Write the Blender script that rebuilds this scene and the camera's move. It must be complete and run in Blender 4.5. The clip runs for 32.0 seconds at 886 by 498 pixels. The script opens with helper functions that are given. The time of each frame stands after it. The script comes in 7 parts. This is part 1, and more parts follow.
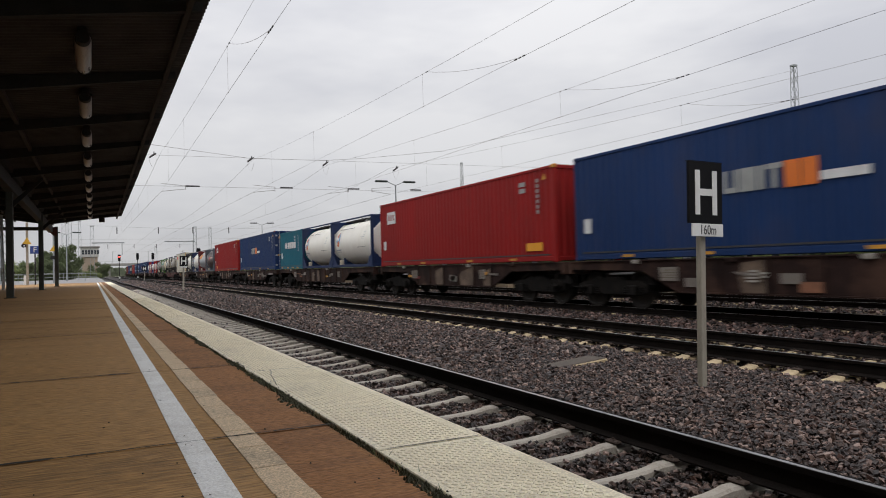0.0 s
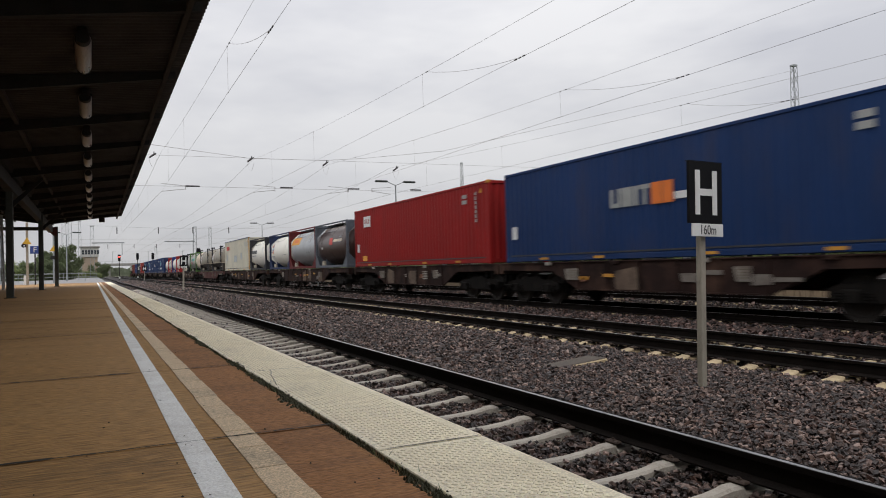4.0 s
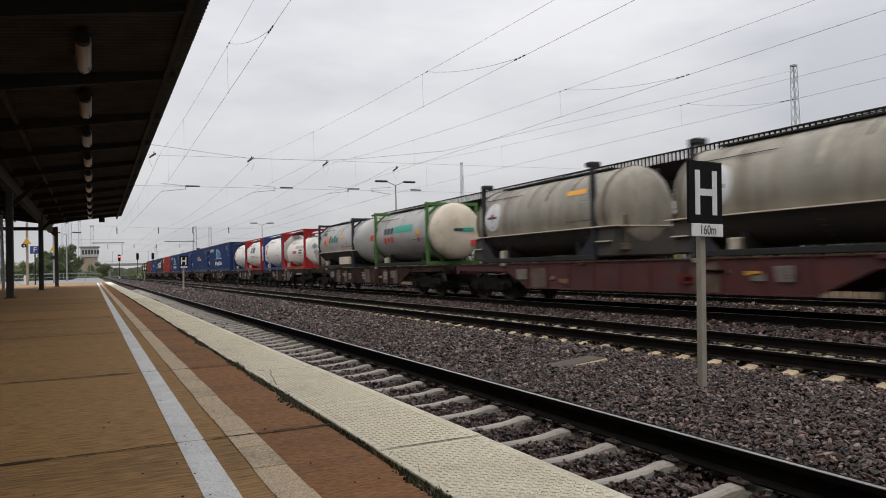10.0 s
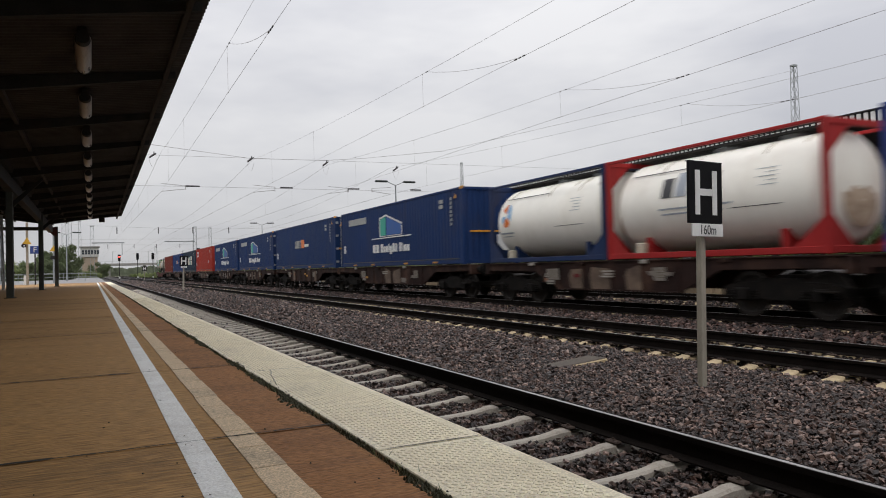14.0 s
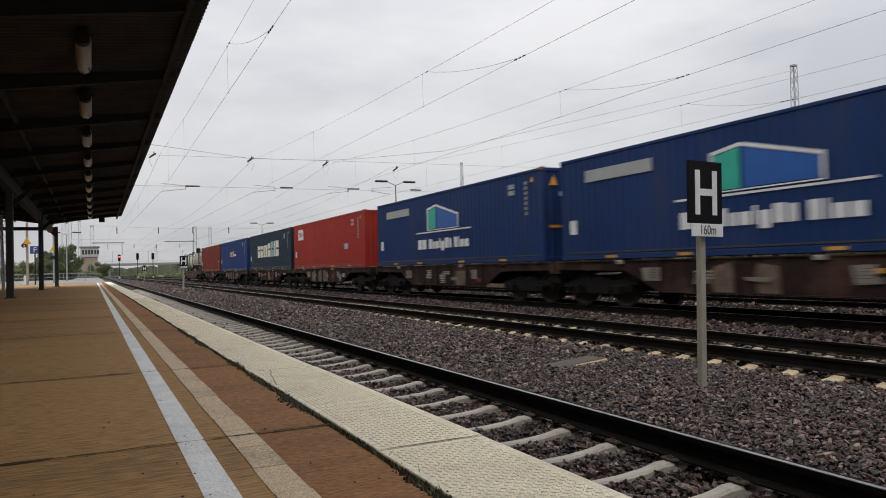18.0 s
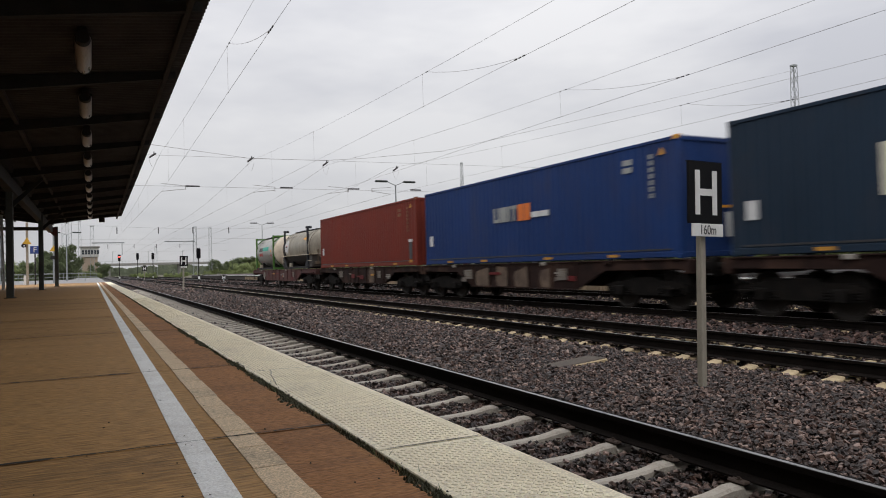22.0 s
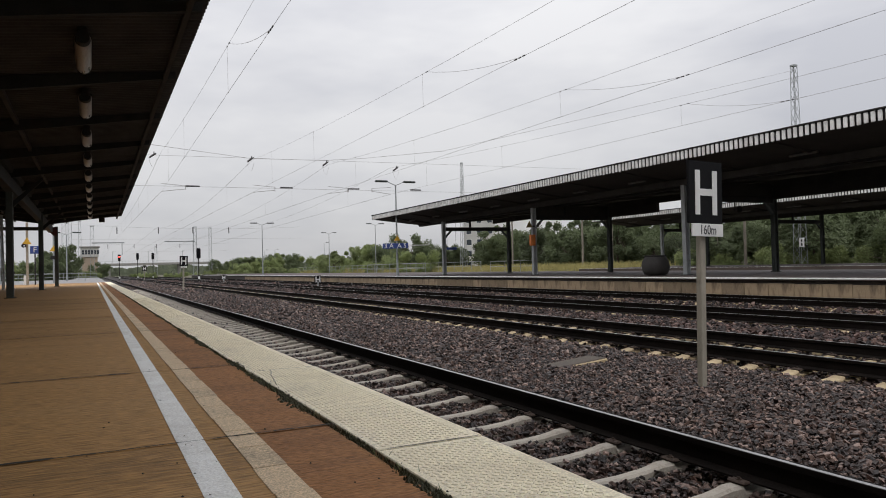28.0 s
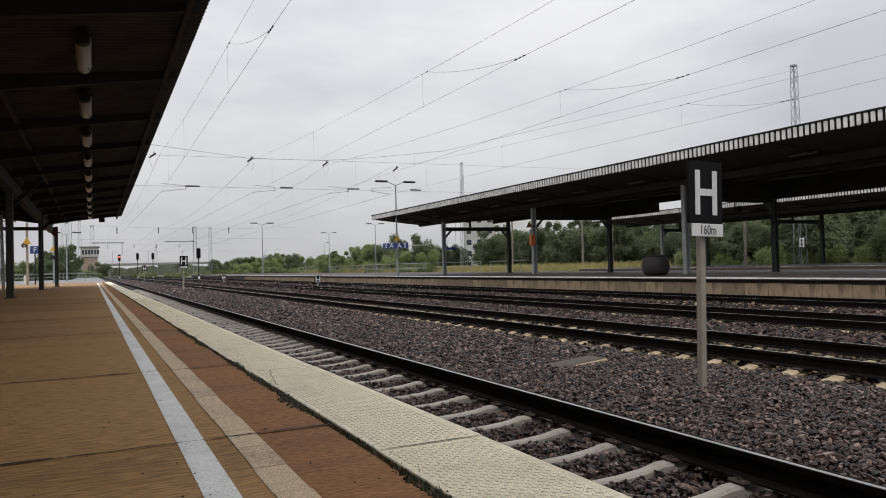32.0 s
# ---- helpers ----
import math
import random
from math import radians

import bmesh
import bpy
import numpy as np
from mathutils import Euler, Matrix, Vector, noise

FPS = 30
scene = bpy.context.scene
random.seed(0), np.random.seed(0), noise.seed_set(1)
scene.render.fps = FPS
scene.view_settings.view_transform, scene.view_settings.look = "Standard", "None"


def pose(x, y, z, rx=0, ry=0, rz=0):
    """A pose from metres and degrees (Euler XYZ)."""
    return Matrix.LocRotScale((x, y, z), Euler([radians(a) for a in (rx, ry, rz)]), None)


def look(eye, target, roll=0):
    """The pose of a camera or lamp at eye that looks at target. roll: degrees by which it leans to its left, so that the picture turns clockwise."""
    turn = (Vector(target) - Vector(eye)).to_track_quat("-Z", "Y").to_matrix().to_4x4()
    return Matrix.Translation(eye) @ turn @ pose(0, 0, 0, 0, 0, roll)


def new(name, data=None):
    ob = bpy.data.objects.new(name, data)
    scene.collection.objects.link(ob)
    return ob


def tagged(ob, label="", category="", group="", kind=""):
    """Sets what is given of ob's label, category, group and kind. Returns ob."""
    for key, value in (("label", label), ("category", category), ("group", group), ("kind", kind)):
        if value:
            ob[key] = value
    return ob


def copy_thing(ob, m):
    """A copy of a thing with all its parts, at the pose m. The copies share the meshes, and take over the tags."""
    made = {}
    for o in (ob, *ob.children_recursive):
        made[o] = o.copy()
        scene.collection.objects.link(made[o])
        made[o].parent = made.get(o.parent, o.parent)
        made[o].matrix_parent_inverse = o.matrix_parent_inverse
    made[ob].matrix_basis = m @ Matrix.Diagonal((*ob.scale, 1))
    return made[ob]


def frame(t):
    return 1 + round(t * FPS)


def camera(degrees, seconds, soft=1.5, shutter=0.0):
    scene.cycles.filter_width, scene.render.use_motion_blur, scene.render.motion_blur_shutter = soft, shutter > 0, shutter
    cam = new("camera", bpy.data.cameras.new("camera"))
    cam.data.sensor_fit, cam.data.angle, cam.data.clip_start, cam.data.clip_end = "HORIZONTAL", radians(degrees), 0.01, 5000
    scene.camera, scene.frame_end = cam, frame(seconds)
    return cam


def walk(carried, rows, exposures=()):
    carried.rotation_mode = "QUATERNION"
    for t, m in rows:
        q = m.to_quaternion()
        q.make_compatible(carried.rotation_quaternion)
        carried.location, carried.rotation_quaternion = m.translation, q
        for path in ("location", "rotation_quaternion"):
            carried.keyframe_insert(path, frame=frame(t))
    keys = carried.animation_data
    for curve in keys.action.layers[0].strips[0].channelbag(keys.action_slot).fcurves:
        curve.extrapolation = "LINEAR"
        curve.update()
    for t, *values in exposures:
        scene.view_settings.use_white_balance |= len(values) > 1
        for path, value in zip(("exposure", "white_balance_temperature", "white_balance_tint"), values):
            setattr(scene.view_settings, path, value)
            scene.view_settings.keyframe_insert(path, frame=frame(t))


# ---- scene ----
# Camera: a fixed stand, low on the platform, beside the line of the eaves.
YAW, PITCH = radians(26.126), radians(1.322)
EYE = Vector((0.0, 0.0, 0.65))
AIM = EYE + Vector((math.sin(YAW) * math.cos(PITCH), math.cos(YAW) * math.cos(PITCH), math.sin(PITCH)))
cam = camera(63.54, 32.0, soft=1.0, shutter=0.5)
walk(cam, [(0.0, look(EYE, AIM, -1.492)), (32.0, look(EYE, AIM, -1.492))], exposures=[(0.0, 0.0), (32.0, 0.0)])

# World: overcast sky, brighter cloud veils over a Nishita sky.
world = bpy.data.worlds.new("overcast")
scene.world = world
world.use_nodes = True
wn, wl = world.node_tree.nodes, world.node_tree.links
wn.clear()
w_out = wn.new("ShaderNodeOutputWorld")
w_bg = wn.new("ShaderNodeBackground")
w_sky = wn.new("ShaderNodeTexSky")
w_sky.sky_type, w_sky.sun_disc = "NISHITA", False
w_sky.sun_elevation, w_sky.sun_rotation = radians(58), radians(220)
w_scale = wn.new("ShaderNodeMix")
w_scale.data_type, w_scale.blend_type = "RGBA", "MULTIPLY"
w_scale.inputs["Factor"].default_value = 1.0
w_scale.inputs["B"].default_value = (0.1, 0.1, 0.1, 1)
w_co = wn.new("ShaderNodeTexCoord")
w_map = wn.new("ShaderNodeMapping")
w_map.inputs["Scale"].default_value = (1.0, 1.0, 3.2)
w_noise = wn.new("ShaderNodeTexNoise")
w_noise.inputs["Scale"].default_value = 1.7
w_noise.inputs["Detail"].default_value = 5.0
w_noise.inputs["Roughness"].default_value = 0.55
w_ramp = wn.new("ShaderNodeValToRGB")
w_ramp.color_ramp.elements[0].position, w_ramp.color_ramp.elements[0].color = 0.38, (0.61, 0.615, 0.66, 1)
w_ramp.color_ramp.elements[1].position, w_ramp.color_ramp.elements[1].color = 0.62, (0.835, 0.83, 0.845, 1)
w_mix = wn.new("ShaderNodeMix")
w_mix.data_type = "RGBA"
w_mix.inputs["Factor"].default_value = 0.93
wl.new(w_sky.outputs["Color"], w_scale.inputs["A"])
wl.new(w_co.outputs["Generated"], w_map.inputs["Vector"])
wl.new(w_map.outputs["Vector"], w_noise.inputs["Vector"])
wl.new(w_noise.outputs["Fac"], w_ramp.inputs["Fac"])
wl.new(w_scale.outputs["Result"], w_mix.inputs["A"])
wl.new(w_ramp.outputs["Color"], w_mix.inputs["B"])
wl.new(w_mix.outputs["Result"], w_bg.inputs["Color"])
w_sep, w_grad = wn.new("ShaderNodeSeparateXYZ"), wn.new("ShaderNodeMapRange")
wl.new(w_co.outputs["Generated"], w_sep.inputs["Vector"])
wl.new(w_sep.outputs["Z"], w_grad.inputs["Value"])
w_grad.inputs["From Min"].default_value, w_grad.inputs["From Max"].default_value = 0.0, 0.35
w_grad.inputs["To Min"].default_value, w_grad.inputs["To Max"].default_value = 0.73, 1.13
w_high, w_sum = wn.new("ShaderNodeMapRange"), wn.new("ShaderNodeMath")
wl.new(w_sep.outputs["Z"], w_high.inputs["Value"])
w_high.inputs["From Min"].default_value, w_high.inputs["From Max"].default_value = 0.38, 1.0
w_high.inputs["To Min"].default_value, w_high.inputs["To Max"].default_value = 0.0, 1.1
w_sum.operation = "ADD"
wl.new(w_grad.outputs["Result"], w_sum.inputs[0])
wl.new(w_high.outputs["Result"], w_sum.inputs[1])
wl.new(w_sum.outputs["Value"], w_bg.inputs["Strength"])
wl.new(w_bg.outputs["Background"], w_out.inputs["Surface"])

sun = new("sun", bpy.data.lights.new("sun", "SUN"))
sun.data.energy, sun.data.angle, sun.data.color = 0.5, radians(40), (1.0, 0.97, 0.92)
sun.matrix_world = look((-22, -26, 55), (0, 0, 0))


# ---- materials ----
def mat(name, col, rough=0.7, metal=0.0, var=0.25, scale=3.0, fine=40.0, bump=0.15, dirt=None, dirt_amount=0.5,
        dirt_scale=1.2, rand=0.0, stretch=(1, 1, 1), spec=0.5, grain=0.45, speck=0.0, speck_scale=150):
    m = bpy.data.materials.new(name)
    m.use_nodes = True
    n, l = m.node_tree.nodes, m.node_tree.links
    bsdf = n["Principled BSDF"]
    co = n.new("ShaderNodeTexCoord")
    mp = n.new("ShaderNodeMapping")
    mp.inputs["Scale"].default_value = stretch
    l.new(co.outputs["Object"], mp.inputs["Vector"])
    n1, n2 = n.new("ShaderNodeTexNoise"), n.new("ShaderNodeTexNoise")
    n1.inputs["Scale"].default_value, n1.inputs["Detail"].default_value = scale, 6
    n2.inputs["Scale"].default_value, n2.inputs["Detail"].default_value = fine, 4
    l.new(mp.outputs["Vector"], n1.inputs["Vector"])
    l.new(mp.outputs["Vector"], n2.inputs["Vector"])
    add = n.new("ShaderNodeMath")
    add.operation = "MULTIPLY_ADD"
    add.inputs[1].default_value = grain
    l.new(n2.outputs["Fac"], add.inputs[0])
    l.new(n1.outputs["Fac"], add.inputs[2])
    last = add.outputs["Value"]
    if rand:
        info = n.new("ShaderNodeObjectInfo")
        add2 = n.new("ShaderNodeMath")
        add2.operation = "MULTIPLY_ADD"
        add2.inputs[1].default_value = rand
        l.new(info.outputs["Random"], add2.inputs[0])
        l.new(last, add2.inputs[2])
        last = add2.outputs["Value"]
    ramp = n.new("ShaderNodeValToRGB")
    e = ramp.color_ramp.elements
    shift = (grain - 0.45) * 0.5
    e[0].position, e[0].color = 0.45 + rand * 0.2 + shift * 0.75, (*[c * (1 - var) for c in col], 1)
    e[1].position, e[1].color = 0.95 + rand * 0.8 + shift * 1.25, (*[min(1, c * (1 + var)) for c in col], 1)
    l.new(last, ramp.inputs["Fac"])
    colour = ramp.outputs["Color"]
    if dirt:
        n3 = n.new("ShaderNodeTexNoise")
        n3.inputs["Scale"].default_value, n3.inputs["Detail"].default_value = dirt_scale, 8
        n3.inputs["Roughness"].default_value = 0.65
        l.new(mp.outputs["Vector"], n3.inputs["Vector"])
        r3 = n.new("ShaderNodeValToRGB")
        r3.color_ramp.elements[0].position, r3.color_ramp.elements[1].position = 0.48, 0.72
        l.new(n3.outputs["Fac"], r3.inputs["Fac"])
        k = n.new("ShaderNodeMath")
        k.operation = "MULTIPLY"
        k.inputs[1].default_value = dirt_amount
        l.new(r3.outputs["Color"], k.inputs[0])
        mx = n.new("ShaderNodeMix")
        mx.data_type = "RGBA"
        mx.inputs["B"].default_value = (*dirt, 1)
        l.new(k.outputs["Value"], mx.inputs["Factor"])
        l.new(colour, mx.inputs["A"])
        colour = mx.outputs["Result"]
    if speck:                             # fine dark and light aggregate grains
        n4, r4, m4 = n.new("ShaderNodeTexNoise"), n.new("ShaderNodeValToRGB"), n.new("ShaderNodeMix")
        n4.inputs["Scale"].default_value, n4.inputs["Detail"].default_value = speck_scale, 4
        l.new(mp.outputs["Vector"], n4.inputs["Vector"])
        e4 = r4.color_ramp.elements
        e4[0].position, e4[0].color = 0.36, (1 - speck, 1 - speck, 1 - speck, 1)
        e4[1].position, e4[1].color = 0.64, (1 + 0.5 * speck, 1 + 0.5 * speck, 1 + 0.5 * speck, 1)
        l.new(n4.outputs["Fac"], r4.inputs["Fac"])
        m4.data_type, m4.blend_type = "RGBA", "MULTIPLY"
        m4.inputs["Factor"].default_value = 1.0
        l.new(colour, m4.inputs["A"])
        l.new(r4.outputs["Color"], m4.inputs["B"])
        colour = m4.outputs["Result"]
    l.new(colour, bsdf.inputs["Base Color"])
    bsdf.inputs["Metallic"].default_value = metal
    bsdf.inputs["Specular IOR Level"].default_value = spec
    rr = n.new("ShaderNodeMapRange")
    rr.inputs["To Min"].default_value, rr.inputs["To Max"].default_value = max(0.05, rough - 0.12), min(1, rough + 0.12)
    l.new(n1.outputs["Fac"], rr.inputs["Value"])
    l.new(rr.outputs["Result"], bsdf.inputs["Roughness"])
    if bump:
        b = n.new("ShaderNodeBump")
        b.inputs["Strength"].default_value, b.inputs["Distance"].default_value = bump, 0.02
        l.new(n2.outputs["Fac"], b.inputs["Height"])
        l.new(b.outputs["Normal"], bsdf.inputs["Normal"])
    return m


def glow(name, col, strength):
    m = bpy.data.materials.new(name)
    m.use_nodes = True
    b = m.node_tree.nodes["Principled BSDF"]
    b.inputs["Base Color"].default_value = (*col, 1)
    b.inputs["Emission Color"].default_value = (*col, 1)
    b.inputs["Emission Strength"].default_value = strength
    return m


RUST = (0.12, 0.06, 0.035)
SOOT = (0.03, 0.026, 0.024)
M_SLAB = mat("brown_platform_concrete", (0.2932, 0.1633, 0.0598), 0.75, spec=0.3, speck=0.36, speck_scale=44, var=0.5, grain=0.8, scale=0.9, fine=26, bump=0.4, dirt=(0.42, 0.275, 0.135), dirt_amount=0.6, dirt_scale=0.9, rand=0.2, stretch=(0.3, 1.9, 1))
M_SLAB_RED = mat("red_brown_concrete", (0.25, 0.118, 0.046), 0.8, spec=0.25, speck=0.4, speck_scale=60, var=0.5, grain=0.8, scale=1.5, fine=34, bump=0.4, dirt=(0.15, 0.07, 0.035), dirt_amount=0.55, rand=0.12, stretch=(0.5, 2, 1))
M_TAN = mat("tan_guide_tile", (0.5664, 0.4297, 0.2734), 0.7, speck=0.35, var=0.28, grain=0.8, scale=4, fine=60, bump=0.2, dirt=(0.2, 0.13, 0.09), dirt_amount=0.5, rand=0.7)
M_WHITE_LINE = mat("white_line_paint", (0.93, 0.9, 0.83), 0.6, speck=0.15, var=0.16, grain=0.8, scale=5, fine=70, bump=0.2, dirt=(0.45, 0.4, 0.36), dirt_amount=0.25, dirt_scale=6)
M_CREAM = mat("cream_edge_slab", (0.88, 0.78, 0.58), 0.7, speck=0.2, var=0.16, grain=0.9, scale=2.5, fine=45, bump=0.3, dirt=(0.42, 0.32, 0.2), dirt_amount=0.4, dirt_scale=2.5, rand=0.12)
M_JOINT = mat("dark_joint", (0.035, 0.03, 0.022), 0.95, var=0.4, fine=50)
M_MOSS = mat("moss", (0.05, 0.047, 0.021), 0.95, var=0.5, scale=8, fine=90, bump=0.5)
M_STONE = mat("ballast_stone", (0.07, 0.05, 0.042), 0.5, var=0.3, scale=5.0, fine=60, bump=0.35, spec=0.4)
M_STONE_RUST = mat("rust_dusted_ballast_stone", (0.05, 0.033, 0.028), 0.6, var=0.35, scale=5.0, fine=60, bump=0.35, spec=0.35)


def per_stone(m, tones):
    """Gives each loose piece its own tone."""
    n, l = m.node_tree.nodes, m.node_tree.links
    geo, ramp, mx = n.new("ShaderNodeNewGeometry"), n.new("ShaderNodeValToRGB"), n.new("ShaderNodeMix")
    ramp.color_ramp.interpolation = "CONSTANT"
    e = ramp.color_ramp.elements
    while len(e) < len(tones):
        e.new(0.5)
    for k, t in enumerate(tones):
        e[k].position, e[k].color = k / len(tones), (*t, 1)
    mx.data_type, mx.blend_type = "RGBA", "MULTIPLY"
    mx.inputs["Factor"].default_value = 1.0
    link = n["Principled BSDF"].inputs["Base Color"].links[0]
    l.new(geo.outputs["Random Per Island"], ramp.inputs["Fac"])
    l.new(link.from_socket, mx.inputs["A"])
    l.new(ramp.outputs["Color"], mx.inputs["B"])
    l.new(mx.outputs["Result"], n["Principled BSDF"].inputs["Base Color"])


STONE_TONES = ((0.85, 0.74, 0.7), (0.28, 0.26, 0.26), (1.6, 1.5, 1.42), (0.5, 0.47, 0.46), (0.95, 0.68, 0.58), (0.75, 0.77, 0.82), (3.4, 3.3, 3.2), (0.32, 0.27, 0.26), (0.8, 0.68, 0.62), (0.2, 0.19, 0.19), (2.2, 2.0, 1.9), (0.5, 0.43, 0.4))
per_stone(M_STONE, STONE_TONES), per_stone(M_STONE_RUST, STONE_TONES)
# bed coloured almost black, as painted shade in the gaps between stones
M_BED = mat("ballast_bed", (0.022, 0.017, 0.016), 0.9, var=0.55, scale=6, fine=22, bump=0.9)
M_SLEEPER = mat("concrete_sleeper", (0.4, 0.36, 0.3), 0.75, speck=0.15, var=0.22, scale=3, fine=50, bump=0.25, dirt=(0.13, 0.09, 0.07), dirt_amount=0.55, dirt_scale=3, rand=0.2)
M_SLEEPER_TAN = mat("ochre_sleeper", (0.391, 0.306, 0.1785), 0.8, var=0.25, scale=3, fine=50, bump=0.25, dirt=(0.17, 0.11, 0.07), dirt_amount=0.6, dirt_scale=2, rand=0.4)
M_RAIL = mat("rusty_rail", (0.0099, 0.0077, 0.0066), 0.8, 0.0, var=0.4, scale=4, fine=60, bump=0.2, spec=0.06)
M_RAILTOP = mat("polished_rail_head", (0.5, 0.49, 0.48), 0.32, 0.85, var=0.1, scale=2, fine=30, bump=0.03, stretch=(8, 0.4, 1))
M_CLIP = mat("rail_clip_iron", (0.055, 0.036, 0.026), 0.8, 0.2)
M_STEEL = mat("dark_painted_steel", (0.026, 0.026, 0.025), 0.7, 0.0, var=0.3, dirt=RUST, dirt_amount=0.2, spec=0.15)
M_COLUMN = mat("grey_green_column_paint", (0.06, 0.067, 0.062), 0.65, 0.0, var=0.25, dirt=(0.08, 0.065, 0.05), dirt_amount=0.3, spec=0.2)
M_ROOF_FAR = mat("sooty_roof_underside", (0.05, 0.045, 0.041), 0.85, var=0.25, scale=1.5, spec=0.1)
M_ROOF = mat("brown_corrugated_roof", (0.066, 0.058, 0.054), 0.8, 0.0, var=0.25, scale=1.5, dirt=SOOT, dirt_amount=0.4, spec=0.12)
M_ROOF_LIGHT = mat("grey_corrugated_edge", (0.8, 0.79, 0.76), 0.55, 0.0, var=0.2, scale=2, dirt=(0.16, 0.13, 0.11), dirt_amount=0.5)
M_GALV = mat("galvanised_steel", (0.34, 0.36, 0.36), 0.5, 0.55, var=0.2, scale=5, dirt=(0.2, 0.18, 0.15), dirt_amount=0.3)
M_POST = mat("weathered_sign_post", (0.31, 0.28, 0.225), 0.65, 0.15, var=0.2, scale=5, stretch=(3, 3, 0.6), dirt=(0.13, 0.11, 0.085), dirt_amount=0.5, dirt_scale=3)
M_WIRE = mat("dark_copper_wire", (0.405, 0.3915, 0.3847), 0.6, 0.3, bump=0)
M_INSUL = mat("dark_insulator", (0.035, 0.03, 0.03), 0.35, bump=0)
M_BLACK = mat("black_sign_face", (0.007, 0.007, 0.008), 0.6, var=0.2, bump=0.05, spec=0.12)
M_SIGNWHITE = mat("white_sign_face", (0.72, 0.72, 0.7), 0.5, var=0.08, bump=0.03, dirt=(0.45, 0.43, 0.4), dirt_amount=0.4)
M_SIGNBLUE = mat("blue_sign_face", (0.03, 0.06, 0.24), 0.5, var=0.1)
M_YELLOW = mat("yellow_sign_face", (0.62, 0.36, 0.03), 0.5, var=0.1)
M_ORANGE = mat("orange_box_paint", (0.6, 0.17, 0.03), 0.5, var=0.15)
M_WALL = mat("stained_platform_wall", (0.2295, 0.17, 0.1062), 0.85, var=0.5, scale=2.2, fine=30, bump=0.3, dirt=(0.06, 0.04, 0.028), dirt_amount=0.95, dirt_scale=2.2, rand=0.6, stretch=(1, 1.6, 0.45))
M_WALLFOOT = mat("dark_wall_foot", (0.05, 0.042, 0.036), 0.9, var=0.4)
M_PAVE2 = mat("grey_brown_paving", (0.066, 0.048, 0.0413), 0.7, var=0.4, scale=0.7, fine=20)
M_ASPHALT = mat("pale_asphalt", (0.24, 0.235, 0.23), 0.8, var=0.2, scale=0.6, fine=15)
M_GROUND = mat("weedy_ground", (0.105, 0.1, 0.06), 0.95, var=0.5, scale=0.15, fine=2.5, bump=0.4, dirt=(0.16, 0.13, 0.08), dirt_amount=0.6, dirt_scale=0.08)
M_GRASS = mat("dry_grass", (0.34, 0.3, 0.12), 0.9, var=0.4, scale=0.6, fine=8, bump=0)
M_LEAF = mat("green_leaf", (0.1, 0.122, 0.06), 0.75, var=0.4, scale=0.6, fine=3, bump=0, rand=0.6)
# greyed leaf colour carries the haze over the distant woods
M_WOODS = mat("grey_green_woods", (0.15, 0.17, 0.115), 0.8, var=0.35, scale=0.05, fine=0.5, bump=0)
# true leaf colour of the bushes; on distant trees its paleness imitates haze
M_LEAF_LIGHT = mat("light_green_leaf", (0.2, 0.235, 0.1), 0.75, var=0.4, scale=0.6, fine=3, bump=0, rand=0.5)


def translucent(m, amount):
    """Lets light through thin leaves."""
    n, l = m.node_tree.nodes, m.node_tree.links
    b = n["Principled BSDF"]
    t, mx = n.new("ShaderNodeBsdfTranslucent"), n.new("ShaderNodeMixShader")
    l.new(b.inputs["Base Color"].links[0].from_socket, t.inputs["Color"])
    mx.inputs["Fac"].default_value = amount
    l.new(b.outputs["BSDF"], mx.inputs[1])
    l.new(t.outputs["BSDF"], mx.inputs[2])
    l.new(mx.outputs["Shader"], n["Material Output"].inputs["Surface"])


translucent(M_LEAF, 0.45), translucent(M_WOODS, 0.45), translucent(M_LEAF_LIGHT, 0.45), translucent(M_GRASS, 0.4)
M_BARK = mat("bark", (0.09, 0.07, 0.05), 0.9, var=0.4, fine=20)
M_FACADE = mat("pale_facade_render", (0.5, 0.49, 0.46), 0.85, var=0.12, scale=0.3)
M_FACADE_TAN = mat("brick_ochre_facade", (0.34, 0.27, 0.2), 0.85, var=0.2, scale=0.4)
M_WHITEWALL = mat("white_facade_render", (0.8, 0.8, 0.79), 0.85, var=0.05, scale=0.3)
M_PANE = mat("dark_window_pane", (0.045, 0.055, 0.065), 0.15, var=0.2, bump=0)
M_LAMPGLASS = mat("milky_lamp_cover", (0.2, 0.165, 0.14), 0.3, var=0.5, grain=0.9, scale=3, fine=22, stretch=(3, 0.3, 1), bump=0)
M_CONCRETE = mat("grey_concrete", (0.3, 0.29, 0.27), 0.85, var=0.25, scale=1.2, dirt=(0.13, 0.12, 0.1), dirt_amount=0.5)
M_PIT = mat("weathered_dark_pit_cover", (0.0765, 0.0612, 0.0468), 0.85, var=0.35, scale=5, fine=40, dirt=(0.05, 0.04, 0.032), dirt_amount=0.6, dirt_scale=4)
M_POT = mat("dark_planter_concrete", (0.03, 0.027, 0.025), 0.85, var=0.3, scale=4)
M_OCHRE_DARK = mat("faded_warning_plate", (0.16, 0.12, 0.03), 0.6, var=0.3)
M_RED_LAMP = glow("red_signal_light", (1.0, 0.06, 0.05), 6.0)

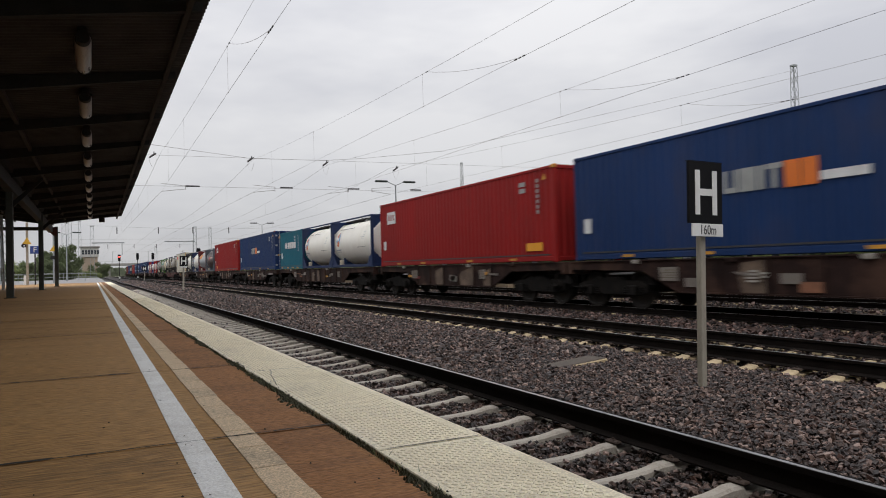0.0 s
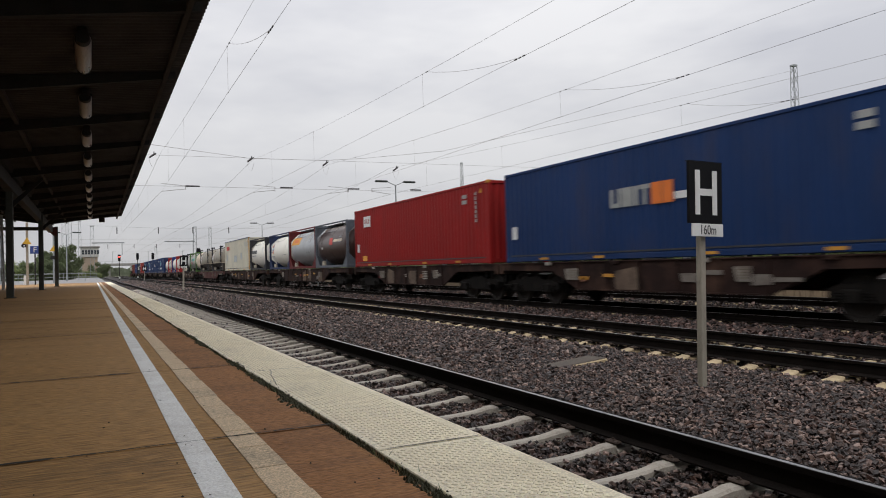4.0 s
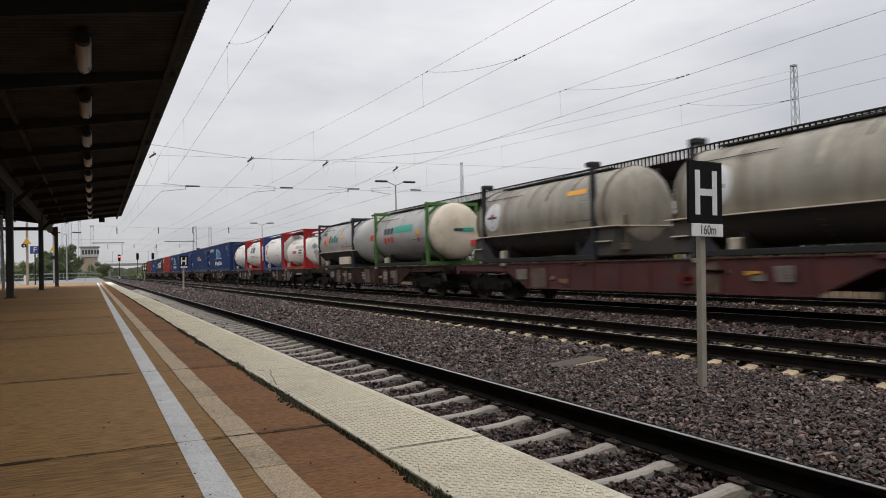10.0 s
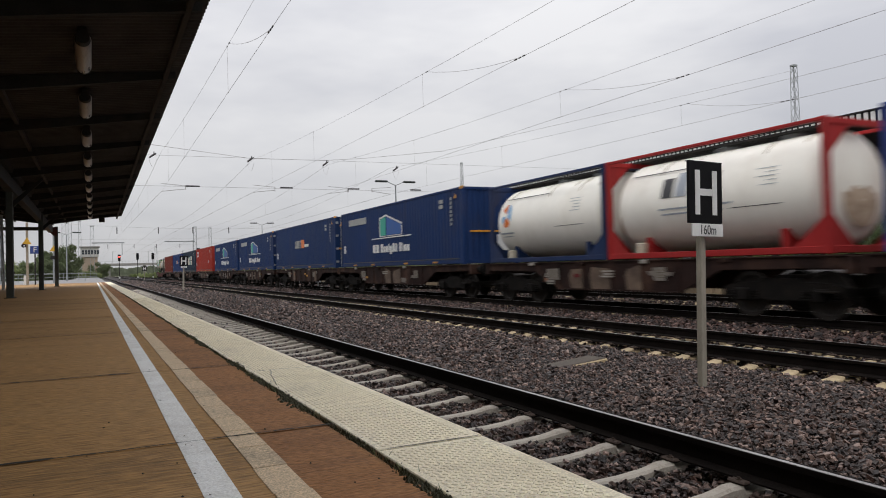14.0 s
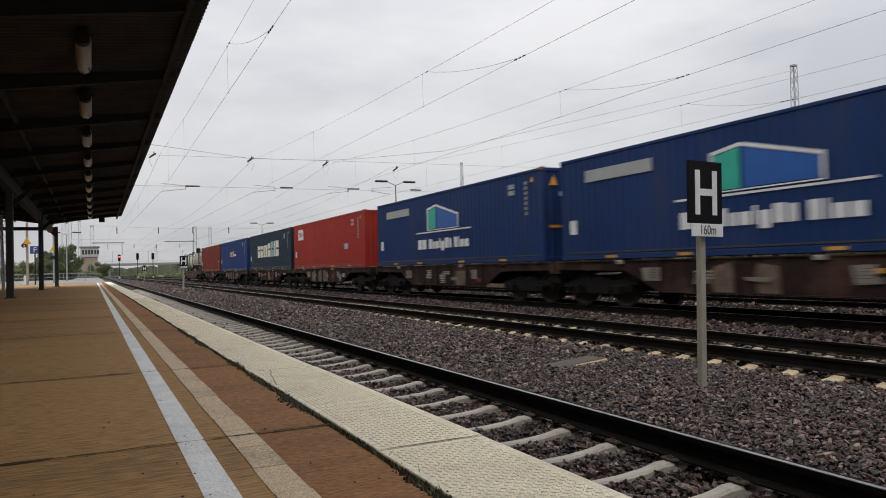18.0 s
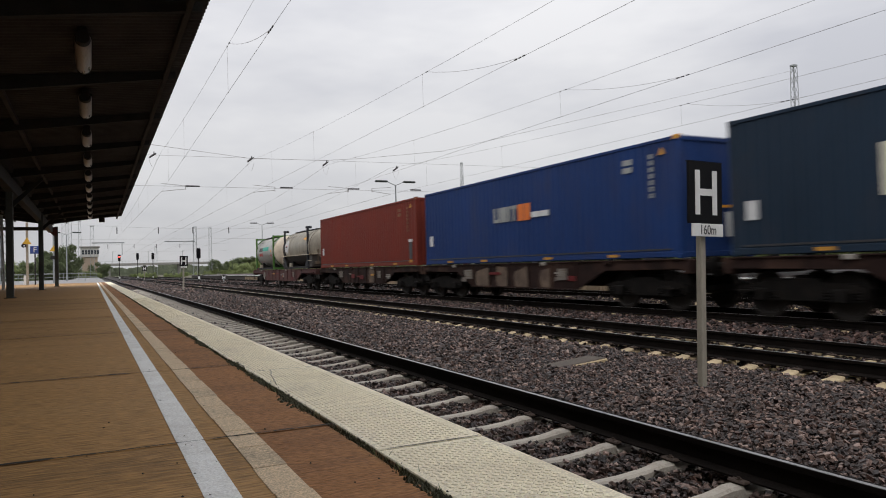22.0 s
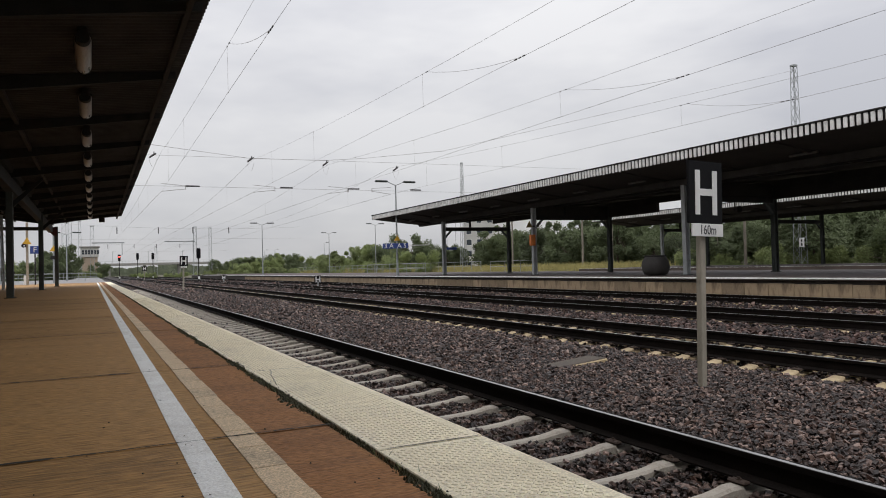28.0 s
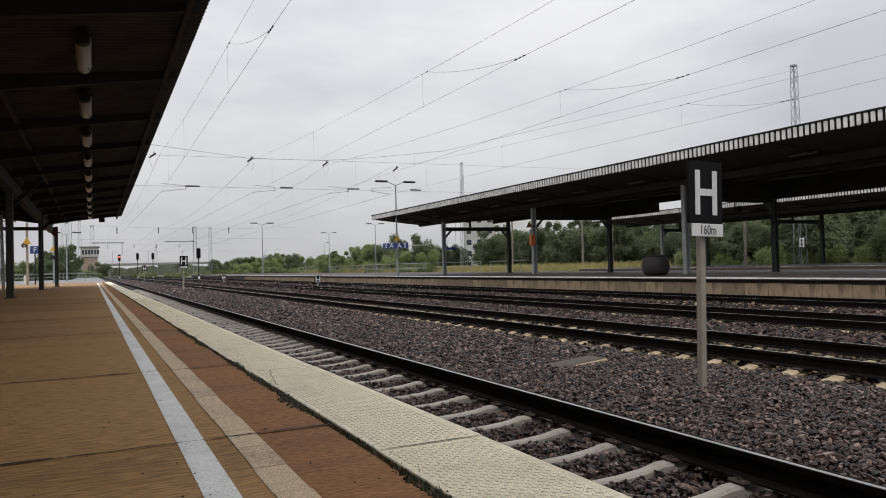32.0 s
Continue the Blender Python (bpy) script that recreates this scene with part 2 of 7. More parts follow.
# rolling stock
M_WAGON = mat("brown_wagon_paint", (0.0218, 0.0114, 0.0093), 0.8, var=0.45, scale=1.6, fine=25, dirt=(0.14, 0.075, 0.05), dirt_amount=0.5, dirt_scale=1.1, spec=0.15)
M_WAGON_RED = mat("oxide_red_wagon_paint", (0.07, 0.016, 0.0125), 0.75, var=0.35, scale=1.6, fine=25, dirt=(0.06, 0.04, 0.033), dirt_amount=0.6, dirt_scale=1.2)
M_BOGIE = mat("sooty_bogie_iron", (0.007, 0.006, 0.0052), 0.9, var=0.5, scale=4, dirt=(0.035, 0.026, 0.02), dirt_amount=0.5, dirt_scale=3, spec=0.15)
M_WHEEL = mat("brown_wheel_steel", (0.022, 0.018, 0.015), 0.8, 0.0, var=0.3, scale=5)
M_PLATE = mat("pale_data_plate", (0.3, 0.276, 0.24), 0.7, var=0.25, dirt=(0.16, 0.11, 0.08), dirt_amount=0.6, dirt_scale=4)
M_OCHRE = mat("ochre_marking", (0.55, 0.26, 0.03), 0.65, var=0.2, dirt=(0.15, 0.09, 0.05), dirt_amount=0.4, dirt_scale=5)


M_BLOTCH = mat("chalky_blotch", (0.18, 0.156, 0.132), 0.8, var=0.4, scale=5, dirt=(0.05, 0.03, 0.025), dirt_amount=0.9, dirt_scale=5)
M_TARE = mat("chalky_panel", (0.187, 0.165, 0.1375), 0.8, var=0.35, scale=3, dirt=(0.1, 0.06, 0.045), dirt_amount=0.95, dirt_scale=2.2)
M_SCALE = mat("flaking_tan_sill_paint", (0.12, 0.0825, 0.0562), 0.85, var=0.5, scale=2.5, fine=22, dirt=(0.05, 0.028, 0.022), dirt_amount=0.95, dirt_scale=1.6)
M_RUSTY = mat("rust_patch", (0.2, 0.085, 0.045), 0.85, var=0.5, scale=6)


def paint(name, col, dirt=(0.06, 0.045, 0.035), amount=0.35):
    return mat(name, col, 0.58, 0.0, var=0.18, scale=0.8, fine=18, bump=0.06, dirt=dirt, dirt_amount=amount, dirt_scale=0.9, stretch=(1, 1, 0.35), spec=0.16)


P_NAVY = paint("navy_container_paint", (0.0102, 0.0323, 0.1062))
P_BLUE = paint("blue_container_paint", (0.0119, 0.0374, 0.136))
P_DEEP = paint("deep_blue_container_paint", (0.0093, 0.0306, 0.1062))
P_SLATE = paint("slate_blue_container_paint", (0.0151, 0.0295, 0.0504))
P_TEAL = paint("teal_container_paint", (0.01, 0.12, 0.17))
P_RED = paint("red_container_paint", (0.258, 0.012, 0.0112), (0.11, 0.02, 0.015))
P_BRIGHT = paint("faded_red_container_paint", (0.306, 0.0275, 0.0168), (0.26, 0.06, 0.04))
P_BROWN = paint("brown_red_container_paint", (0.17, 0.0289, 0.0179), (0.1, 0.03, 0.02))
P_CREAM = paint("grey_cream_container_paint", (0.5712, 0.546, 0.4452), (0.34, 0.22, 0.16), 0.3)
P_WHITE = mat("off_white_tank_cladding", (0.9021, 0.873, 0.7857), 0.42, var=0.06, scale=0.8, fine=14, bump=0.08, dirt=(0.48, 0.41, 0.3), dirt_amount=0.3, dirt_scale=0.7, stretch=(1, 1, 0.4))
P_GREYTANK = mat("grey_tank_cladding", (0.45, 0.47, 0.49), 0.38, 0.3, var=0.15, scale=0.8, fine=14, bump=0.08, dirt=(0.16, 0.14, 0.12), dirt_amount=0.5, dirt_scale=0.8)
P_SILVER = mat("dull_silver_tank_cladding", (0.41, 0.405, 0.38), 0.4, 0.3, var=0.22, scale=0.8, fine=14, bump=0.08, dirt=(0.1, 0.085, 0.07), dirt_amount=0.6, dirt_scale=0.8)
P_BEIGE = mat("dirty_beige_tank_cladding", (0.3, 0.272, 0.215), 0.5, 0.1, var=0.4, scale=0.8, fine=12, bump=0.1, dirt=(0.11, 0.085, 0.058), dirt_amount=0.85, dirt_scale=1.0, stretch=(1, 1.6, 0.3))
P_DARKTANK = mat("dark_brown_tank_cladding", (0.055, 0.027, 0.022), 0.32, 0.1, var=0.25, scale=1, fine=12, bump=0.08, dirt=(0.1, 0.085, 0.07), dirt_amount=0.4, dirt_scale=1)
M_STAIN = mat("rust_brown_stain", (0.42, 0.31, 0.22), 0.7, var=0.25, scale=3, fine=20, dirt=(0.6, 0.5, 0.4), dirt_amount=0.8, dirt_scale=3)
M_GRIME = mat("brown_grime", (0.1, 0.075, 0.05), 0.8, var=0.4, scale=4, fine=30)
M_GRIME_PALE = mat("pale_grime", (0.44, 0.39, 0.3), 0.7, var=0.3, scale=4, fine=30)
L_AZURE = mat("azure_pane", (0.0062, 0.0806, 0.31), 0.5, var=0.15, bump=0)
P_UNDER = mat("dark_tank_belly", (0.05, 0.043, 0.036), 0.7, var=0.3, scale=1)
P_DOME = mat("stained_white_tank_end", (0.64, 0.55, 0.43), 0.55, var=0.15, scale=1.5, dirt=(0.36, 0.3, 0.2), dirt_amount=0.6, dirt_scale=1.2)
F_NAVY = paint("navy_frame_paint", (0.016, 0.032, 0.09))
F_BLUE = paint("blue_frame_paint", (0.02, 0.045, 0.2))
F_RED = paint("red_frame_paint", (0.33, 0.022, 0.022), (0.1, 0.03, 0.02))
F_MAROON = paint("dark_red_frame_paint", (0.13, 0.018, 0.018))
F_GREY = paint("grey_blue_frame_paint", (0.11, 0.125, 0.145))
F_DARK = paint("charcoal_frame_paint", (0.028, 0.03, 0.036))
F_GREEN = paint("green_frame_paint", (0.075, 0.165, 0.0413), (0.06, 0.07, 0.03))
L_WHITE = mat("white_lettering", (0.66, 0.66, 0.65), 0.5, var=0.1, bump=0, dirt=(0.4, 0.38, 0.36), dirt_amount=0.3)
L_ORANGE = mat("orange_lettering", (0.7, 0.17, 0.02), 0.5, var=0.1, bump=0)
L_YELLOW = mat("amber_lettering", (0.75, 0.33, 0.02), 0.5, var=0.1, bump=0)
L_RED = mat("red_lettering", (0.6, 0.05, 0.035), 0.5, var=0.1, bump=0)
L_BLACK = mat("black_lettering", (0.035, 0.035, 0.038), 0.5, var=0.1, bump=0)
L_GREEN = mat("green_lettering", (0.02, 0.36, 0.26), 0.5, var=0.1, bump=0)
L_DKGREEN = mat("dark_green_lettering", (0.01, 0.14, 0.1), 0.5, var=0.1, bump=0)
L_MINT = mat("mint_lettering", (0.16, 0.42, 0.4), 0.5, var=0.1, bump=0)
L_SKY = mat("sky_blue_lettering", (0.2, 0.42, 0.65), 0.5, var=0.1, bump=0)
L_PALE = mat("faded_patch", (0.308, 0.315, 0.301), 0.6, var=0.15, bump=0)
L_FADED = mat("faded_grey_patch", (0.4, 0.425, 0.43), 0.6, var=0.25, bump=0)
L_CREAM = mat("cream_lettering", (0.66, 0.62, 0.5), 0.5, var=0.12, bump=0)
L_GREY = mat("grey_patch", (0.33, 0.36, 0.4), 0.55, var=0.15, bump=0)


# ---- mesh tools ----
class Mesh:
    def __init__(self):
        self.v, self.f = [], []

    def box(self, x0, x1, y0, y1, z0, z1):
        i = len(self.v)
        self.v += [(x, y, z) for z in (z0, z1) for y in (y0, y1) for x in (x0, x1)]
        self.f += [tuple(i + k for k in q) for q in ((0, 2, 3, 1), (4, 5, 7, 6), (0, 1, 5, 4), (2, 6, 7, 3), (0, 4, 6, 2), (1, 3, 7, 5))]
        return self

    def cbox(self, x0, x1, y0, y1, z0, z1, c=0.01):
        """A box with chamfered edges."""
        i = len(self.v)
        for k, z in enumerate((z0, z0 + c, z1 - c, z1)):
            d = c if k in (0, 3) else 0
            e = 0 if k in (0, 3) else c
            a0, a1, b0, b1 = x0 + d, x1 - d, y0 + d, y1 - d
            self.v += [(a0 + e, b0, z), (a1 - e, b0, z), (a1, b0 + e, z), (a1, b1 - e, z), (a1 - e, b1, z), (a0 + e, b1, z), (a0, b1 - e, z), (a0, b0 + e, z)]
        for k in range(3):
            for j in range(8):
                a, b = i + 8 * k + j, i + 8 * k + (j + 1) % 8
                self.f.append((a, b, b + 8, a + 8))
        self.f.append(tuple(i + j for j in range(7, -1, -1)))
        self.f.append(tuple(i + 24 + j for j in range(8)))
        return self

    def tube(self, p, q, r, n=8, r2=None):
        p, q = Vector(p), Vector(q)
        d = (q - p).normalized()
        a = d.orthogonal().normalized()
        b = d.cross(a)
        i = len(self.v)
        for c, rad in ((p, r), (q, r if r2 is None else r2)):
            for k in range(n):
                w = 2 * math.pi * (k + 0.5) / n
                self.v.append(tuple(c + rad * (math.cos(w) * a + math.sin(w) * b)))
        for k in range(n):
            self.f.append((i + k, i + (k + 1) % n, i + n + (k + 1) % n, i + n + k))
        self.f.append(tuple(i + k for k in range(n - 1, -1, -1)))
        self.f.append(tuple(i + n + k for k in range(n)))
        return self

    def beam(self, p, q, w, h):
        """A square bar from p to q."""
        p, q = Vector(p), Vector(q)
        d = (q - p).normalized()
        side = d.cross(Vector((0, 0, 1)))
        side = Vector((1, 0, 0)) if side.length < 1e-3 else side.normalized()
        up = side.cross(d).normalized()
        i = len(self.v)
        for c in (p, q):
            for a, b in ((-1, -1), (1, -1), (1, 1), (-1, 1)):
                self.v.append(tuple(c + side * (a * w / 2) + up * (b * h / 2)))
        self.f += [tuple(i + k for k in q2) for q2 in ((3, 2, 1, 0), (4, 5, 6, 7), (0, 1, 5, 4), (1, 2, 6, 5), (2, 3, 7, 6), (3, 0, 4, 7))]
        return self

    def prism_y(self, prof, y0, y1):
        """A profile of (x, z) points drawn out along y."""
        i, n = len(self.v), len(prof)
        self.v += [(x, y0, z) for x, z in prof] + [(x, y1, z) for x, z in prof]
        for k in range(n):
            self.f.append((i + k, i + (k + 1) % n, i + n + (k + 1) % n, i + n + k))
        self.f += [tuple(i + k for k in range(n - 1, -1, -1)), tuple(i + n + k for k in range(n))]
        return self

    def prism_x(self, prof, x0, x1):
        """A profile of (y, z) points drawn out along x."""
        i, n = len(self.v), len(prof)
        self.v += [(x0, y, z) for y, z in prof] + [(x1, y, z) for y, z in prof]
        for k in range(n):
            self.f.append((i + k, i + (k + 1) % n, i + n + (k + 1) % n, i + n + k))
        self.f += [tuple(i + k for k in range(n - 1, -1, -1)), tuple(i + n + k for k in range(n))]
        return self

    def prism_z(self, prof, z0, z1):
        i, n = len(self.v), len(prof)
        self.v += [(x, y, z0) for x, y in prof] + [(x, y, z1) for x, y in prof]
        for k in range(n):
            self.f.append((i + k, i + (k + 1) % n, i + n + (k + 1) % n, i + n + k))
        self.f += [tuple(i + k for k in range(n - 1, -1, -1)), tuple(i + n + k for k in range(n))]
        return self

    def lathe_y(self, prof, cx, cz, n=32, a0=0.0, a1=2 * math.pi):
        """Rings of (y, radius) round an axis along y."""
        i, full = len(self.v), abs(a1 - a0 - 2 * math.pi) < 1e-6
        m = n if full else n + 1
        for y, r in prof:
            for k in range(m):
                w = a0 + (a1 - a0) * k / n
                self.v.append((cx + r * math.cos(w), y, cz + r * math.sin(w)))
        for j in range(len(prof) - 1):
            for k in range(n):
                a, b = i + j * m + k, i + j * m + (k + 1) % m
                self.f.append((a, b, b + m, a + m))
        return self

    def lathe_z(self, prof, cx, cy, n=20):
        i = len(self.v)
        for r, z in prof:
            self.v += [(cx + r * math.cos(2 * math.pi * k / n), cy + r * math.sin(2 * math.pi * k / n), z) for k in range(n)]
        for j in range(len(prof) - 1):
            for k in range(n):
                a, b = i + j * n + k, i + j * n + (k + 1) % n
                self.f.append((a, b, b + n, a + n))
        self.f += [tuple(i + k for k in range(n - 1, -1, -1)), tuple(i + (len(prof) - 1) * n + k for k in range(n))]
        return self

    def data(self, name, material, smooth=False):
        me = bpy.data.meshes.new(name)
        me.from_pydata(self.v, [], self.f)
        me.materials.append(material)
        bm = bmesh.new()
        bm.from_mesh(me)
        bmesh.ops.recalc_face_normals(bm, faces=bm.faces[:])
        bm.to_mesh(me)
        bm.free()
        if smooth:
            me.shade_smooth()
            me.set_sharp_from_angle(angle=radians(38))
        return me


def part(name, m, material, parent=None, label="", smooth=False):
    """Links a Mesh (or finished mesh data) as one object under its thing."""
    me = m.data(name, material, smooth) if isinstance(m, Mesh) else m
    ob = new(name, me)
    ob.parent = parent
    if label:
        tagged(ob, label)
    return ob


def thing(name, label, category, group="", at=(0, 0, 0)):
    ob = new(name)
    ob.empty_display_size = 0.2
    ob.location = at
    return tagged(ob, label, category, group)


def lettering(name, body, size, material, parent, m, depth=0.004):
    cu = bpy.data.curves.new(name, "FONT")
    cu.body, cu.size, cu.extrude, cu.align_x, cu.align_y = body, size, depth, "CENTER", "CENTER"
    ob = new(name + "_text", cu)
    bpy.context.view_layer.update()
    me = bpy.data.meshes.new_from_object(ob.evaluated_get(bpy.context.evaluated_depsgraph_get()))
    bpy.data.objects.remove(ob)
    me.materials.clear()
    me.materials.append(material)
    out = new(name, me)
    out.parent = parent
    out.matrix_basis = m
    return out


# ---- plan ----
RAIL = -0.583            # top of rail
BED = -0.775             # top of ballast
TRACKS = (2.985, 8.74, 13.51, 18.6)
GAUGE = 0.7525           # half, centre to centre of the heads
FAR_EDGE, FAR_TOP = 20.6, -0.06


def travelled(t):
    return 11.736 * t + 0.0321 * t * t




# ---- ground, platforms, tracks ----
def setting(name, m, material, label="", parent=None, smooth=False):
    return tagged(part(name, m, material, parent, label, smooth), kind="structure")


setting("ground", Mesh().box(-1500, 1500, -400, 2500, -1.8, -0.95), M_GROUND, "weedy bare ground running out to the horizon")

# near platform: core, slabs, painted line, guide strip, tread edge
SLAB_CUTS = [-12.0, -8.6, -6.4, -3.2, -0.6, 2.9, 5.09, 8.68, 12.2, 15.0, 18.4, 22.0, 26.0, 30.0, 35.0, 40.0, 46.0, 52.0, 58.0, 65.0]
platform = setting("platform", Mesh().box(-9.0, 1.285, -12, 65, -0.85, -0.05), M_CONCRETE, "brown concrete station platform with pale tread edge and white safety line")
WL0, WL1, TAN0, TAN1, EDGE0, EDGE1 = 0.279, 0.382, 0.463, 0.574, 0.893, 1.318
rng = random.Random(4)
for a, b in zip(SLAB_CUTS, SLAB_CUTS[1:]):
    w = b - a - 0.008
    for name, x0, x1, material in (("slab", -9.0, 0.515, M_SLAB), ("edge_slab", 0.518, EDGE0 - 0.02, M_SLAB_RED)):
        s = part(name, Mesh().cbox(x0, x1, 0, w, -0.06, 0, 0.006), material, platform)
        s.location = (0, a + 0.004, rng.uniform(-0.0015, 0.0008))
setting("joint_bed", Mesh().box(-8.9, 1.25, -11.9, 64.9, -0.056, -0.045), M_JOINT, "dark soil in the slab joints")
crack = Mesh()
for cut in SLAB_CUTS[1:-1]:
    x, yy, slope = -8.9, cut, 0.0
    while x < EDGE0 - 0.04:
        step = rng.uniform(0.03, 0.11)
        wid = max(0.0062, rng.gauss(0.0105, 0.004) * (0.35 + 1.1 * abs(math.sin(1.3 * x + cut)))) * (1.0 if x < WL0 or x > WL1 else 0.45)
        if rng.random() < 0.995:
            y2 = yy + rng.uniform(-0.004, 0.004)
            i = len(crack.v)
            crack.v += [(x, yy - wid, 0.0048), (x + step, y2 - wid * rng.uniform(0.5, 1.3), 0.0048), (x + step, y2 + wid * rng.uniform(0.5, 1.3), 0.0048), (x, yy + wid, 0.0048)]
            crack.f.append((i, i + 1, i + 2, i + 3))
            yy = y2
        x += step
        yy += (cut + slope * x - yy) * 0.3
for n in range(-5, 28):
    cut, x = 2.39 + 2.27 * n - 0.003, EDGE0 + 0.005
    while x < EDGE1 - 0.01:
        step, wid = rng.uniform(0.015, 0.05), rng.uniform(0.0025, 0.006)
        if rng.random() < 0.9:
            i = len(crack.v)
            crack.v += [(x, cut - wid, 0.0066), (x + step, cut - wid * 0.7, 0.0066), (x + step, cut + wid, 0.0066), (x, cut + wid, 0.0066)]
            crack.f.append((i, i + 1, i + 2, i + 3))
        x += step
x, yy = EDGE0 + 0.02, 4.0
for k in range(14):                       # one long crack across a tread slab
    x2, y2 = x + rng.uniform(0.0, 0.012), yy + rng.uniform(0.03, 0.06)
    i = len(crack.v)
    crack.v += [(x, yy, 0.0088), (x + 0.004, yy, 0.0088), (x2 + 0.004, y2, 0.0088), (x2, y2, 0.0088)]
    crack.f.append((i, i + 1, i + 2, i + 3))
    x, yy = x2, y2
tagged(part("joint_dirt", crack, M_JOINT), "black broken sealing in the slab joints", "joint", kind="stuff")
specks = Mesh()
for k in range(190):
    x, yy, r = rng.uniform(-2.6, 1.3), 1.7 + 9 * rng.random() ** 1.7, rng.uniform(0.002, 0.006)
    if k < 26:
        x = rng.uniform(WL0, WL1)
    i = len(specks.v)
    specks.v += [(x + r * math.cos(w) * rng.uniform(0.6, 1.4), yy + r * math.sin(w) * rng.uniform(0.6, 1.4), 0.0062 if x > EDGE0 or WL0 < x < TAN1 else 0.004) for w in (0, 1.26, 2.51, 3.77, 5.03)] + [(x, yy, 0.0085)]
    specks.f += [(i + j, i + (j + 1) % 5, i + 5) for j in range(5)]
tagged(part("grit", specks, M_JOINT), "dark grit and droppings scattered on the platform", "grit", kind="stuff")
line = Mesh()
y = -11.9
while y < 64.5:
    step = min(64.5 - y, rng.uniform(0.9, 1.3))
    d = [rng.uniform(-0.0015, 0.0015) for _ in range(2)]
    line.box(WL0 + d[0], WL1 - 0.004 + d[1], y, y + step, -0.001, 0.0018)
    y += step
setting("safety_line", line, M_WHITE_LINE, "worn white painted safety line along the platform")
strip_tile = Mesh().cbox(TAN0, TAN1, 0, 0.294, -0.004, 0.0024, 0.001).data("guide_tile", M_TAN)
y = -0.6
for k in range(-38, 215):
    t = part("guide_tile", strip_tile, M_TAN, platform)
    t.location = (rng.uniform(-0.003, 0.003), y + 0.3 * k, rng.uniform(-0.0006, 0.0012))


def tread_slab(length):
    """A cream edge slab with rows of low lozenge studs."""
    m = Mesh()
    m.cbox(EDGE0, EDGE1, 0, length, -0.14, 0.004, 0.004)
    return m


def studs(length, pitch=0.021):
    m = Mesh()
    ny, nx = int((length - 0.05) / pitch), int((EDGE1 - EDGE0 - 0.05) / pitch)
    for j in range(ny):
        for i in range(nx):
            x, y = EDGE0 + 0.035 + i * pitch, 0.03 + j * pitch
            c_ = 1 if (i + j) % 2 else -1
            u, n_ = Vector((0.0088 * c_, 0.0088)), Vector((-0.0032, 0.0032 * c_))
            k = len(m.v)
            for f, z in ((1.0, 0.003), (0.6, 0.0064)):
                m.v += [(x + f * d[0], y + f * d[1], z) for d in (-u, -n_, u, n_)]
            m.f += [(k, k + 1, k + 5, k + 4), (k + 1, k + 2, k + 6, k + 5), (k + 2, k + 3, k + 7, k + 6), (k + 3, k, k + 4, k + 7), (k + 4, k + 5, k + 6, k + 7)]
    return m


TREAD = 2.27
slab_mesh, stud_mesh = tread_slab(TREAD - 0.013).data("tread_slab", M_CREAM), studs(TREAD - 0.008).data("tread_studs", M_CREAM)
for k in range(-6, 28):
    t = part("tread_slab", slab_mesh, M_CREAM, platform)
    t.location = (rng.uniform(-0.003, 0.003), 2.39 + TREAD * k + 0.004, rng.uniform(-0.002, 0.002))
    if -1 <= k < 8:
        part("tread_studs", stud_mesh, M_CREAM, t)
setting("platform_face", Mesh().box(1.20, 1.29, -12, 65, -0.85, -0.145), M_CONCRETE, "grey concrete face under the platform edge")

# moss and crumbled edge in the joint before the tread slabs
moss = Mesh()
for k in range(6200):
    y = rng.uniform(0.8, 26) if k % 3 else rng.uniform(1.5, 9)
    lump = max(0.15, 0.7 + 0.9 * math.sin(y * 2.9) * math.sin(y * 1.13 + 1) + 0.5 * math.sin(y * 7.7))
    r = rng.uniform(0.004, 0.014) * lump
    x = EDGE0 - 0.016 + rng.gauss(0.006 * math.sin(y * 5.3), 0.007 + 0.006 * lump)
    h = rng.uniform(0.004, 0.011)
    i = len(moss.v)
    w0 = rng.uniform(0, 3)
    moss.v += [(x + r * math.cos(w0 + w) * rng.uniform(0.6, 1.3), y + 1.6 * r * math.sin(w0 + w), -0.006) for w in (0, 1.26, 2.51, 3.77, 5.03)] + [(x, y, h)]
    moss.f += [(i + j, i + (j + 1) % 5, i + 5) for j in range(5)]
tagged(part("moss", moss, M_MOSS), "dark green moss and soil in the joint by the tread edge", "moss", kind="stuff")
blades = Mesh()
for k in range(150):
    y = rng.choice((2.2, 3.1, 3.9, 4.6, 5.6, 6.3, 7.4, 9.0, 11.0)) + rng.gauss(0, 0.22)
    x = EDGE0 - 0.014 + rng.gauss(0, 0.012)
    w, hgt, lean = rng.uniform(0, 6.28), rng.uniform(0.008, 0.026), rng.uniform(0.4, 1.2)
    i = len(blades.v)
    c, s_ = math.cos(w) * 0.002, math.sin(w) * 0.002
    blades.v += [(x - s_, y + c, 0), (x + s_, y - c, 0), (x + hgt * lean * math.cos(w), y + hgt * lean * math.sin(w), hgt)]
    blades.f.append((i, i + 1, i + 2))
tagged(part("grass_tuft", blades, M_LEAF_LIGHT), "thin green weeds sprouting from the platform joint", "weeds", kind="stuff")

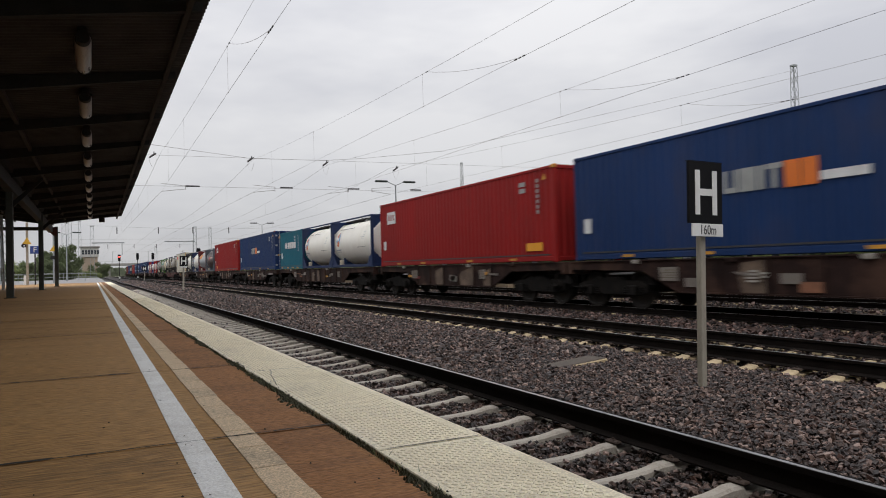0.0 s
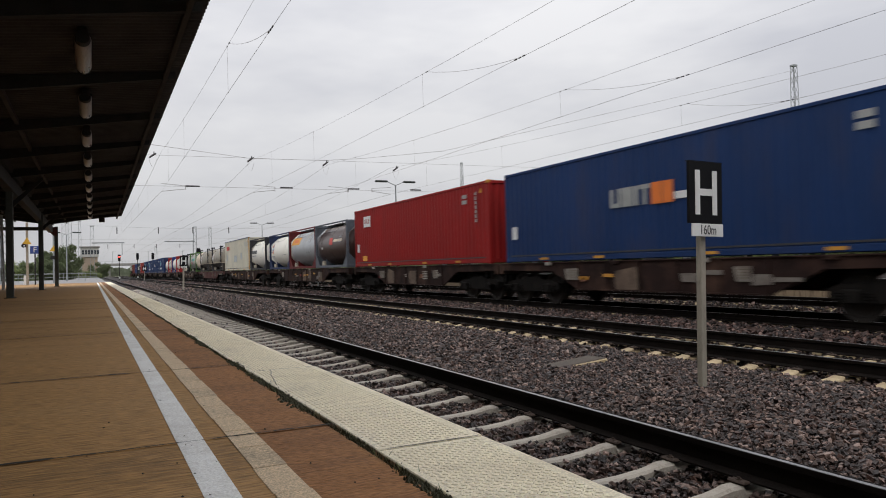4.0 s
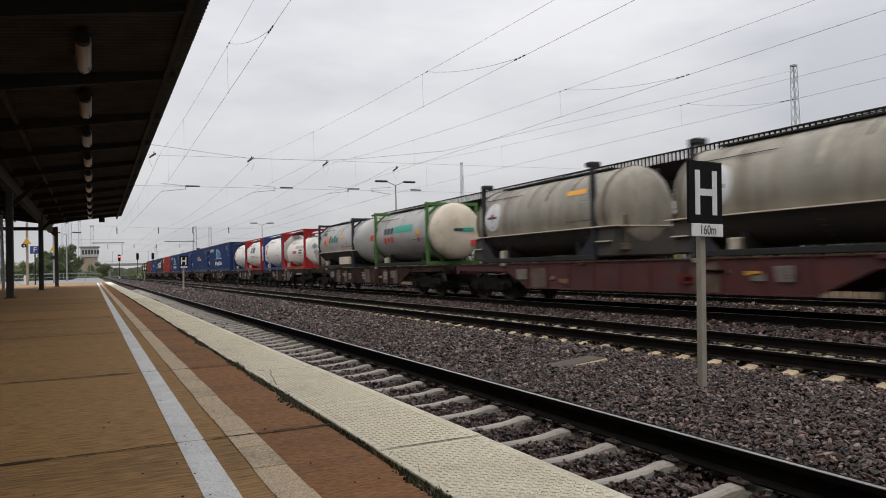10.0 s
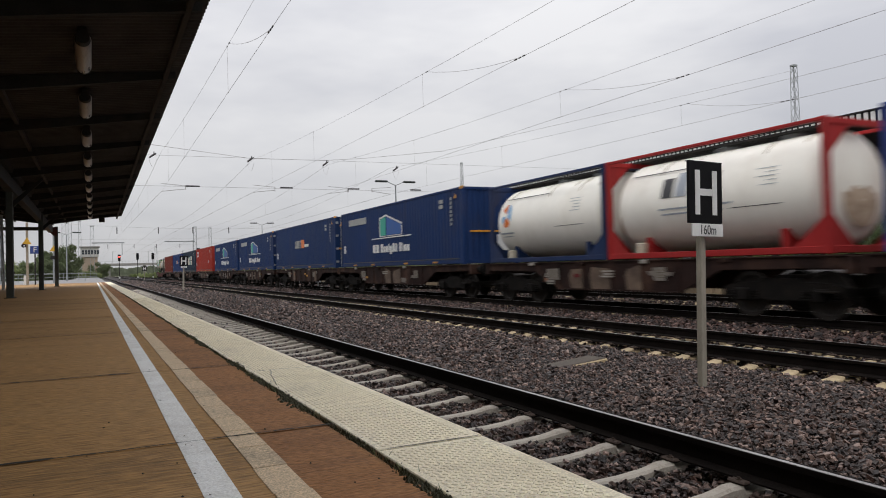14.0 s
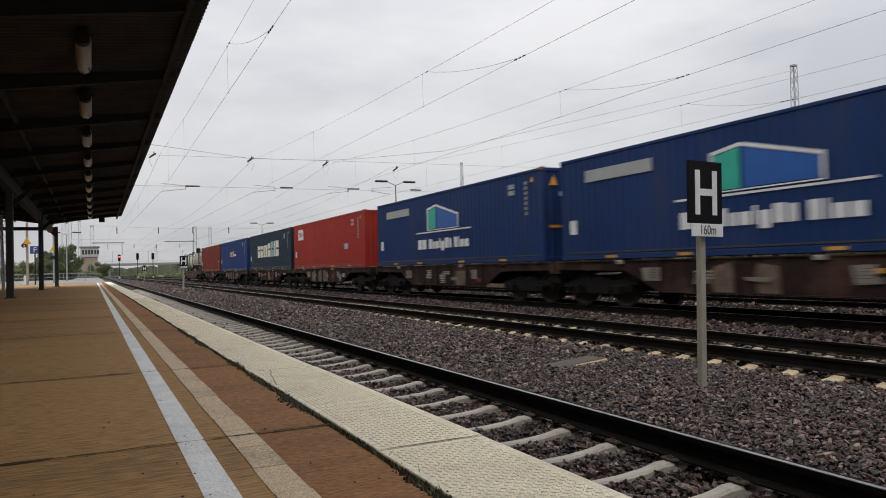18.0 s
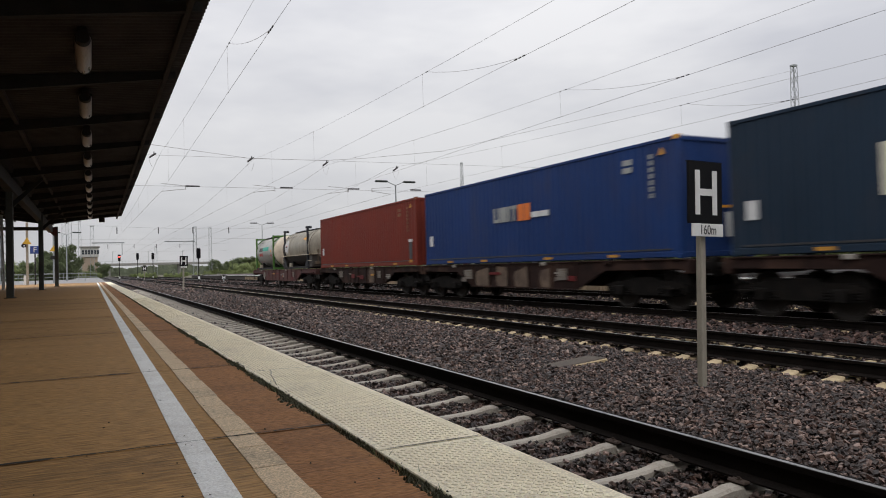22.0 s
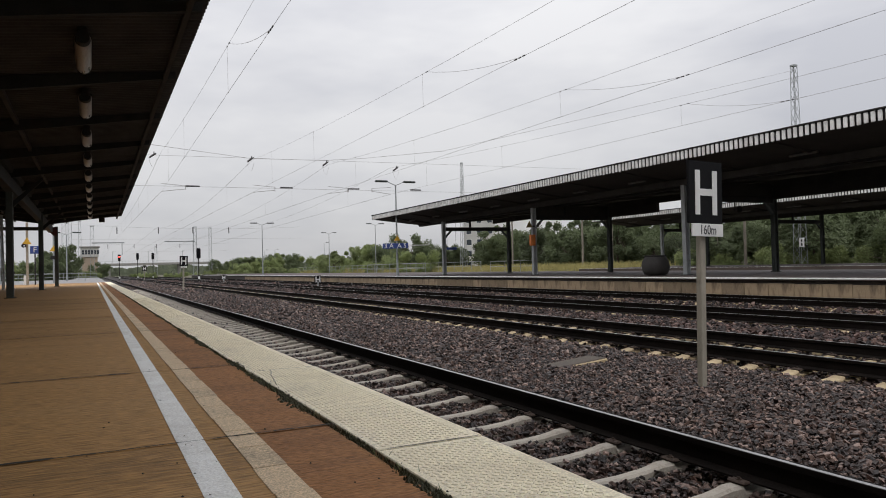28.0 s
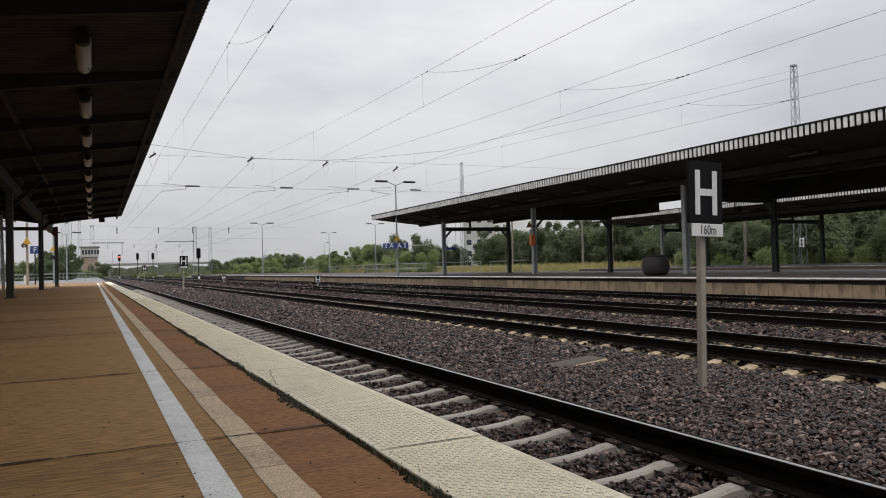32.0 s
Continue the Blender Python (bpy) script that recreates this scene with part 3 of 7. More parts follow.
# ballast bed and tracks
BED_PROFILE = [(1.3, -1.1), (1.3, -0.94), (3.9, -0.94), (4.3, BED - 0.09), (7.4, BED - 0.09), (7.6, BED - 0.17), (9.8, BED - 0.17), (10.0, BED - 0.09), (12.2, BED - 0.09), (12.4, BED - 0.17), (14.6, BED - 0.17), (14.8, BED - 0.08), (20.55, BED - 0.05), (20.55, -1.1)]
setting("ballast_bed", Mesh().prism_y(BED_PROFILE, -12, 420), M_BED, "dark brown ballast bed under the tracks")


def rail_profile(x):
    h = RAIL
    return [(x - 0.075, h - 0.172), (x + 0.075, h - 0.172), (x + 0.075, h - 0.16), (x + 0.012, h - 0.14), (x + 0.009, h - 0.045), (x + 0.036, h - 0.035), (x + 0.036, h - 0.002), (x - 0.036, h - 0.002), (x - 0.036, h - 0.035), (x - 0.009, h - 0.045), (x - 0.012, h - 0.14), (x - 0.075, h - 0.16)]


def sleeper_mesh(material):
    """Waisted concrete sleeper across x, centred, with sloped shoulders under the rails."""
    top, bot = RAIL - 0.19, RAIL - 0.42
    m = Mesh()
    half = ((0, 0.05, top - 0.036), (0.2, 0.05, top - 0.033), (0.38, 0.052, top - 0.02), (0.5, 0.055, top - 0.003), (0.53, 0.06, top + 0.006), (0.635, 0.062, top + 0.008), (0.643, 0.062, top - 0.03), (0.9, 0.07, top - 0.03), (0.93, 0.085, top + 0.018), (1.0, 0.1, top - 0.005), (1.3, 0.09, top - 0.035))
    stations = [(-x, w, z) for x, w, z in half[:0:-1]] + list(half)
    for x, w, z in stations:
        m.v += [(x, -w - 0.008, bot), (x, -w, z - 0.015), (x, -w + 0.02, z), (x, w - 0.02, z), (x, w, z - 0.015), (x, w + 0.008, bot)]
    for k in range(len(stations) - 1):
        for j in range(5):
            a = 6 * k + j
            m.f.append((a, a + 1, a + 7, a + 6))
    m.f += [tuple(range(6)), tuple(range(6 * len(stations) - 1, 6 * len(stations) - 7, -1))]
    return m.data("sleeper", material)


def clip_mesh():
    m = Mesh()
    for x in (-GAUGE, GAUGE):
        for d in (-0.1, 0.1):
            m.cbox(x + d - 0.035, x + d + 0.035, -0.07, 0.07, RAIL - 0.182, RAIL - 0.158, 0.01)
            m.tube((x + d, 0, RAIL - 0.17), (x + d, 0, RAIL - 0.142), 0.012, 6)
            m.tube((x + d, 0, RAIL - 0.16), (x + d, 0, RAIL - 0.152), 0.022, 6)
    return m.data("rail_clips", M_CLIP)


clips = clip_mesh()
sleepers = [sleeper_mesh(M_SLEEPER), sleeper_mesh(M_SLEEPER_TAN)]
for n, (xc, first, count, kind, detailed) in enumerate(((TRACKS[0], -7.584, 128, 0, 74), (TRACKS[1], -7.08, 142, 1, 62), (TRACKS[2], -6.9, 122, 1, 45), (TRACKS[3], -5.6, 80, 1, 0))):
    track = tagged(thing("track_%d" % (n + 1), "railway track with dark rusty rails on concrete sleepers", "railway track", "tracks", (xc, 0, 0)), kind="structure")
    for side in (-GAUGE, GAUGE):
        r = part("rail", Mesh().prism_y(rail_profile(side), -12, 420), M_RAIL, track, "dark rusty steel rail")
        part("rail_head", Mesh().box(side - 0.026, side + 0.008, -12, 420, RAIL - 0.004, RAIL), M_RAILTOP, r, "polished running surface")
    for k in range(count):
        s = part("sleeper", sleepers[kind], None, track)
        s.location = (rng.uniform(-0.01, 0.01), first + (0.603 if n == 0 else 0.6) * k, rng.uniform(-0.006, 0.006))
        s.rotation_euler = (0, 0, rng.uniform(-0.008, 0.008))
        if k < detailed:
            part("rail_clips", clips, M_CLIP, s)


SLEEPER_FIRST = -7.584
PIT = (6.0, 8.2, 0.1)     # x, y and turn of the pit lid


def stones(zones, seed, name, label, material):
    """Loose broken stones, each an uneven six-sided block lying at its own tilt."""
    g = np.random.default_rng(seed)
    vs, fs, base = [], [], 0
    block = np.array([[-1, -1, -1], [1, -1, -1], [1, 1, -1], [-1, 1, -1], [-0.85, -0.6, 1], [0.7, -0.8, 1], [0.8, 0.6, 1], [-0.6, 0.8, 1]], float)
    quad = np.array([(3, 2, 1, 0), (4, 5, 6, 7), (0, 1, 5, 4), (1, 2, 6, 5), (2, 3, 7, 6), (3, 0, 4, 7)])
    for x0, x1, y0, y1, count, r0, r1, z0 in zones:
        x, y = g.uniform(x0, x1, count), g.uniform(y0, y1, count)
        r = r0 + (r1 - r0) * g.random(count) ** 1.5
        z = z0 + g.uniform(-2.0, 1.25, count) * r
        # the platform track's sleepers lie bare, and nothing lies on the pit lid
        across = np.abs((y - SLEEPER_FIRST + 0.3015) % 0.603 - 0.3015)
        u, w = (x - PIT[0]) * math.cos(PIT[2]) + (y - PIT[1]) * math.sin(PIT[2]), (y - PIT[1]) * math.cos(PIT[2]) - (x - PIT[0]) * math.sin(PIT[2])
        free = ((x > 3.9) | (across > 0.066 + 0.4 * r) | (g.random(count) < 0.03)) & ((np.abs(u - 0.06) > 0.4) | (np.abs(w) > 0.17))
        x, y, z, r = x[free], y[free], z[free], r[free]
        count = len(x)
        q = block[None] * g.uniform(0.45, 1.28, (count, 8, 3)) * (np.array([1.08, 0.68, 0.42]) * g.uniform(0.75, 1.3, (count, 3)))[:, None]
        a, b, d = g.uniform(0, 6.28, count), g.normal(0, 0.5, count), g.normal(0, 0.4, count)
        ca, sa, cb, sb, cd, sd = [u[:, None] for u in (np.cos(a), np.sin(a), np.cos(b), np.sin(b), np.cos(d), np.sin(d))]
        X, Y, Z = q[..., 0], q[..., 1], q[..., 2]
        Y, Z = Y * cb - Z * sb, Y * sb + Z * cb
        X, Z = X * cd + Z * sd, Z * cd - X * sd
        X, Y = X * ca - Y * sa, X * sa + Y * ca
        v = np.stack([X, Y, Z], -1) * r[:, None, None] + np.stack([x, y, z], -1)[:, None]
        vs.append(v.reshape(-1, 3))
        fs.append((quad[None] + 8 * np.arange(count)[:, None, None] + base).reshape(-1, 4))
        base += 8 * count
    v, f = np.concatenate(vs), np.concatenate(fs)
    me = bpy.data.meshes.new(name)
    me.vertices.add(len(v))
    me.vertices.foreach_set("co", v.ravel())
    me.loops.add(f.size)
    me.loops.foreach_set("vertex_index", f.ravel())
    me.polygons.add(len(f))
    me.polygons.foreach_set("loop_start", np.arange(0, f.size, 4))
    me.update(calc_edges=True)
    me.shade_flat()
    me.materials.append(material)
    return tagged(new(name, me), label, "ballast", kind="stuff")


STONE_ZONES = [
    (1.36, 3.95, -6.0, 1.6, 3500, 0.03, 0.055, -0.85), (3.85, 7.6, -6.0, 2.4, 5000, 0.035, 0.065, BED - 0.005), (7.5, 12.3, -6.0, 5.0, 6000, 0.045, 0.075, BED - 0.03),
    (1.36, 3.95, 1.6, 12.0, 34000, 0.015, 0.031, -0.836), (1.36, 3.9, 12.0, 40.0, 20000, 0.022, 0.036, -0.858),
    (3.85, 7.45, 2.4, 9.0, 50000, 0.013, 0.031, BED - 0.005), (7.4, 7.95, 2.4, 30.0, 7500, 0.02, 0.04, BED - 0.07), (3.85, 7.5, 9.0, 20.0, 32000, 0.022, 0.043, BED - 0.005),
    (3.85, 7.6, 20.0, 50.0, 22000, 0.034, 0.06, BED), (7.95, 9.6, 3.5, 16.0, 8500, 0.024, 0.04, BED - 0.05),
    (7.95, 9.6, 16.0, 45.0, 7000, 0.032, 0.05, BED - 0.05), (9.8, 12.25, 5.0, 26.0, 16000, 0.032, 0.06, BED), (9.6, 12.4, 26.0, 60.0, 7000, 0.05, 0.08, BED),
    (12.2, 14.8, 7.0, 40.0, 8000, 0.032, 0.05, BED - 0.06), (14.8, 17.6, 7.0, 40.0, 5500, 0.042, 0.07, BED),
    (1.9, 3.9, 40.0, 90.0, 6000, 0.05, 0.08, -0.905), (3.85, 7.5, 50.0, 150.0, 9000, 0.075, 0.13, BED - 0.02), (7.6, 9.8, 45.0, 120.0, 5000, 0.06, 0.1, BED - 0.08), (9.8, 12.2, 60.0, 150.0, 5000, 0.08, 0.13, BED - 0.02), (12.2, 17.6, 40.0, 120.0, 5000, 0.08, 0.13, BED - 0.04)]
stones([z for z in STONE_ZONES if z[0] < 7.2], 3, "ballast", "dark grey-brown broken ballast stones", M_STONE)
stones([z for z in STONE_ZONES if z[0] >= 7.2], 4, "ballast", "rust-dusted dark ballast stones round the farther tracks", M_STONE_RUST)

# low concrete cable-pit lid lying in the ballast
pit = thing("cable_pit", "low weathered concrete cable pit cover in the ballast", "pit cover", at=(PIT[0], PIT[1], BED - 0.03))
pit.rotation_euler = (0, radians(-3.5), PIT[2])
part("cover", Mesh().cbox(-0.46, 0.46, -0.17, 0.17, 0.02, 0.075, 0.012), M_PIT, pit)
part("rim", Mesh().cbox(-0.48, 0.48, -0.19, 0.19, -0.08, 0.062, 0.014), M_SLEEPER_TAN, pit, "ochre-stained concrete rim")

# far platform: wall panels, coping, surface
far_platform = setting("far_platform", Mesh().box(FAR_EDGE + 0.12, 33.4, -30, 175, -0.86, FAR_TOP - 0.07), M_PAVE2, "island platform with stained concrete wall across the tracks")
setting("far_platform_surface", Mesh().box(FAR_EDGE + 0.45, 33.4, -30, 175, FAR_TOP - 0.066, FAR_TOP), M_PAVE2, "grey-brown paving of the island platform")
coping = Mesh()
y = -30
while y < 175:
    coping.cbox(FAR_EDGE - 0.1, FAR_EDGE + 0.446, y + 0.006, y + 1.994, FAR_TOP - 0.075, FAR_TOP + 0.004, 0.012)
    y += 2.0
setting("coping", coping, M_PAVE2, "dark coping slabs along the island platform", far_platform)
setting("edge_line", Mesh().box(FAR_EDGE - 0.106, FAR_EDGE + 0.10, -30, 175, FAR_TOP - 0.03, FAR_TOP + 0.01), M_WHITE_LINE, "white painted line on the far coping")
wall_panel = Mesh().cbox(FAR_EDGE, FAR_EDGE + 0.13, 0.008, 0.992, -0.735, FAR_TOP - 0.19, 0.012).data("wall_panel", M_WALL)
for k in range(-20, 110):
    w = part("wall_panel", wall_panel, None, far_platform)
    w.location = (rng.uniform(-0.012, 0.006), k * 1.0, rng.uniform(-0.01, 0.01))
# back of the recess coloured dark for the shade under the coping
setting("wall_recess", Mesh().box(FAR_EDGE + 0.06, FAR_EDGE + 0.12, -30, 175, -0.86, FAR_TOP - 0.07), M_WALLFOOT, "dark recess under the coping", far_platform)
# low strip, darker than the wall panels above
setting("wall_foot", Mesh().box(FAR_EDGE - 0.05, FAR_EDGE + 0.1, -30, 175, -0.86, -0.735), M_WALLFOOT, "dark foot of the platform wall", far_platform)
# second island platform behind
setting("rear_platform", Mesh().box(44.2, 57.0, -30, 59, -0.86, FAR_TOP), M_PAVE2, "second island platform, low and grey")
setting("rear_edge_line", Mesh().box(44.2, 44.45, -30, 59, FAR_TOP + 0.004, FAR_TOP + 0.012), M_WHITE_LINE, "white line on the second platform")
# level end of the near platform: pale crossing pavement
setting("pavement", Mesh().box(-60, 1.2, 65.2, 190, -0.86, -0.06), M_ASPHALT, "pale asphalt forecourt past the platform end")


# added wall, never in view, that keeps left-hand skylight off the platform
setting("unseen_blocking_wall", Mesh().box(-6.6, -6.2, -12, 44, -0.06, 5.2), M_FACADE_TAN, "plain ochre wall added out of view to block light from the left")


# ---- left canopy over the near platform ----
CAN_Z = 4.2


def eave(y):
    return 1.385 + 0.0056 * y


canopy = tagged(thing("platform_canopy", "dark butterfly platform canopy of brown corrugated steel on steel posts", "canopy"), kind="structure")
roof = Mesh()
pitch, y = 0.15, -6.0
YEND = 48.5
n = int((YEND - y) / pitch)
# corrugations run across the platform from eave to valley
for k in range(n * 4 + 1):
    yy = -6.0 + k * pitch / 4
    dz = (0.0, 0.058, 0.058, 0.0)[k % 4]
    for x, z in ((eave(yy), CAN_Z + 0.02), (-2.2, CAN_Z - 0.42), (-2.2, CAN_Z - 0.42), (-5.9, CAN_Z - 0.02)):
        roof.v.append((x, yy, z + dz))
for k in range(n * 4):
    for j in (0, 2):
        a = 4 * k + j
        roof.f.append((a, a + 1, a + 5, a + 4))
r_ob = part("roof_sheet", roof, M_ROOF, canopy, "brown corrugated roof sheeting")
sol = r_ob.modifiers.new("thickness", "SOLIDIFY")
sol.thickness, sol.offset = 0.012, 1
k = 0
y = -4.57
while y < YEND:
    rafter = Mesh()
    rafter.prism_y([(eave(y) - 0.1, CAN_Z - 0.01), (-2.2, CAN_Z - 0.45), (-2.2, CAN_Z - 0.70), (eave(y) - 0.1, CAN_Z - 0.13)], y - 0.045, y + 0.045)
    rafter.prism_y([(-5.8, CAN_Z - 0.05), (-2.2, CAN_Z - 0.45), (-2.2, CAN_Z - 0.70), (-5.8, CAN_Z - 0.17)], y - 0.045, y + 0.045)
    part("rafter", rafter, M_STEEL, canopy, "dark steel rafter")
    y += 3.58
for x, z in ((1.08, CAN_Z - 0.06), (-1.35, CAN_Z - 0.345), (-4.0, CAN_Z - 0.27), (-5.7, CAN_Z - 0.07)):
    part("purlin", Mesh().beam((x, -5.9, z - 0.05), (x + (0.0056 * 54 if x > 1 else 0), YEND - 0.05, z - 0.05), 0.07, 0.1), M_ROOF, canopy, "dark steel purlin")
part("girder", Mesh().cbox(-2.32, -2.08, -5.9, YEND - 0.1, CAN_Z - 1.0, CAN_Z - 0.62, 0.015), M_STEEL, canopy, "dark longitudinal girder")
part("gutter", Mesh().prism_y([(-2.4, CAN_Z - 0.40), (-2.0, CAN_Z - 0.40), (-2.05, CAN_Z - 0.55), (-2.35, CAN_Z - 0.55)], -5.9, YEND - 0.02), M_STEEL, canopy)
for y, x in ((11.5, -2.2), (-0.5, -2.2), (25.2, -2.24), (37.6, -2.11), (48.0, -1.9)):
    p = part("post", Mesh().cbox(x - 0.1, x + 0.1, y - 0.09, y + 0.09, 0.0, CAN_Z - 0.66, 0.02), M_COLUMN, canopy, "dark steel post")
    part("base_plate", Mesh().cbox(x - 0.16, x + 0.16, y - 0.14, y + 0.14, 0.0, 0.02, 0.006), M_STEEL, p)
    if y < 45:
        part("bracket", Mesh().prism_y([(x + 0.1, 2.95), (x + 0.9, CAN_Z - 0.5), (x + 0.9, CAN_Z - 0.6), (x + 0.1, 2.75)], y - 0.05, y + 0.05), M_STEEL, p)
part("end_beam", Mesh().cbox(-5.8, -1.95, 47.9, 48.1, 3.32, 3.52, 0.02), M_STEEL, canopy, "dark cross beam at the canopy end")
part("beam_bracket", Mesh().prism_y([(-2.5, 3.5), (-1.85, 3.5), (-1.85, 3.0), (-2.05, 3.0)], 47.84, 47.89), M_WAGON_RED, canopy, "rust-red gusset plate")
# eave trim
part("eave_trim", Mesh().prism_y([(1.30, CAN_Z - 0.03), (1.36, CAN_Z - 0.01), (1.36, CAN_Z + 0.0), (1.30, CAN_Z - 0.01)], -5.9, 2.0), M_ROOF, canopy)
# hanging lamps in one row
lamp_proto = None
for k in range(10):
    y = 11.56 + 3.58 * k
    if y > 46:
        break
    if lamp_proto is None:
        lamp_proto = thing("ceiling_lamp", "hanging tubular platform lamp with milky ribbed cover", "lamp", "lamps under the canopy", (-0.08, y, 3.86))
        part("cover", Mesh().lathe_y([(-0.72, 0.1), (-0.68, 0.11), (0.66, 0.11), (0.74, 0.095)], 0, 0, 18), M_LAMPGLASS, lamp_proto, "milky ribbed plastic lamp cover", True)
        for d, e in ((-0.84, -0.71), (0.73, 0.79)):
            part("end_cap", Mesh().lathe_y([(d, 0.001), (d, 0.085), (e, 0.1), (e, 0.001)], 0, 0, 18), M_STEEL, lamp_proto, "dark metal end cap")
        part("housing", Mesh().cbox(-0.07, 0.07, -0.8, 0.72, 0.07, 0.16, 0.02), M_STEEL, lamp_proto)
        for d in (-0.6, 0.6):
            part("hanger", Mesh().tube((0, d, 0.14), (0, d, 0.3), 0.012, 6), M_STEEL, lamp_proto)
    else:
        copy_thing(lamp_proto, pose(-0.08, y, 3.86))
beacon = thing("camera_box", "small dark box hung under the canopy end", "camera", at=(0.55, 48.2, 3.95))
part("box", Mesh().cbox(-0.16, 0.16, -0.14, 0.14, -0.12, 0.14, 0.02), M_STEEL, beacon)
part("bracket", Mesh().tube((0, 0, 0.12), (0, 0, 0.26), 0.02, 6), M_STEEL, beacon)

# ---- far canopies ----


def far_canopy(name, dx, y0, y1, frames):
    """A low butterfly roof on portal frames of two posts and a cross beam."""
    xe, xv, xb, xf, xr = 21.0 + dx, 25.4 + dx, 32.4 + dx, 23.78 + dx, 29.48 + dx
    ze, zv = 4.62, 4.16
    c = tagged(thing(name, "dark island platform canopy with pale ribbed edge on portal frames", "canopy"), kind="structure")
    m = Mesh()
    for xa, xc, za, zc in ((xe, xv, ze, zv), (xv, xb, zv, ze)):
        m.prism_y([(xa, za), (xc, zc), (xc, zc + 0.1), (xa, za + 0.1)], y0, y1)
    part("roof", m, M_ROOF_FAR, c, "dark underside of the roof")
    g = random.Random(7)
    for x, sg in ((xe, -1), (xb, 1)):
        # dark backing stands in for shade in the grooves between the ribs
        part("rib_shade_backing", Mesh().box(*sorted((x, x - sg * 0.06)), y0, y1, ze - 0.02, ze + 0.33), M_STEEL, c, "dark backing for the shade between the ribs")
        ribs = Mesh()
        y = y0 + 0.02
        while y < y1 - 0.16:
            d = g.uniform(-0.006, 0.006)
            x0, x1 = sorted((x + sg * 0.002, x + sg * 0.055))
            ribs.cbox(x0, x1, y + d, y + 0.138 + d, ze - 0.03 + g.uniform(-0.012, 0.008), ze + 0.31, 0.018)
            y += 0.22
        part("fascia_ribs", ribs, M_ROOF_LIGHT, c, "pale grey ribbed fascia")
        part("edge_cap", Mesh().cbox(*sorted((x + sg * 0.08, x - sg * 0.1)), y0, y1, ze + 0.312, ze + 0.37, 0.012), M_STEEL, c, "dark edge flashing")
    for x in (xf, xr):
        part("girder", Mesh().cbox(x - 0.1, x + 0.1, y0, y1 - 5.5, 3.95, 4.24 if x == xf else 4.3, 0.02), M_ROOF_FAR, c, "longitudinal steel girder")
    y = y0 + 1.0
    while y < y1:
        part("rafter", Mesh().prism_y([(xe + 0.15, ze - 0.002), (xv, zv - 0.002), (xv, zv - 0.14), (xe + 0.15, ze - 0.06)], y - 0.05, y + 0.05).prism_y([(xb - 0.15, ze - 0.002), (xv, zv - 0.002), (xv, zv - 0.14), (xb - 0.15, ze - 0.06)], y - 0.05, y + 0.05), M_ROOF_FAR, c)
        y += 4.0
    part("gutter", Mesh().prism_y([(xv - 0.2, zv - 0.004), (xv + 0.2, zv - 0.004), (xv + 0.14, zv - 0.13), (xv - 0.14, zv - 0.13)], y0, y1 - 0.05), M_STEEL, c)
    for y in frames:
        for x in (xf, xr):
            p = part("post", Mesh().cbox(x - 0.13, x - 0.105, y - 0.11, y + 0.11, FAR_TOP, 3.96, 0.004).cbox(x + 0.105, x + 0.13, y - 0.11, y + 0.11, FAR_TOP, 3.96, 0.004).box(x - 0.106, x + 0.106, y - 0.012, y + 0.012, FAR_TOP, 3.96), M_POSTGREY if x == xf else M_COLUMN, c, "grey steel post of open section")
            part("foot", Mesh().cbox(x - 0.2, x + 0.2, y - 0.16, y + 0.16, FAR_TOP, FAR_TOP + 0.03, 0.008), M_COLUMN, p)
            sg = 1 if x == xf else -1
            part("brace", Mesh().beam((x + sg * 0.12, y, 2.75), (x + sg * 0.62, y, 3.26), 0.12, 0.12), M_COLUMN, p)
        part("cross_beam", Mesh().cbox(xf + 0.15, xr - 0.15, y - 0.09, y + 0.09, 3.24, 3.52, 0.015), M_STEEL, c, "dark steel cross beam")
        if y < y1 - 10 and dx == 0:
            part("web_plate", Mesh().box(xf + 0.1, xr, y - 0.03, y + 0.03, 3.5, 4.1), M_ROOF_FAR, c, "dark web plate over the cross beam")
        part("hanger", Mesh().cbox(xf + 2.2, xf + 2.34, y - 0.05, y + 0.05, 3.52, 4.06, 0.01), M_STEEL, c)
    for ya, yb in ((y0, frames[2] - 0.1), (frames[3] - 4.4, frames[3] - 0.1)) if dx == 0 else ():
        part("soffit_beam", Mesh().cbox(xr - 0.12, xr + 0.12, ya, yb, 3.42, 3.95, 0.02), M_ROOF_FAR, c, "deep dark beam")
    y = y1 - 3.0
    while y > y0 + 1:
        part("strip_lamp", Mesh().cbox(xf - 0.77, xf - 0.65, y - 1.15, y, 4.29, 4.37, 0.02).box(xf - 0.73, xf - 0.69, y - 0.65, y - 0.55, 4.36, 4.42), M_STRIPLAMP, c, "dull strip lamp")
        y -= 4.4
    return c


M_POSTGREY = mat("pale_grey_post_paint", (0.3, 0.31, 0.31), 0.6, 0.1, var=0.2, scale=4, dirt=(0.14, 0.12, 0.1), dirt_amount=0.5, dirt_scale=2)
M_STRIPLAMP = mat("dusty_strip_lamp", (0.11, 0.1, 0.09), 0.5, var=0.3, bump=0)
far_canopy("island_canopy", 0.0, -12, 56.1, (-0.6, 11.6, 23.85, 36.06, 48.3))
far_canopy("rear_canopy", 23.6, 2, 57.2, (50.5, 38.45, 26.4, 14.4))
# ---- the train: wagons ----
TRAIN = []               # (thing, metres along the train, x, z), keyed in motions()
TX = TRACKS[2]
DECK = 1.25              # deck over rail


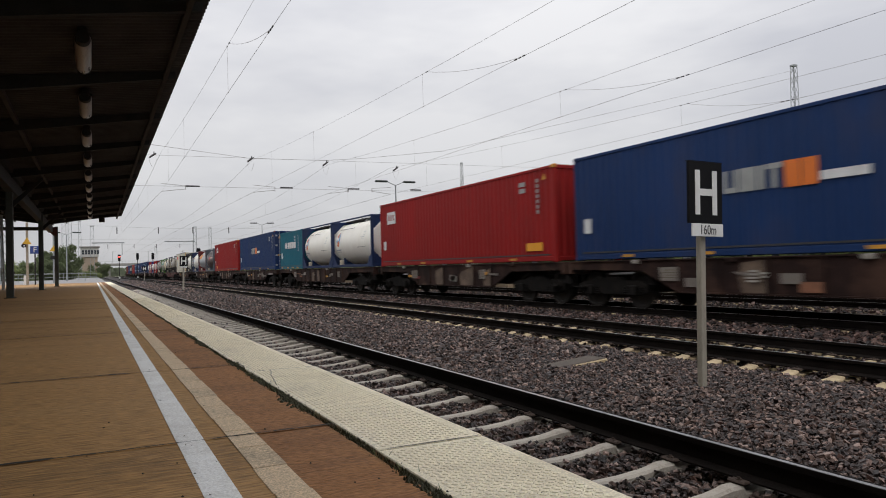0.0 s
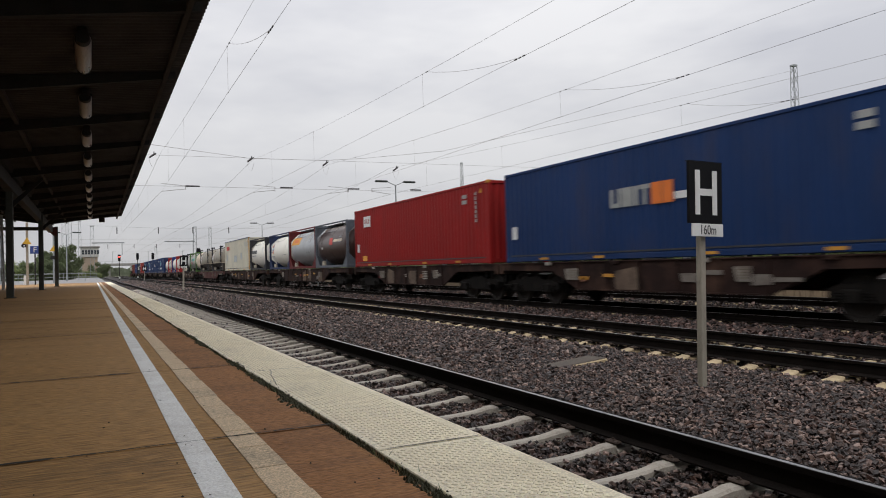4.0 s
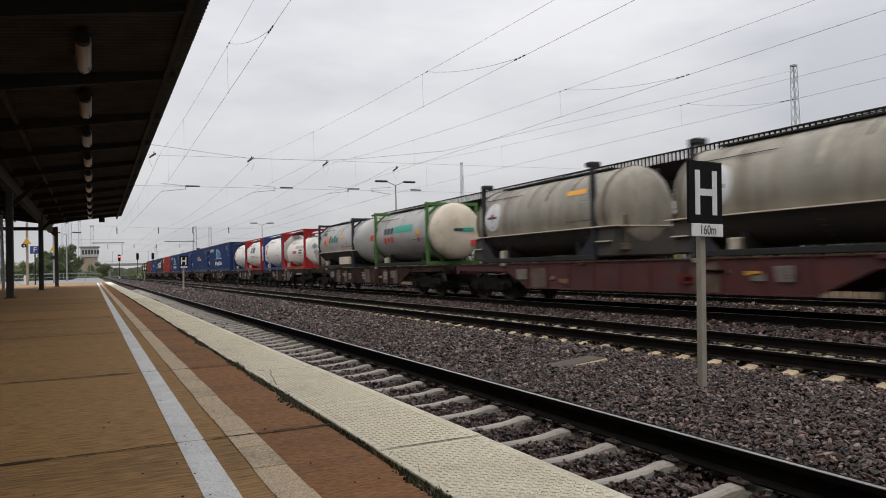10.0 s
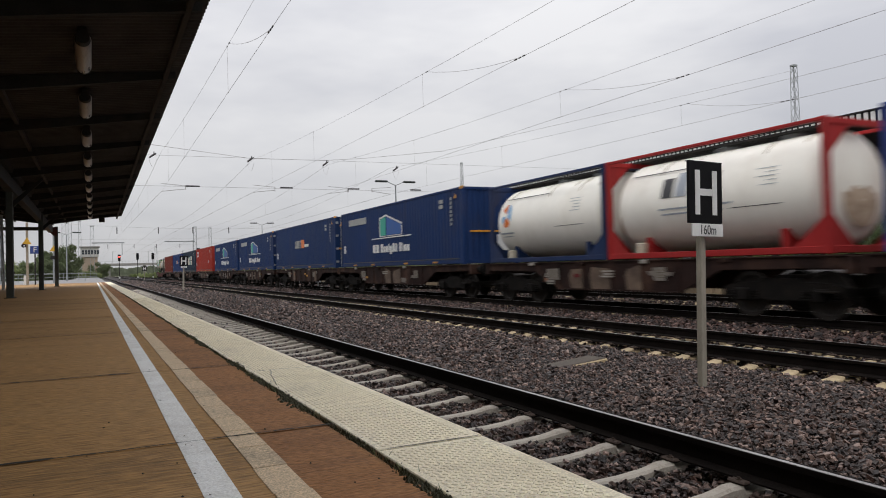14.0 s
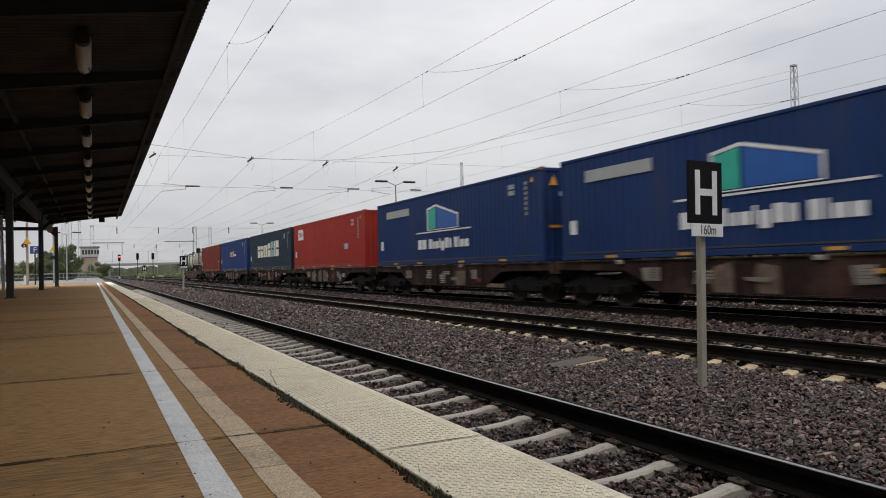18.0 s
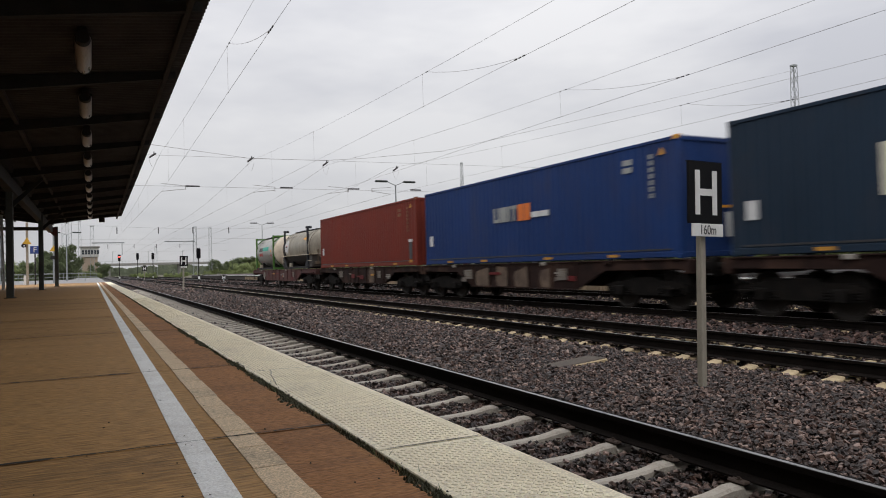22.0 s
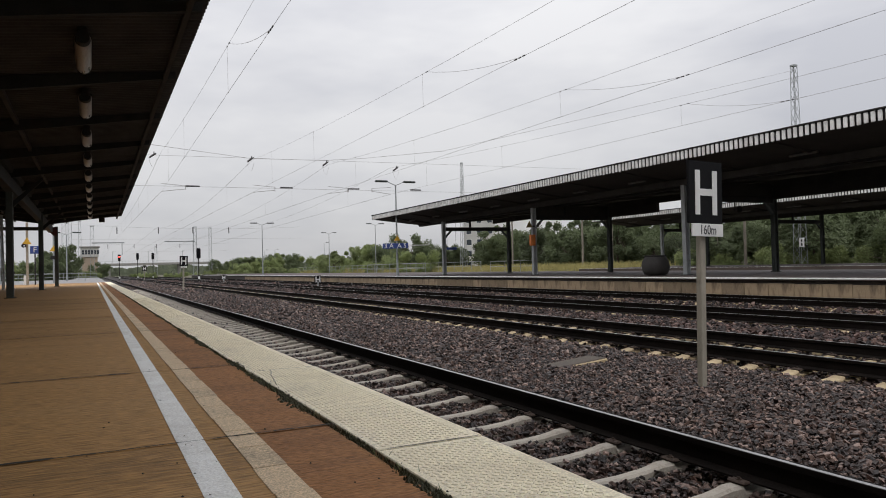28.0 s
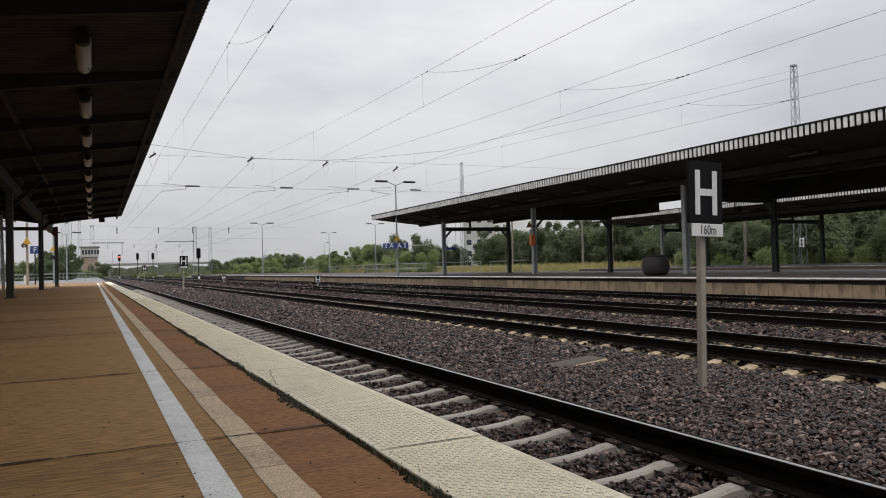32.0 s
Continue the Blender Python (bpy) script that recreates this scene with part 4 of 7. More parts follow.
def wheel_mesh():
    return Mesh().lathe_y([(-0.02, 0.06), (-0.02, 0.12), (0.03, 0.16), (0.035, 0.38), (0.0, 0.4), (0.0, 0.455), (0.1, 0.46), (0.105, 0.485), (0.135, 0.485), (0.135, 0.40), (0.09, 0.37), (0.085, 0.16), (0.12, 0.11), (0.12, 0.06)], 0, 0, 28)


def turned(m):
    """Swings a mesh built round y so that its axis lies along x."""
    m.v = [(y, -x, z) for x, y, z in m.v]
    return m


def mirrored(m):
    m.v = [(-x, y, z) for x, y, z in m.v]
    return m


WHEEL_A = turned(wheel_mesh()).data("wheel", M_WHEEL, True)
WHEEL_B = mirrored(turned(wheel_mesh())).data("wheel", M_WHEEL, True)
AXLE = Mesh().tube((-0.95, 0, 0), (0.95, 0, 0), 0.08, 12).data("axle", M_WHEEL, True)


def side_frame(sign):
    m = Mesh()
    x0, x1 = (0.93, 1.05) if sign > 0 else (-1.05, -0.93)
    m.prism_x([(-1.42, 0.42), (-1.42, 0.62), (-1.1, 0.70), (-0.55, 0.72), (-0.4, 0.80), (0.4, 0.80), (0.55, 0.72), (1.1, 0.70), (1.42, 0.62), (1.42, 0.42), (1.2, 0.42), (1.15, 0.52), (0.62, 0.52), (0.45, 0.36), (-0.45, 0.36), (-0.62, 0.52), (-1.15, 0.52), (-1.2, 0.42)], x0, x1)
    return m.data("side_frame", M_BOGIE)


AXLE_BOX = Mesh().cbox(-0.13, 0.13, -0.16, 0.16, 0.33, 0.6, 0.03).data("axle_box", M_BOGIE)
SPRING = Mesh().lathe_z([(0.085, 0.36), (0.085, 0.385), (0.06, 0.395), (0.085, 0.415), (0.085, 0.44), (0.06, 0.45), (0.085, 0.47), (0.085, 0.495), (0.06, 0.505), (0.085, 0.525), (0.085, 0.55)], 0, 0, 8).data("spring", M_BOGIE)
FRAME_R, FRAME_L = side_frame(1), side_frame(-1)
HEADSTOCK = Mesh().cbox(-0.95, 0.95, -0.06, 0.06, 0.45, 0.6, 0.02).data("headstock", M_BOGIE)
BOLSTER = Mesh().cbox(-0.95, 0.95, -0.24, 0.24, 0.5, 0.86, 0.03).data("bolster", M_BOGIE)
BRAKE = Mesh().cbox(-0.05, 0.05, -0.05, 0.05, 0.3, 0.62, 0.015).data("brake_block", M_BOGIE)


def bogie(parent, y):
    b = part("bogie", BOLSTER, None, parent, "sooty two-axle bogie")
    b.location = (0, y, 0)
    for me in (FRAME_R, FRAME_L):
        part("side_frame", me, None, b)
    for d in (-1.36, 1.36):
        part("headstock", HEADSTOCK, None, b).location = (0, d, 0)
    for sx in (-1, 1):
        for d in (-0.9, 0.9):
            part("axle_box", AXLE_BOX, None, b).location = (1.02 * sx, d, 0)
            for e in (-0.3, 0.3):
                if sx < 0:
                    part("spring", SPRING, None, b).location = (1.02 * sx, d + e, 0)
            part("brake_block", BRAKE, None, b).location = (GAUGE * sx, d * 1.58, 0)
    for d in (-0.9, 0.9):
        for nm, me, x in (("axle", AXLE, 0), ("wheel", WHEEL_A, GAUGE - 0.06), ("wheel", WHEEL_B, -GAUGE + 0.06)):
            w = part(nm, me, None, b)
            w.location = (x, d, 0.46)
    return b


BUFFER = {sg: Mesh().tube((0, 0, 0), (0, sg * 0.34, 0), 0.11, 12).tube((0, sg * 0.3, 0), (0, sg * 0.5, 0), 0.085, 12).tube((0, sg * 0.5, 0), (0, sg * 0.56, 0), 0.23, 16, 0.215).data("buffer", M_BOGIE, True) for sg in (-1, 1)}
HOOK = {sg: Mesh().tube((0, 0, 1.04), (0, sg * 0.32, 1.04), 0.05, 8).tube((0, sg * 0.3, 1.04), (0, sg * 0.42, 0.72), 0.03, 8).data("draw_hook", M_BOGIE, True) for sg in (-1, 1)}


def wagon(s0, s1, colour, seed, buf0=True, buf1=True):
    """A container flat from s0 to s1 along the train, with fish-belly sills."""
    g = random.Random(seed)
    L = s1 - s0
    h = L / 2
    material = M_WAGON_RED if colour == "red" else M_WAGON
    w = thing("container_wagon", "oxide-red container flat wagon with fish-belly sills" if colour == "red" else "dirty brown container flat wagon with fish-belly sills", "freight wagon", "wagons of the freight train")
    e0, e1 = -h + (0.6 if buf0 else 0.16), h - (0.6 if buf1 else 0.16)
    over = 2.65 if L > 18 else 2.15
    b0, b1 = e0 + over - 0.55, e1 - over + 0.55
    for sx in (-1, 1):
        x0, x1 = sorted((sx * 1.2, sx * 1.12))
        m = Mesh()
        prof = [(e0, DECK - 0.02), (e0, DECK - 0.24), (b0 + 1.35, DECK - 0.27), (b0 + 2.55, DECK - 0.78), (b1 - 2.55, DECK - 0.78), (b1 - 1.35, DECK - 0.27), (e1, DECK - 0.24), (e1, DECK - 0.02)]
        m.prism_x(prof, x0, x1)
        f0, f1 = sorted((sx * 1.24, sx * 1.06))
        sill = part("side_sill", m, material, w, "fish-belly side sill")
        part("flange", Mesh().prism_x([(b0 + 2.55, DECK - 0.80), (b0 + 2.55, DECK - 0.77), (b1 - 2.55, DECK - 0.77), (b1 - 2.55, DECK - 0.80)], f0, f1).prism_x([(e0, DECK - 0.03), (e0, DECK), (e1, DECK), (e1, DECK - 0.03)], f0, f1), material, sill)
        nr = int((b1 - b0 - 5) / 1.1)
        for k in range(nr + 1):
            y = b0 + 2.6 + (b1 - b0 - 5.2) * k / max(1, nr)
            xa, xb = sorted((sx * 1.195, sx * 1.235))
            if sx < 0:
                part("web_rib", Mesh().box(xa, xb, y - 0.03, y + 0.03, DECK - 0.77, DECK - 0.03), material, sill)
    deck = Mesh()
    y = e0 + 0.4
    while y < e1:
        deck.cbox(-1.12, 1.12, y - 0.08, y + 0.08, DECK - 0.22, DECK - 0.03, 0.01)
        y += 1.5
    deck.cbox(-0.3, 0.3, e0, e1, DECK - 0.3, DECK - 0.04, 0.01)
    part("cross_members", deck, material, w)
    for y, sg, bf in ((e0, -1, buf0), (e1, 1, buf1)):
        part("end_beam", Mesh().cbox(-1.22, 1.22, y - 0.1, y + 0.1, DECK - 0.36, DECK - 0.02, 0.015), material, w)
        if bf:
            for bx in (-0.875, 0.875):
                part("buffer", BUFFER[sg], None, w, "round buffer").location = (bx, y + sg * 0.04, 1.06)
            part("draw_hook", HOOK[sg], None, w).location = (0, y + sg * 0.04, 0)
        step = part("step", Mesh().tube((-1.24, y - sg * 0.3, DECK - 0.2), (-1.24, y - sg * 0.3, 0.55), 0.015, 6).tube((-1.24, y - sg * 0.65, DECK - 0.2), (-1.24, y - sg * 0.65, 0.55), 0.015, 6).box(-1.27, -1.1, *sorted((y - sg * 0.28, y - sg * 0.67)), 0.53, 0.56), M_BOGIE, w, "shunter's step")
    bogie(w, b0)
    bogie(w, b1)
    # data plates and dirt-coloured panels along the sill
    x = -1.242
    for k in range(int(L / 2.2)):
        y = g.uniform(b0 + 1.9, b1 - 1.9)
        ww, hh = g.choice(((0.55, 0.22), (0.35, 0.3), (0.7, 0.16), (0.25, 0.2), (0.5, 0.42)))
        material2 = g.choice((M_PLATE, M_BLOTCH, M_OCHRE, M_PLATE, F_MAROON, M_BLOTCH, M_RUSTY))
        if material2 == M_OCHRE:
            ww, hh = 0.4, 0.18
        z = DECK - 0.2 - hh / 2 - g.uniform(0, 0.22)
        if material2 == M_PLATE or material2 == L_WHITE:
            m = Mesh()
            for r in range(max(2, int(hh / 0.07))):
                zz = z + hh / 2 - 0.07 * r
                m.box(x - 0.003, x + 0.002, y - ww / 2, y + ww / 2 * g.uniform(0.4, 1), zz - 0.022, zz + 0.022)
            part("data_panel", m, material2, w, "pale lettering bars")
        else:
            tilt = g.uniform(-0.12, 0.12) if material2 in (M_BLOTCH, M_RUSTY) else 0
            part("marking", Mesh().prism_x([(y - ww / 2, z - hh * 0.25), (y + ww / 2, z - hh * 0.25 + tilt * 0.4), (y + ww / 2 + tilt, z + hh * 0.25), (y - ww / 2 - tilt * 0.6, z + hh * 0.25)], x - 0.003, x + 0.002), material2, w)
    # bays of the sill where the paint has weathered to tan
    bays = max(1, nr)
    for k in range(bays):
        if g.random() < (0.42 if colour != "red" else 0.15):
            y0 = b0 + 2.66 + (b1 - b0 - 5.2) * k / bays
            y1 = y0 + (b1 - b0 - 5.2) / bays * g.uniform(0.45, 0.9)
            part("weathered_bay", Mesh().prism_x([(y0, DECK - 0.76), (y1 - 0.08, DECK - 0.76), (y1, DECK - 0.4), (y1 - 0.1, DECK - g.uniform(0.05, 0.3)), (y0 + 0.04, DECK - g.uniform(0.05, 0.25))], -1.203, -1.199), M_SCALE, w, "tan weathered sill paint")
    for y, wd in ((b1 - 2.35, 0.85), (b0 + 3.2, 0.6)):
        tare = part("tare_panel", Mesh().prism_x([(y - wd * 0.36, DECK - 0.52), (y + wd * 0.36 - 0.05, DECK - 0.52), (y + wd * 0.36 + 0.02, DECK - 0.2), (y - wd * 0.36, DECK - 0.19)], x - 0.004, x + 0.002), M_TARE, w, "chalky pale data panel")
        for r in range(4):
            part("text_bar", Mesh().box(x - 0.007, x - 0.003, y - wd * 0.3, y + wd * g.uniform(0.0, 0.3), DECK - 0.27 - 0.06 * r, DECK - 0.255 - 0.06 * r), M_GRIME, tare)
    for k in range(4):
        y = b0 + 1.2 + (b1 - b0 - 2.4) * k / 3
        part("container_spigot", Mesh().cbox(-1.27, -1.12, y - 0.12, y + 0.12, DECK - 0.1, DECK + 0.0, 0.01), M_PLATE if k % 2 else material, w)
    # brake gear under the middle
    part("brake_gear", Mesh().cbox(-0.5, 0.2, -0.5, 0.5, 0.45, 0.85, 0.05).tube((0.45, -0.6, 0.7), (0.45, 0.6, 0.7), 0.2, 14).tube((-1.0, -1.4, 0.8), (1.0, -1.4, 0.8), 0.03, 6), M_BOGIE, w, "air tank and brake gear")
    TRAIN.append((w, (s0 + s1) / 2, TX, RAIL))
    return w


for i, (s0, s1, colour, f0, f1) in enumerate((
        (1.6, 17.0, "brown", True, False), (17.0, 32.36, "brown", False, True), (32.36, 52.75, "brown", True, True),
        (52.8, 68.3, "brown", True, False), (68.3, 83.6, "brown", False, True), (83.6, 103.7, "brown", True, True),
        (103.7, 124.4, "brown", True, True), (124.4, 145.0, "red", True, True), (145.0, 165.0, "brown", True, True),
        (165.0, 178.85, "brown", True, False), (178.85, 192.8, "brown", False, True), (192.9, 208.9, "brown", True, False),
        (208.9, 224.35, "brown", False, True), (224.35, 239.25, "brown", True, False), (239.25, 254.6, "brown", False, True),
        (254.6, 270.1, "brown", True, False), (270.1, 285.5, "brown", False, True), (285.5, 300.8, "brown", True, False),
        (300.8, 316.1, "brown", False, True), (316.1, 336.1, "red", True, True))):
    wagon(s0, s1, colour, 11 + i, f0, f1)


# ---- the train: box containers ----
def corrugated(y0, y1, z0, z1, x, sx, pitch=0.278, depth=0.026):
    """A trapezoid-ribbed side sheet at x, facing sx."""
    m = Mesh()
    n = max(4, int(round((y1 - y0) / pitch)))
    p = (y1 - y0) / n
    prof = []
    for k in range(n):
        y = y0 + k * p
        prof += [(y, 0.0), (y + 0.26 * p, 0.0), (y + 0.5 * p, -depth), (y + 0.76 * p, -depth)]
    prof.append((y1, 0.0))
    for y, d in prof:
        m.v += [(x + sx * d, y, z0), (x + sx * d, y, z1), (x + sx * (d - 0.012), y, z0), (x + sx * (d - 0.012), y, z1)]
    for k in range(len(prof) - 1):
        a = 4 * k
        m.f += [(a, a + 4, a + 5, a + 1), (a + 2, a + 3, a + 7, a + 6)]
    return m


def container(s0, s1, height, material, label, door="plain", width=2.44):
    """A steel box container; its near end (towards -y) may be the door end."""
    L = s1 - s0 - 0.04
    h, w = L / 2, width / 2
    c = thing("shipping_container", label, "container", "containers on the train")
    for y in (-h, h):
        for x in (-w, w):
            part("corner_post", Mesh().cbox(min(x, x - math.copysign(0.12, x)), max(x, x - math.copysign(0.12, x)), min(y, y - math.copysign(0.12, y)), max(y, y - math.copysign(0.12, y)), 0.1, height - 0.1, 0.015), material, c)
            x0, x1 = sorted((x + math.copysign(0.006, x), x - math.copysign(0.165, x)))
            y0, y1 = sorted((y + math.copysign(0.006, y), y - math.copysign(0.178, y)))
            for z in (0, height - 0.12):
                part("corner_casting", Mesh().cbox(x0, x1, y0, y1, z, z + 0.12, 0.012), material, c)
    for x in (-w, w):
        x0, x1 = sorted((x, x - math.copysign(0.06, x)))
        part("bottom_rail", Mesh().cbox(x0, x1, -h + 0.12, h - 0.12, 0.03, 0.17, 0.01), material, c)
        part("top_rail", Mesh().cbox(x0, x1, -h + 0.12, h - 0.12, height - 0.09, height - 0.01, 0.01), material, c)
        part("side_wall", corrugated(-h + 0.12, h - 0.12, 0.165, height - 0.085, x - math.copysign(0.012, x), math.copysign(1, x)), material, c, "ribbed steel side wall")
    roof_m = Mesh()
    n = int(L / 0.6)
    for k in range(n):
        y = -h + 0.1 + (L - 0.2) * k / n
        roof_m.box(-w + 0.03, w - 0.03, y, y + 0.3, height - 0.06, height - 0.02).box(-w + 0.03, w - 0.03, y + 0.3, y + (L - 0.2) / n, height - 0.06, height - 0.035)
    part("roof_panel", roof_m, material, c)
    part("floor", Mesh().box(-w + 0.06, w - 0.06, -h + 0.1, h - 0.1, 0.05, 0.12), M_BOGIE, c)
    for y, sg, kind in ((-h, -1, door), (h, 1, "plain")):
        y0, y1 = sorted((y + sg * -0.03, y + sg * -0.06))
        part("end_sill", Mesh().cbox(-w + 0.12, w - 0.12, *sorted((y, y - sg * 0.1)), 0.03, 0.16, 0.01), material, c)
        part("end_header", Mesh().cbox(-w + 0.12, w - 0.12, *sorted((y, y - sg * 0.1)), height - 0.12, height - 0.01, 0.01), material, c)
        if kind == "door":
            for dx in (-1, 1):
                a, b = sorted((dx * 0.015, dx * (w - 0.13)))
                d = part("door", Mesh().cbox(a, b, y0, y1, 0.16, height - 0.12, 0.012), material, c)
                for k in range(4):
                    z = 0.35 + (height - 0.7) * k / 3
                    part("hinge", Mesh().cbox(*sorted((dx * (w - 0.2), dx * (w - 0.05))), y - 0.012, y + 0.03, z - 0.06, z + 0.06, 0.008), M_GALV, d)
                for f in (0.25, 0.72):
                    x = dx * w * f
                    part("lock_rod", Mesh().tube((x, y - 0.02, 0.08), (x, y - 0.02, height - 0.05), 0.02, 8), M_GALV, d, "galvanised locking rod")
                panel = Mesh()
                for k in range(5):
                    z = 0.3 + (height - 0.5) * k / 5
                    panel.cbox(a + 0.08, b - 0.08, y0 - 0.006 if sg < 0 else y1 - 0.004, y0 + 0.01 if sg < 0 else y1 + 0.006, z, z + 0.28, 0.01)
                part("door_panel", panel, material, d)
        else:
            m = corrugated(-w + 0.12, w - 0.12, 0.15, height - 0.11, -sg * y + 0.02, -1, 0.25, 0.04)
            m.v = [(yy, -sg * xx, zz) for xx, yy, zz in m.v]
            part("end_wall", m, material, c, "ribbed steel end wall")
    TRAIN.append((c, (s0 + s1) / 2, TX, RAIL + DECK + 0.008))
    return c, h, w


def decal(c, w, y0, y1, z0, z1, material, name="marking", label=""):
    """A flat painted shape on the near side wall (y0 is the end towards the viewer's right)."""
    return part(name, Mesh().box(-w - 0.008, -w - 0.0025, min(y0, y1), max(y0, y1), z0, z1), material, c, label)


def codes(c, h, w, height, pale=L_PALE):
    """Owner-code columns and small plates near the ends, as plain bars."""
    for k in range(7):
        decal(c, w, -h + 0.85, -h + 0.97, height - 0.45 - 0.16 * k, height - 0.34 - 0.16 * k, pale, "code_bar")
    for k in range(2):
        decal(c, w, -h + 1.6, -h + 1.95, height - 0.5 - 0.2 * k, height - 0.36 - 0.2 * k, pale, "code_bar")
    decal(c, w, h - 0.42, h - 0.72, 0.75, 1.15, L_WHITE, "data_plate")
    if height > 2.7:
        part("corner_mark", Mesh().prism_x([(-h + 0.42, 2.5), (-h + 0.66, 2.5), (-h + 0.54, 2.68)], -w - 0.007, -w - 0.002), M_OCHRE, c, "ochre corner triangle")
        part("corner_casting", Mesh().cbox(-w - 0.008, -w + 0.1, -h - 0.006, -h + 0.17, 2.8, 2.915, 0.01), M_OCHRE if int(h * 100) % 2 else M_RUSTY, c, "worn corner casting")
    for y in (-h + 2.2, -h + 5.2, h - 5.0, h - 2.4):
        part("fork_pocket_mark", Mesh().box(-w - 0.012, -w, y, y + 0.42, 0.07, 0.14), M_OCHRE, c, "ochre pocket mark")
    part("bottom_stripe", Mesh().box(-w - 0.006, -w - 0.001, -h + 0.3, h - 0.3, 0.2, 0.24), L_BLACK, c)


def end_marks(c, h, w, height, style):
    y = -h - 0.012
    if style == "stripes":
        m = Mesh()
        for x in (-0.95, 0.35):
            m.prism_y([(x, height - 0.55), (x + 0.28, height - 0.55), (x + 0.14, height - 0.25)], y - 0.01, y)
        part("warning_triangle", m, L_YELLOW, c, "amber warning triangles")
        part("yellow_bar", Mesh().box(-1.0, 1.0, y - 0.012, y, 1.05, 1.13), L_YELLOW, c, "amber bar")
        lettering("length_mark", "45", 0.42, L_WHITE, c, pose(-0.35, y - 0.03, 1.5, 90, 0, 0))
        part("pale_bar", Mesh().box(-0.6, 0.7, y - 0.012, y, 2.02, 2.16), L_WHITE, c)
    else:
        part("end_plate", Mesh().box(0.25, 0.72, y - 0.01, y + 0.006, 0.5, 1.1), L_WHITE, c, "pale plate with code bars")
        part("yellow_bar", Mesh().box(-0.9, 0.9, y - 0.01, y + 0.006, 1.2, 1.26), L_YELLOW, c)


def logo_45(c, w, at):
    """Pale word-shaped blocks, two orange blocks and a thin pale bar."""
    y = at
    for k, wd in enumerate((0.4, 0.42, 0.16, 0.38)):
        m = Mesh()
        x0, x1, y0, y1 = -w - 0.008, -w - 0.0025, y - wd, y
        if k == 0:
            m.prism_x([(y1, 1.84), (y1, 1.36), (y0, 1.36), (y0, 1.84), (y0 + 0.12, 1.84), (y0 + 0.12, 1.47), (y1 - 0.12, 1.47), (y1 - 0.12, 1.84)], x0, x1)
        elif k == 3:
            m.prism_x([(y1, 1.86), (y1, 1.75), (y1 - 0.13, 1.75), (y1 - 0.13, 1.36), (y0 + 0.13, 1.36), (y0 + 0.13, 1.75), (y0, 1.75), (y0, 1.86)], x0, x1)
        else:
            m.box(x0, x1, y0, y1, 1.36, 1.85)
        part("word_block", m, L_PALE, c)
        y -= wd + 0.045
    decal(c, w, y, y - 0.35, 1.34, 1.87, L_ORANGE, "word_block", "orange block")
    decal(c, w, y - 0.38, y - 0.73, 1.34, 1.87, L_ORANGE, "word_block", "orange block")
    decal(c, w, y - 0.78, y - 1.75, 1.4, 1.57, L_WHITE, "word_bar")


def logo_house(c, w, at):
    """White house outline with a green and a blue pane, over a row of pale word blocks."""
    x = -w - 0.006
    y0, y1, ym = at, at - 2.77, at - 0.84
    out = [(y0, 1.4), (y1, 1.4), (y1, 1.94), (ym, 2.42), (y0, 2.3)]
    inner = [(y0 - 0.08, 1.43), (y1 + 0.08, 1.43), (y1 + 0.08, 1.88), (ym, 2.34), (y0 - 0.08, 2.23)]
    m = Mesh()
    for k in range(5):
        a, b, c2, d = out[k], out[(k + 1) % 5], inner[(k + 1) % 5], inner[k]
        m.prism_x([a, b, c2, d], x - 0.003, x + 0.003)
    part("house_outline", m, L_WHITE, c, "white house-shaped outline")
    decal(c, w, at + 1.08, at - 3.74, 1.31, 1.36, L_WHITE, "word_bar", "white underline")
    part("green_pane", Mesh().prism_x([(y0 - 0.1, 1.45), (ym + 0.03, 1.45), (ym + 0.03, 2.32), (y0 - 0.1, 2.2)], x - 0.002, x + 0.002), L_GREEN, c)
    part("blue_pane", Mesh().prism_x([(ym - 0.05, 1.45), (y1 + 0.1, 1.45), (y1 + 0.1, 1.86), (ym - 0.05, 2.3)], x - 0.002, x + 0.002), L_AZURE, c)
    y = at + 0.93
    for k, (wd, hi, lo) in enumerate(((0.34, 0.5, 0), (0.34, 0.5, 0), (0, 0, 0), (0.26, 0.5, 0), (0.17, 0.36, 0), (0.26, 0.36, 0), (0.08, 0.5, 0), (0.24, 0.36, -0.12), (0.26, 0.5, 0), (0.17, 0.46, 0), (0, 0, 0), (0.24, 0.5, 0), (0.08, 0.5, 0), (0.26, 0.36, 0), (0.27, 0.36, 0))):
        if wd:
            decal(c, w, y, y - wd * 1.1, 0.66 + 0.78 * lo, 0.66 + 0.78 * hi, L_WHITE, "word_block")
        y -= (wd or 0.1) * 1.1 + 0.07
    decal(c, w, at + 4.45, at + 1.82, 2.16, 2.48, L_PALE, "pale_banner", "pale banner")


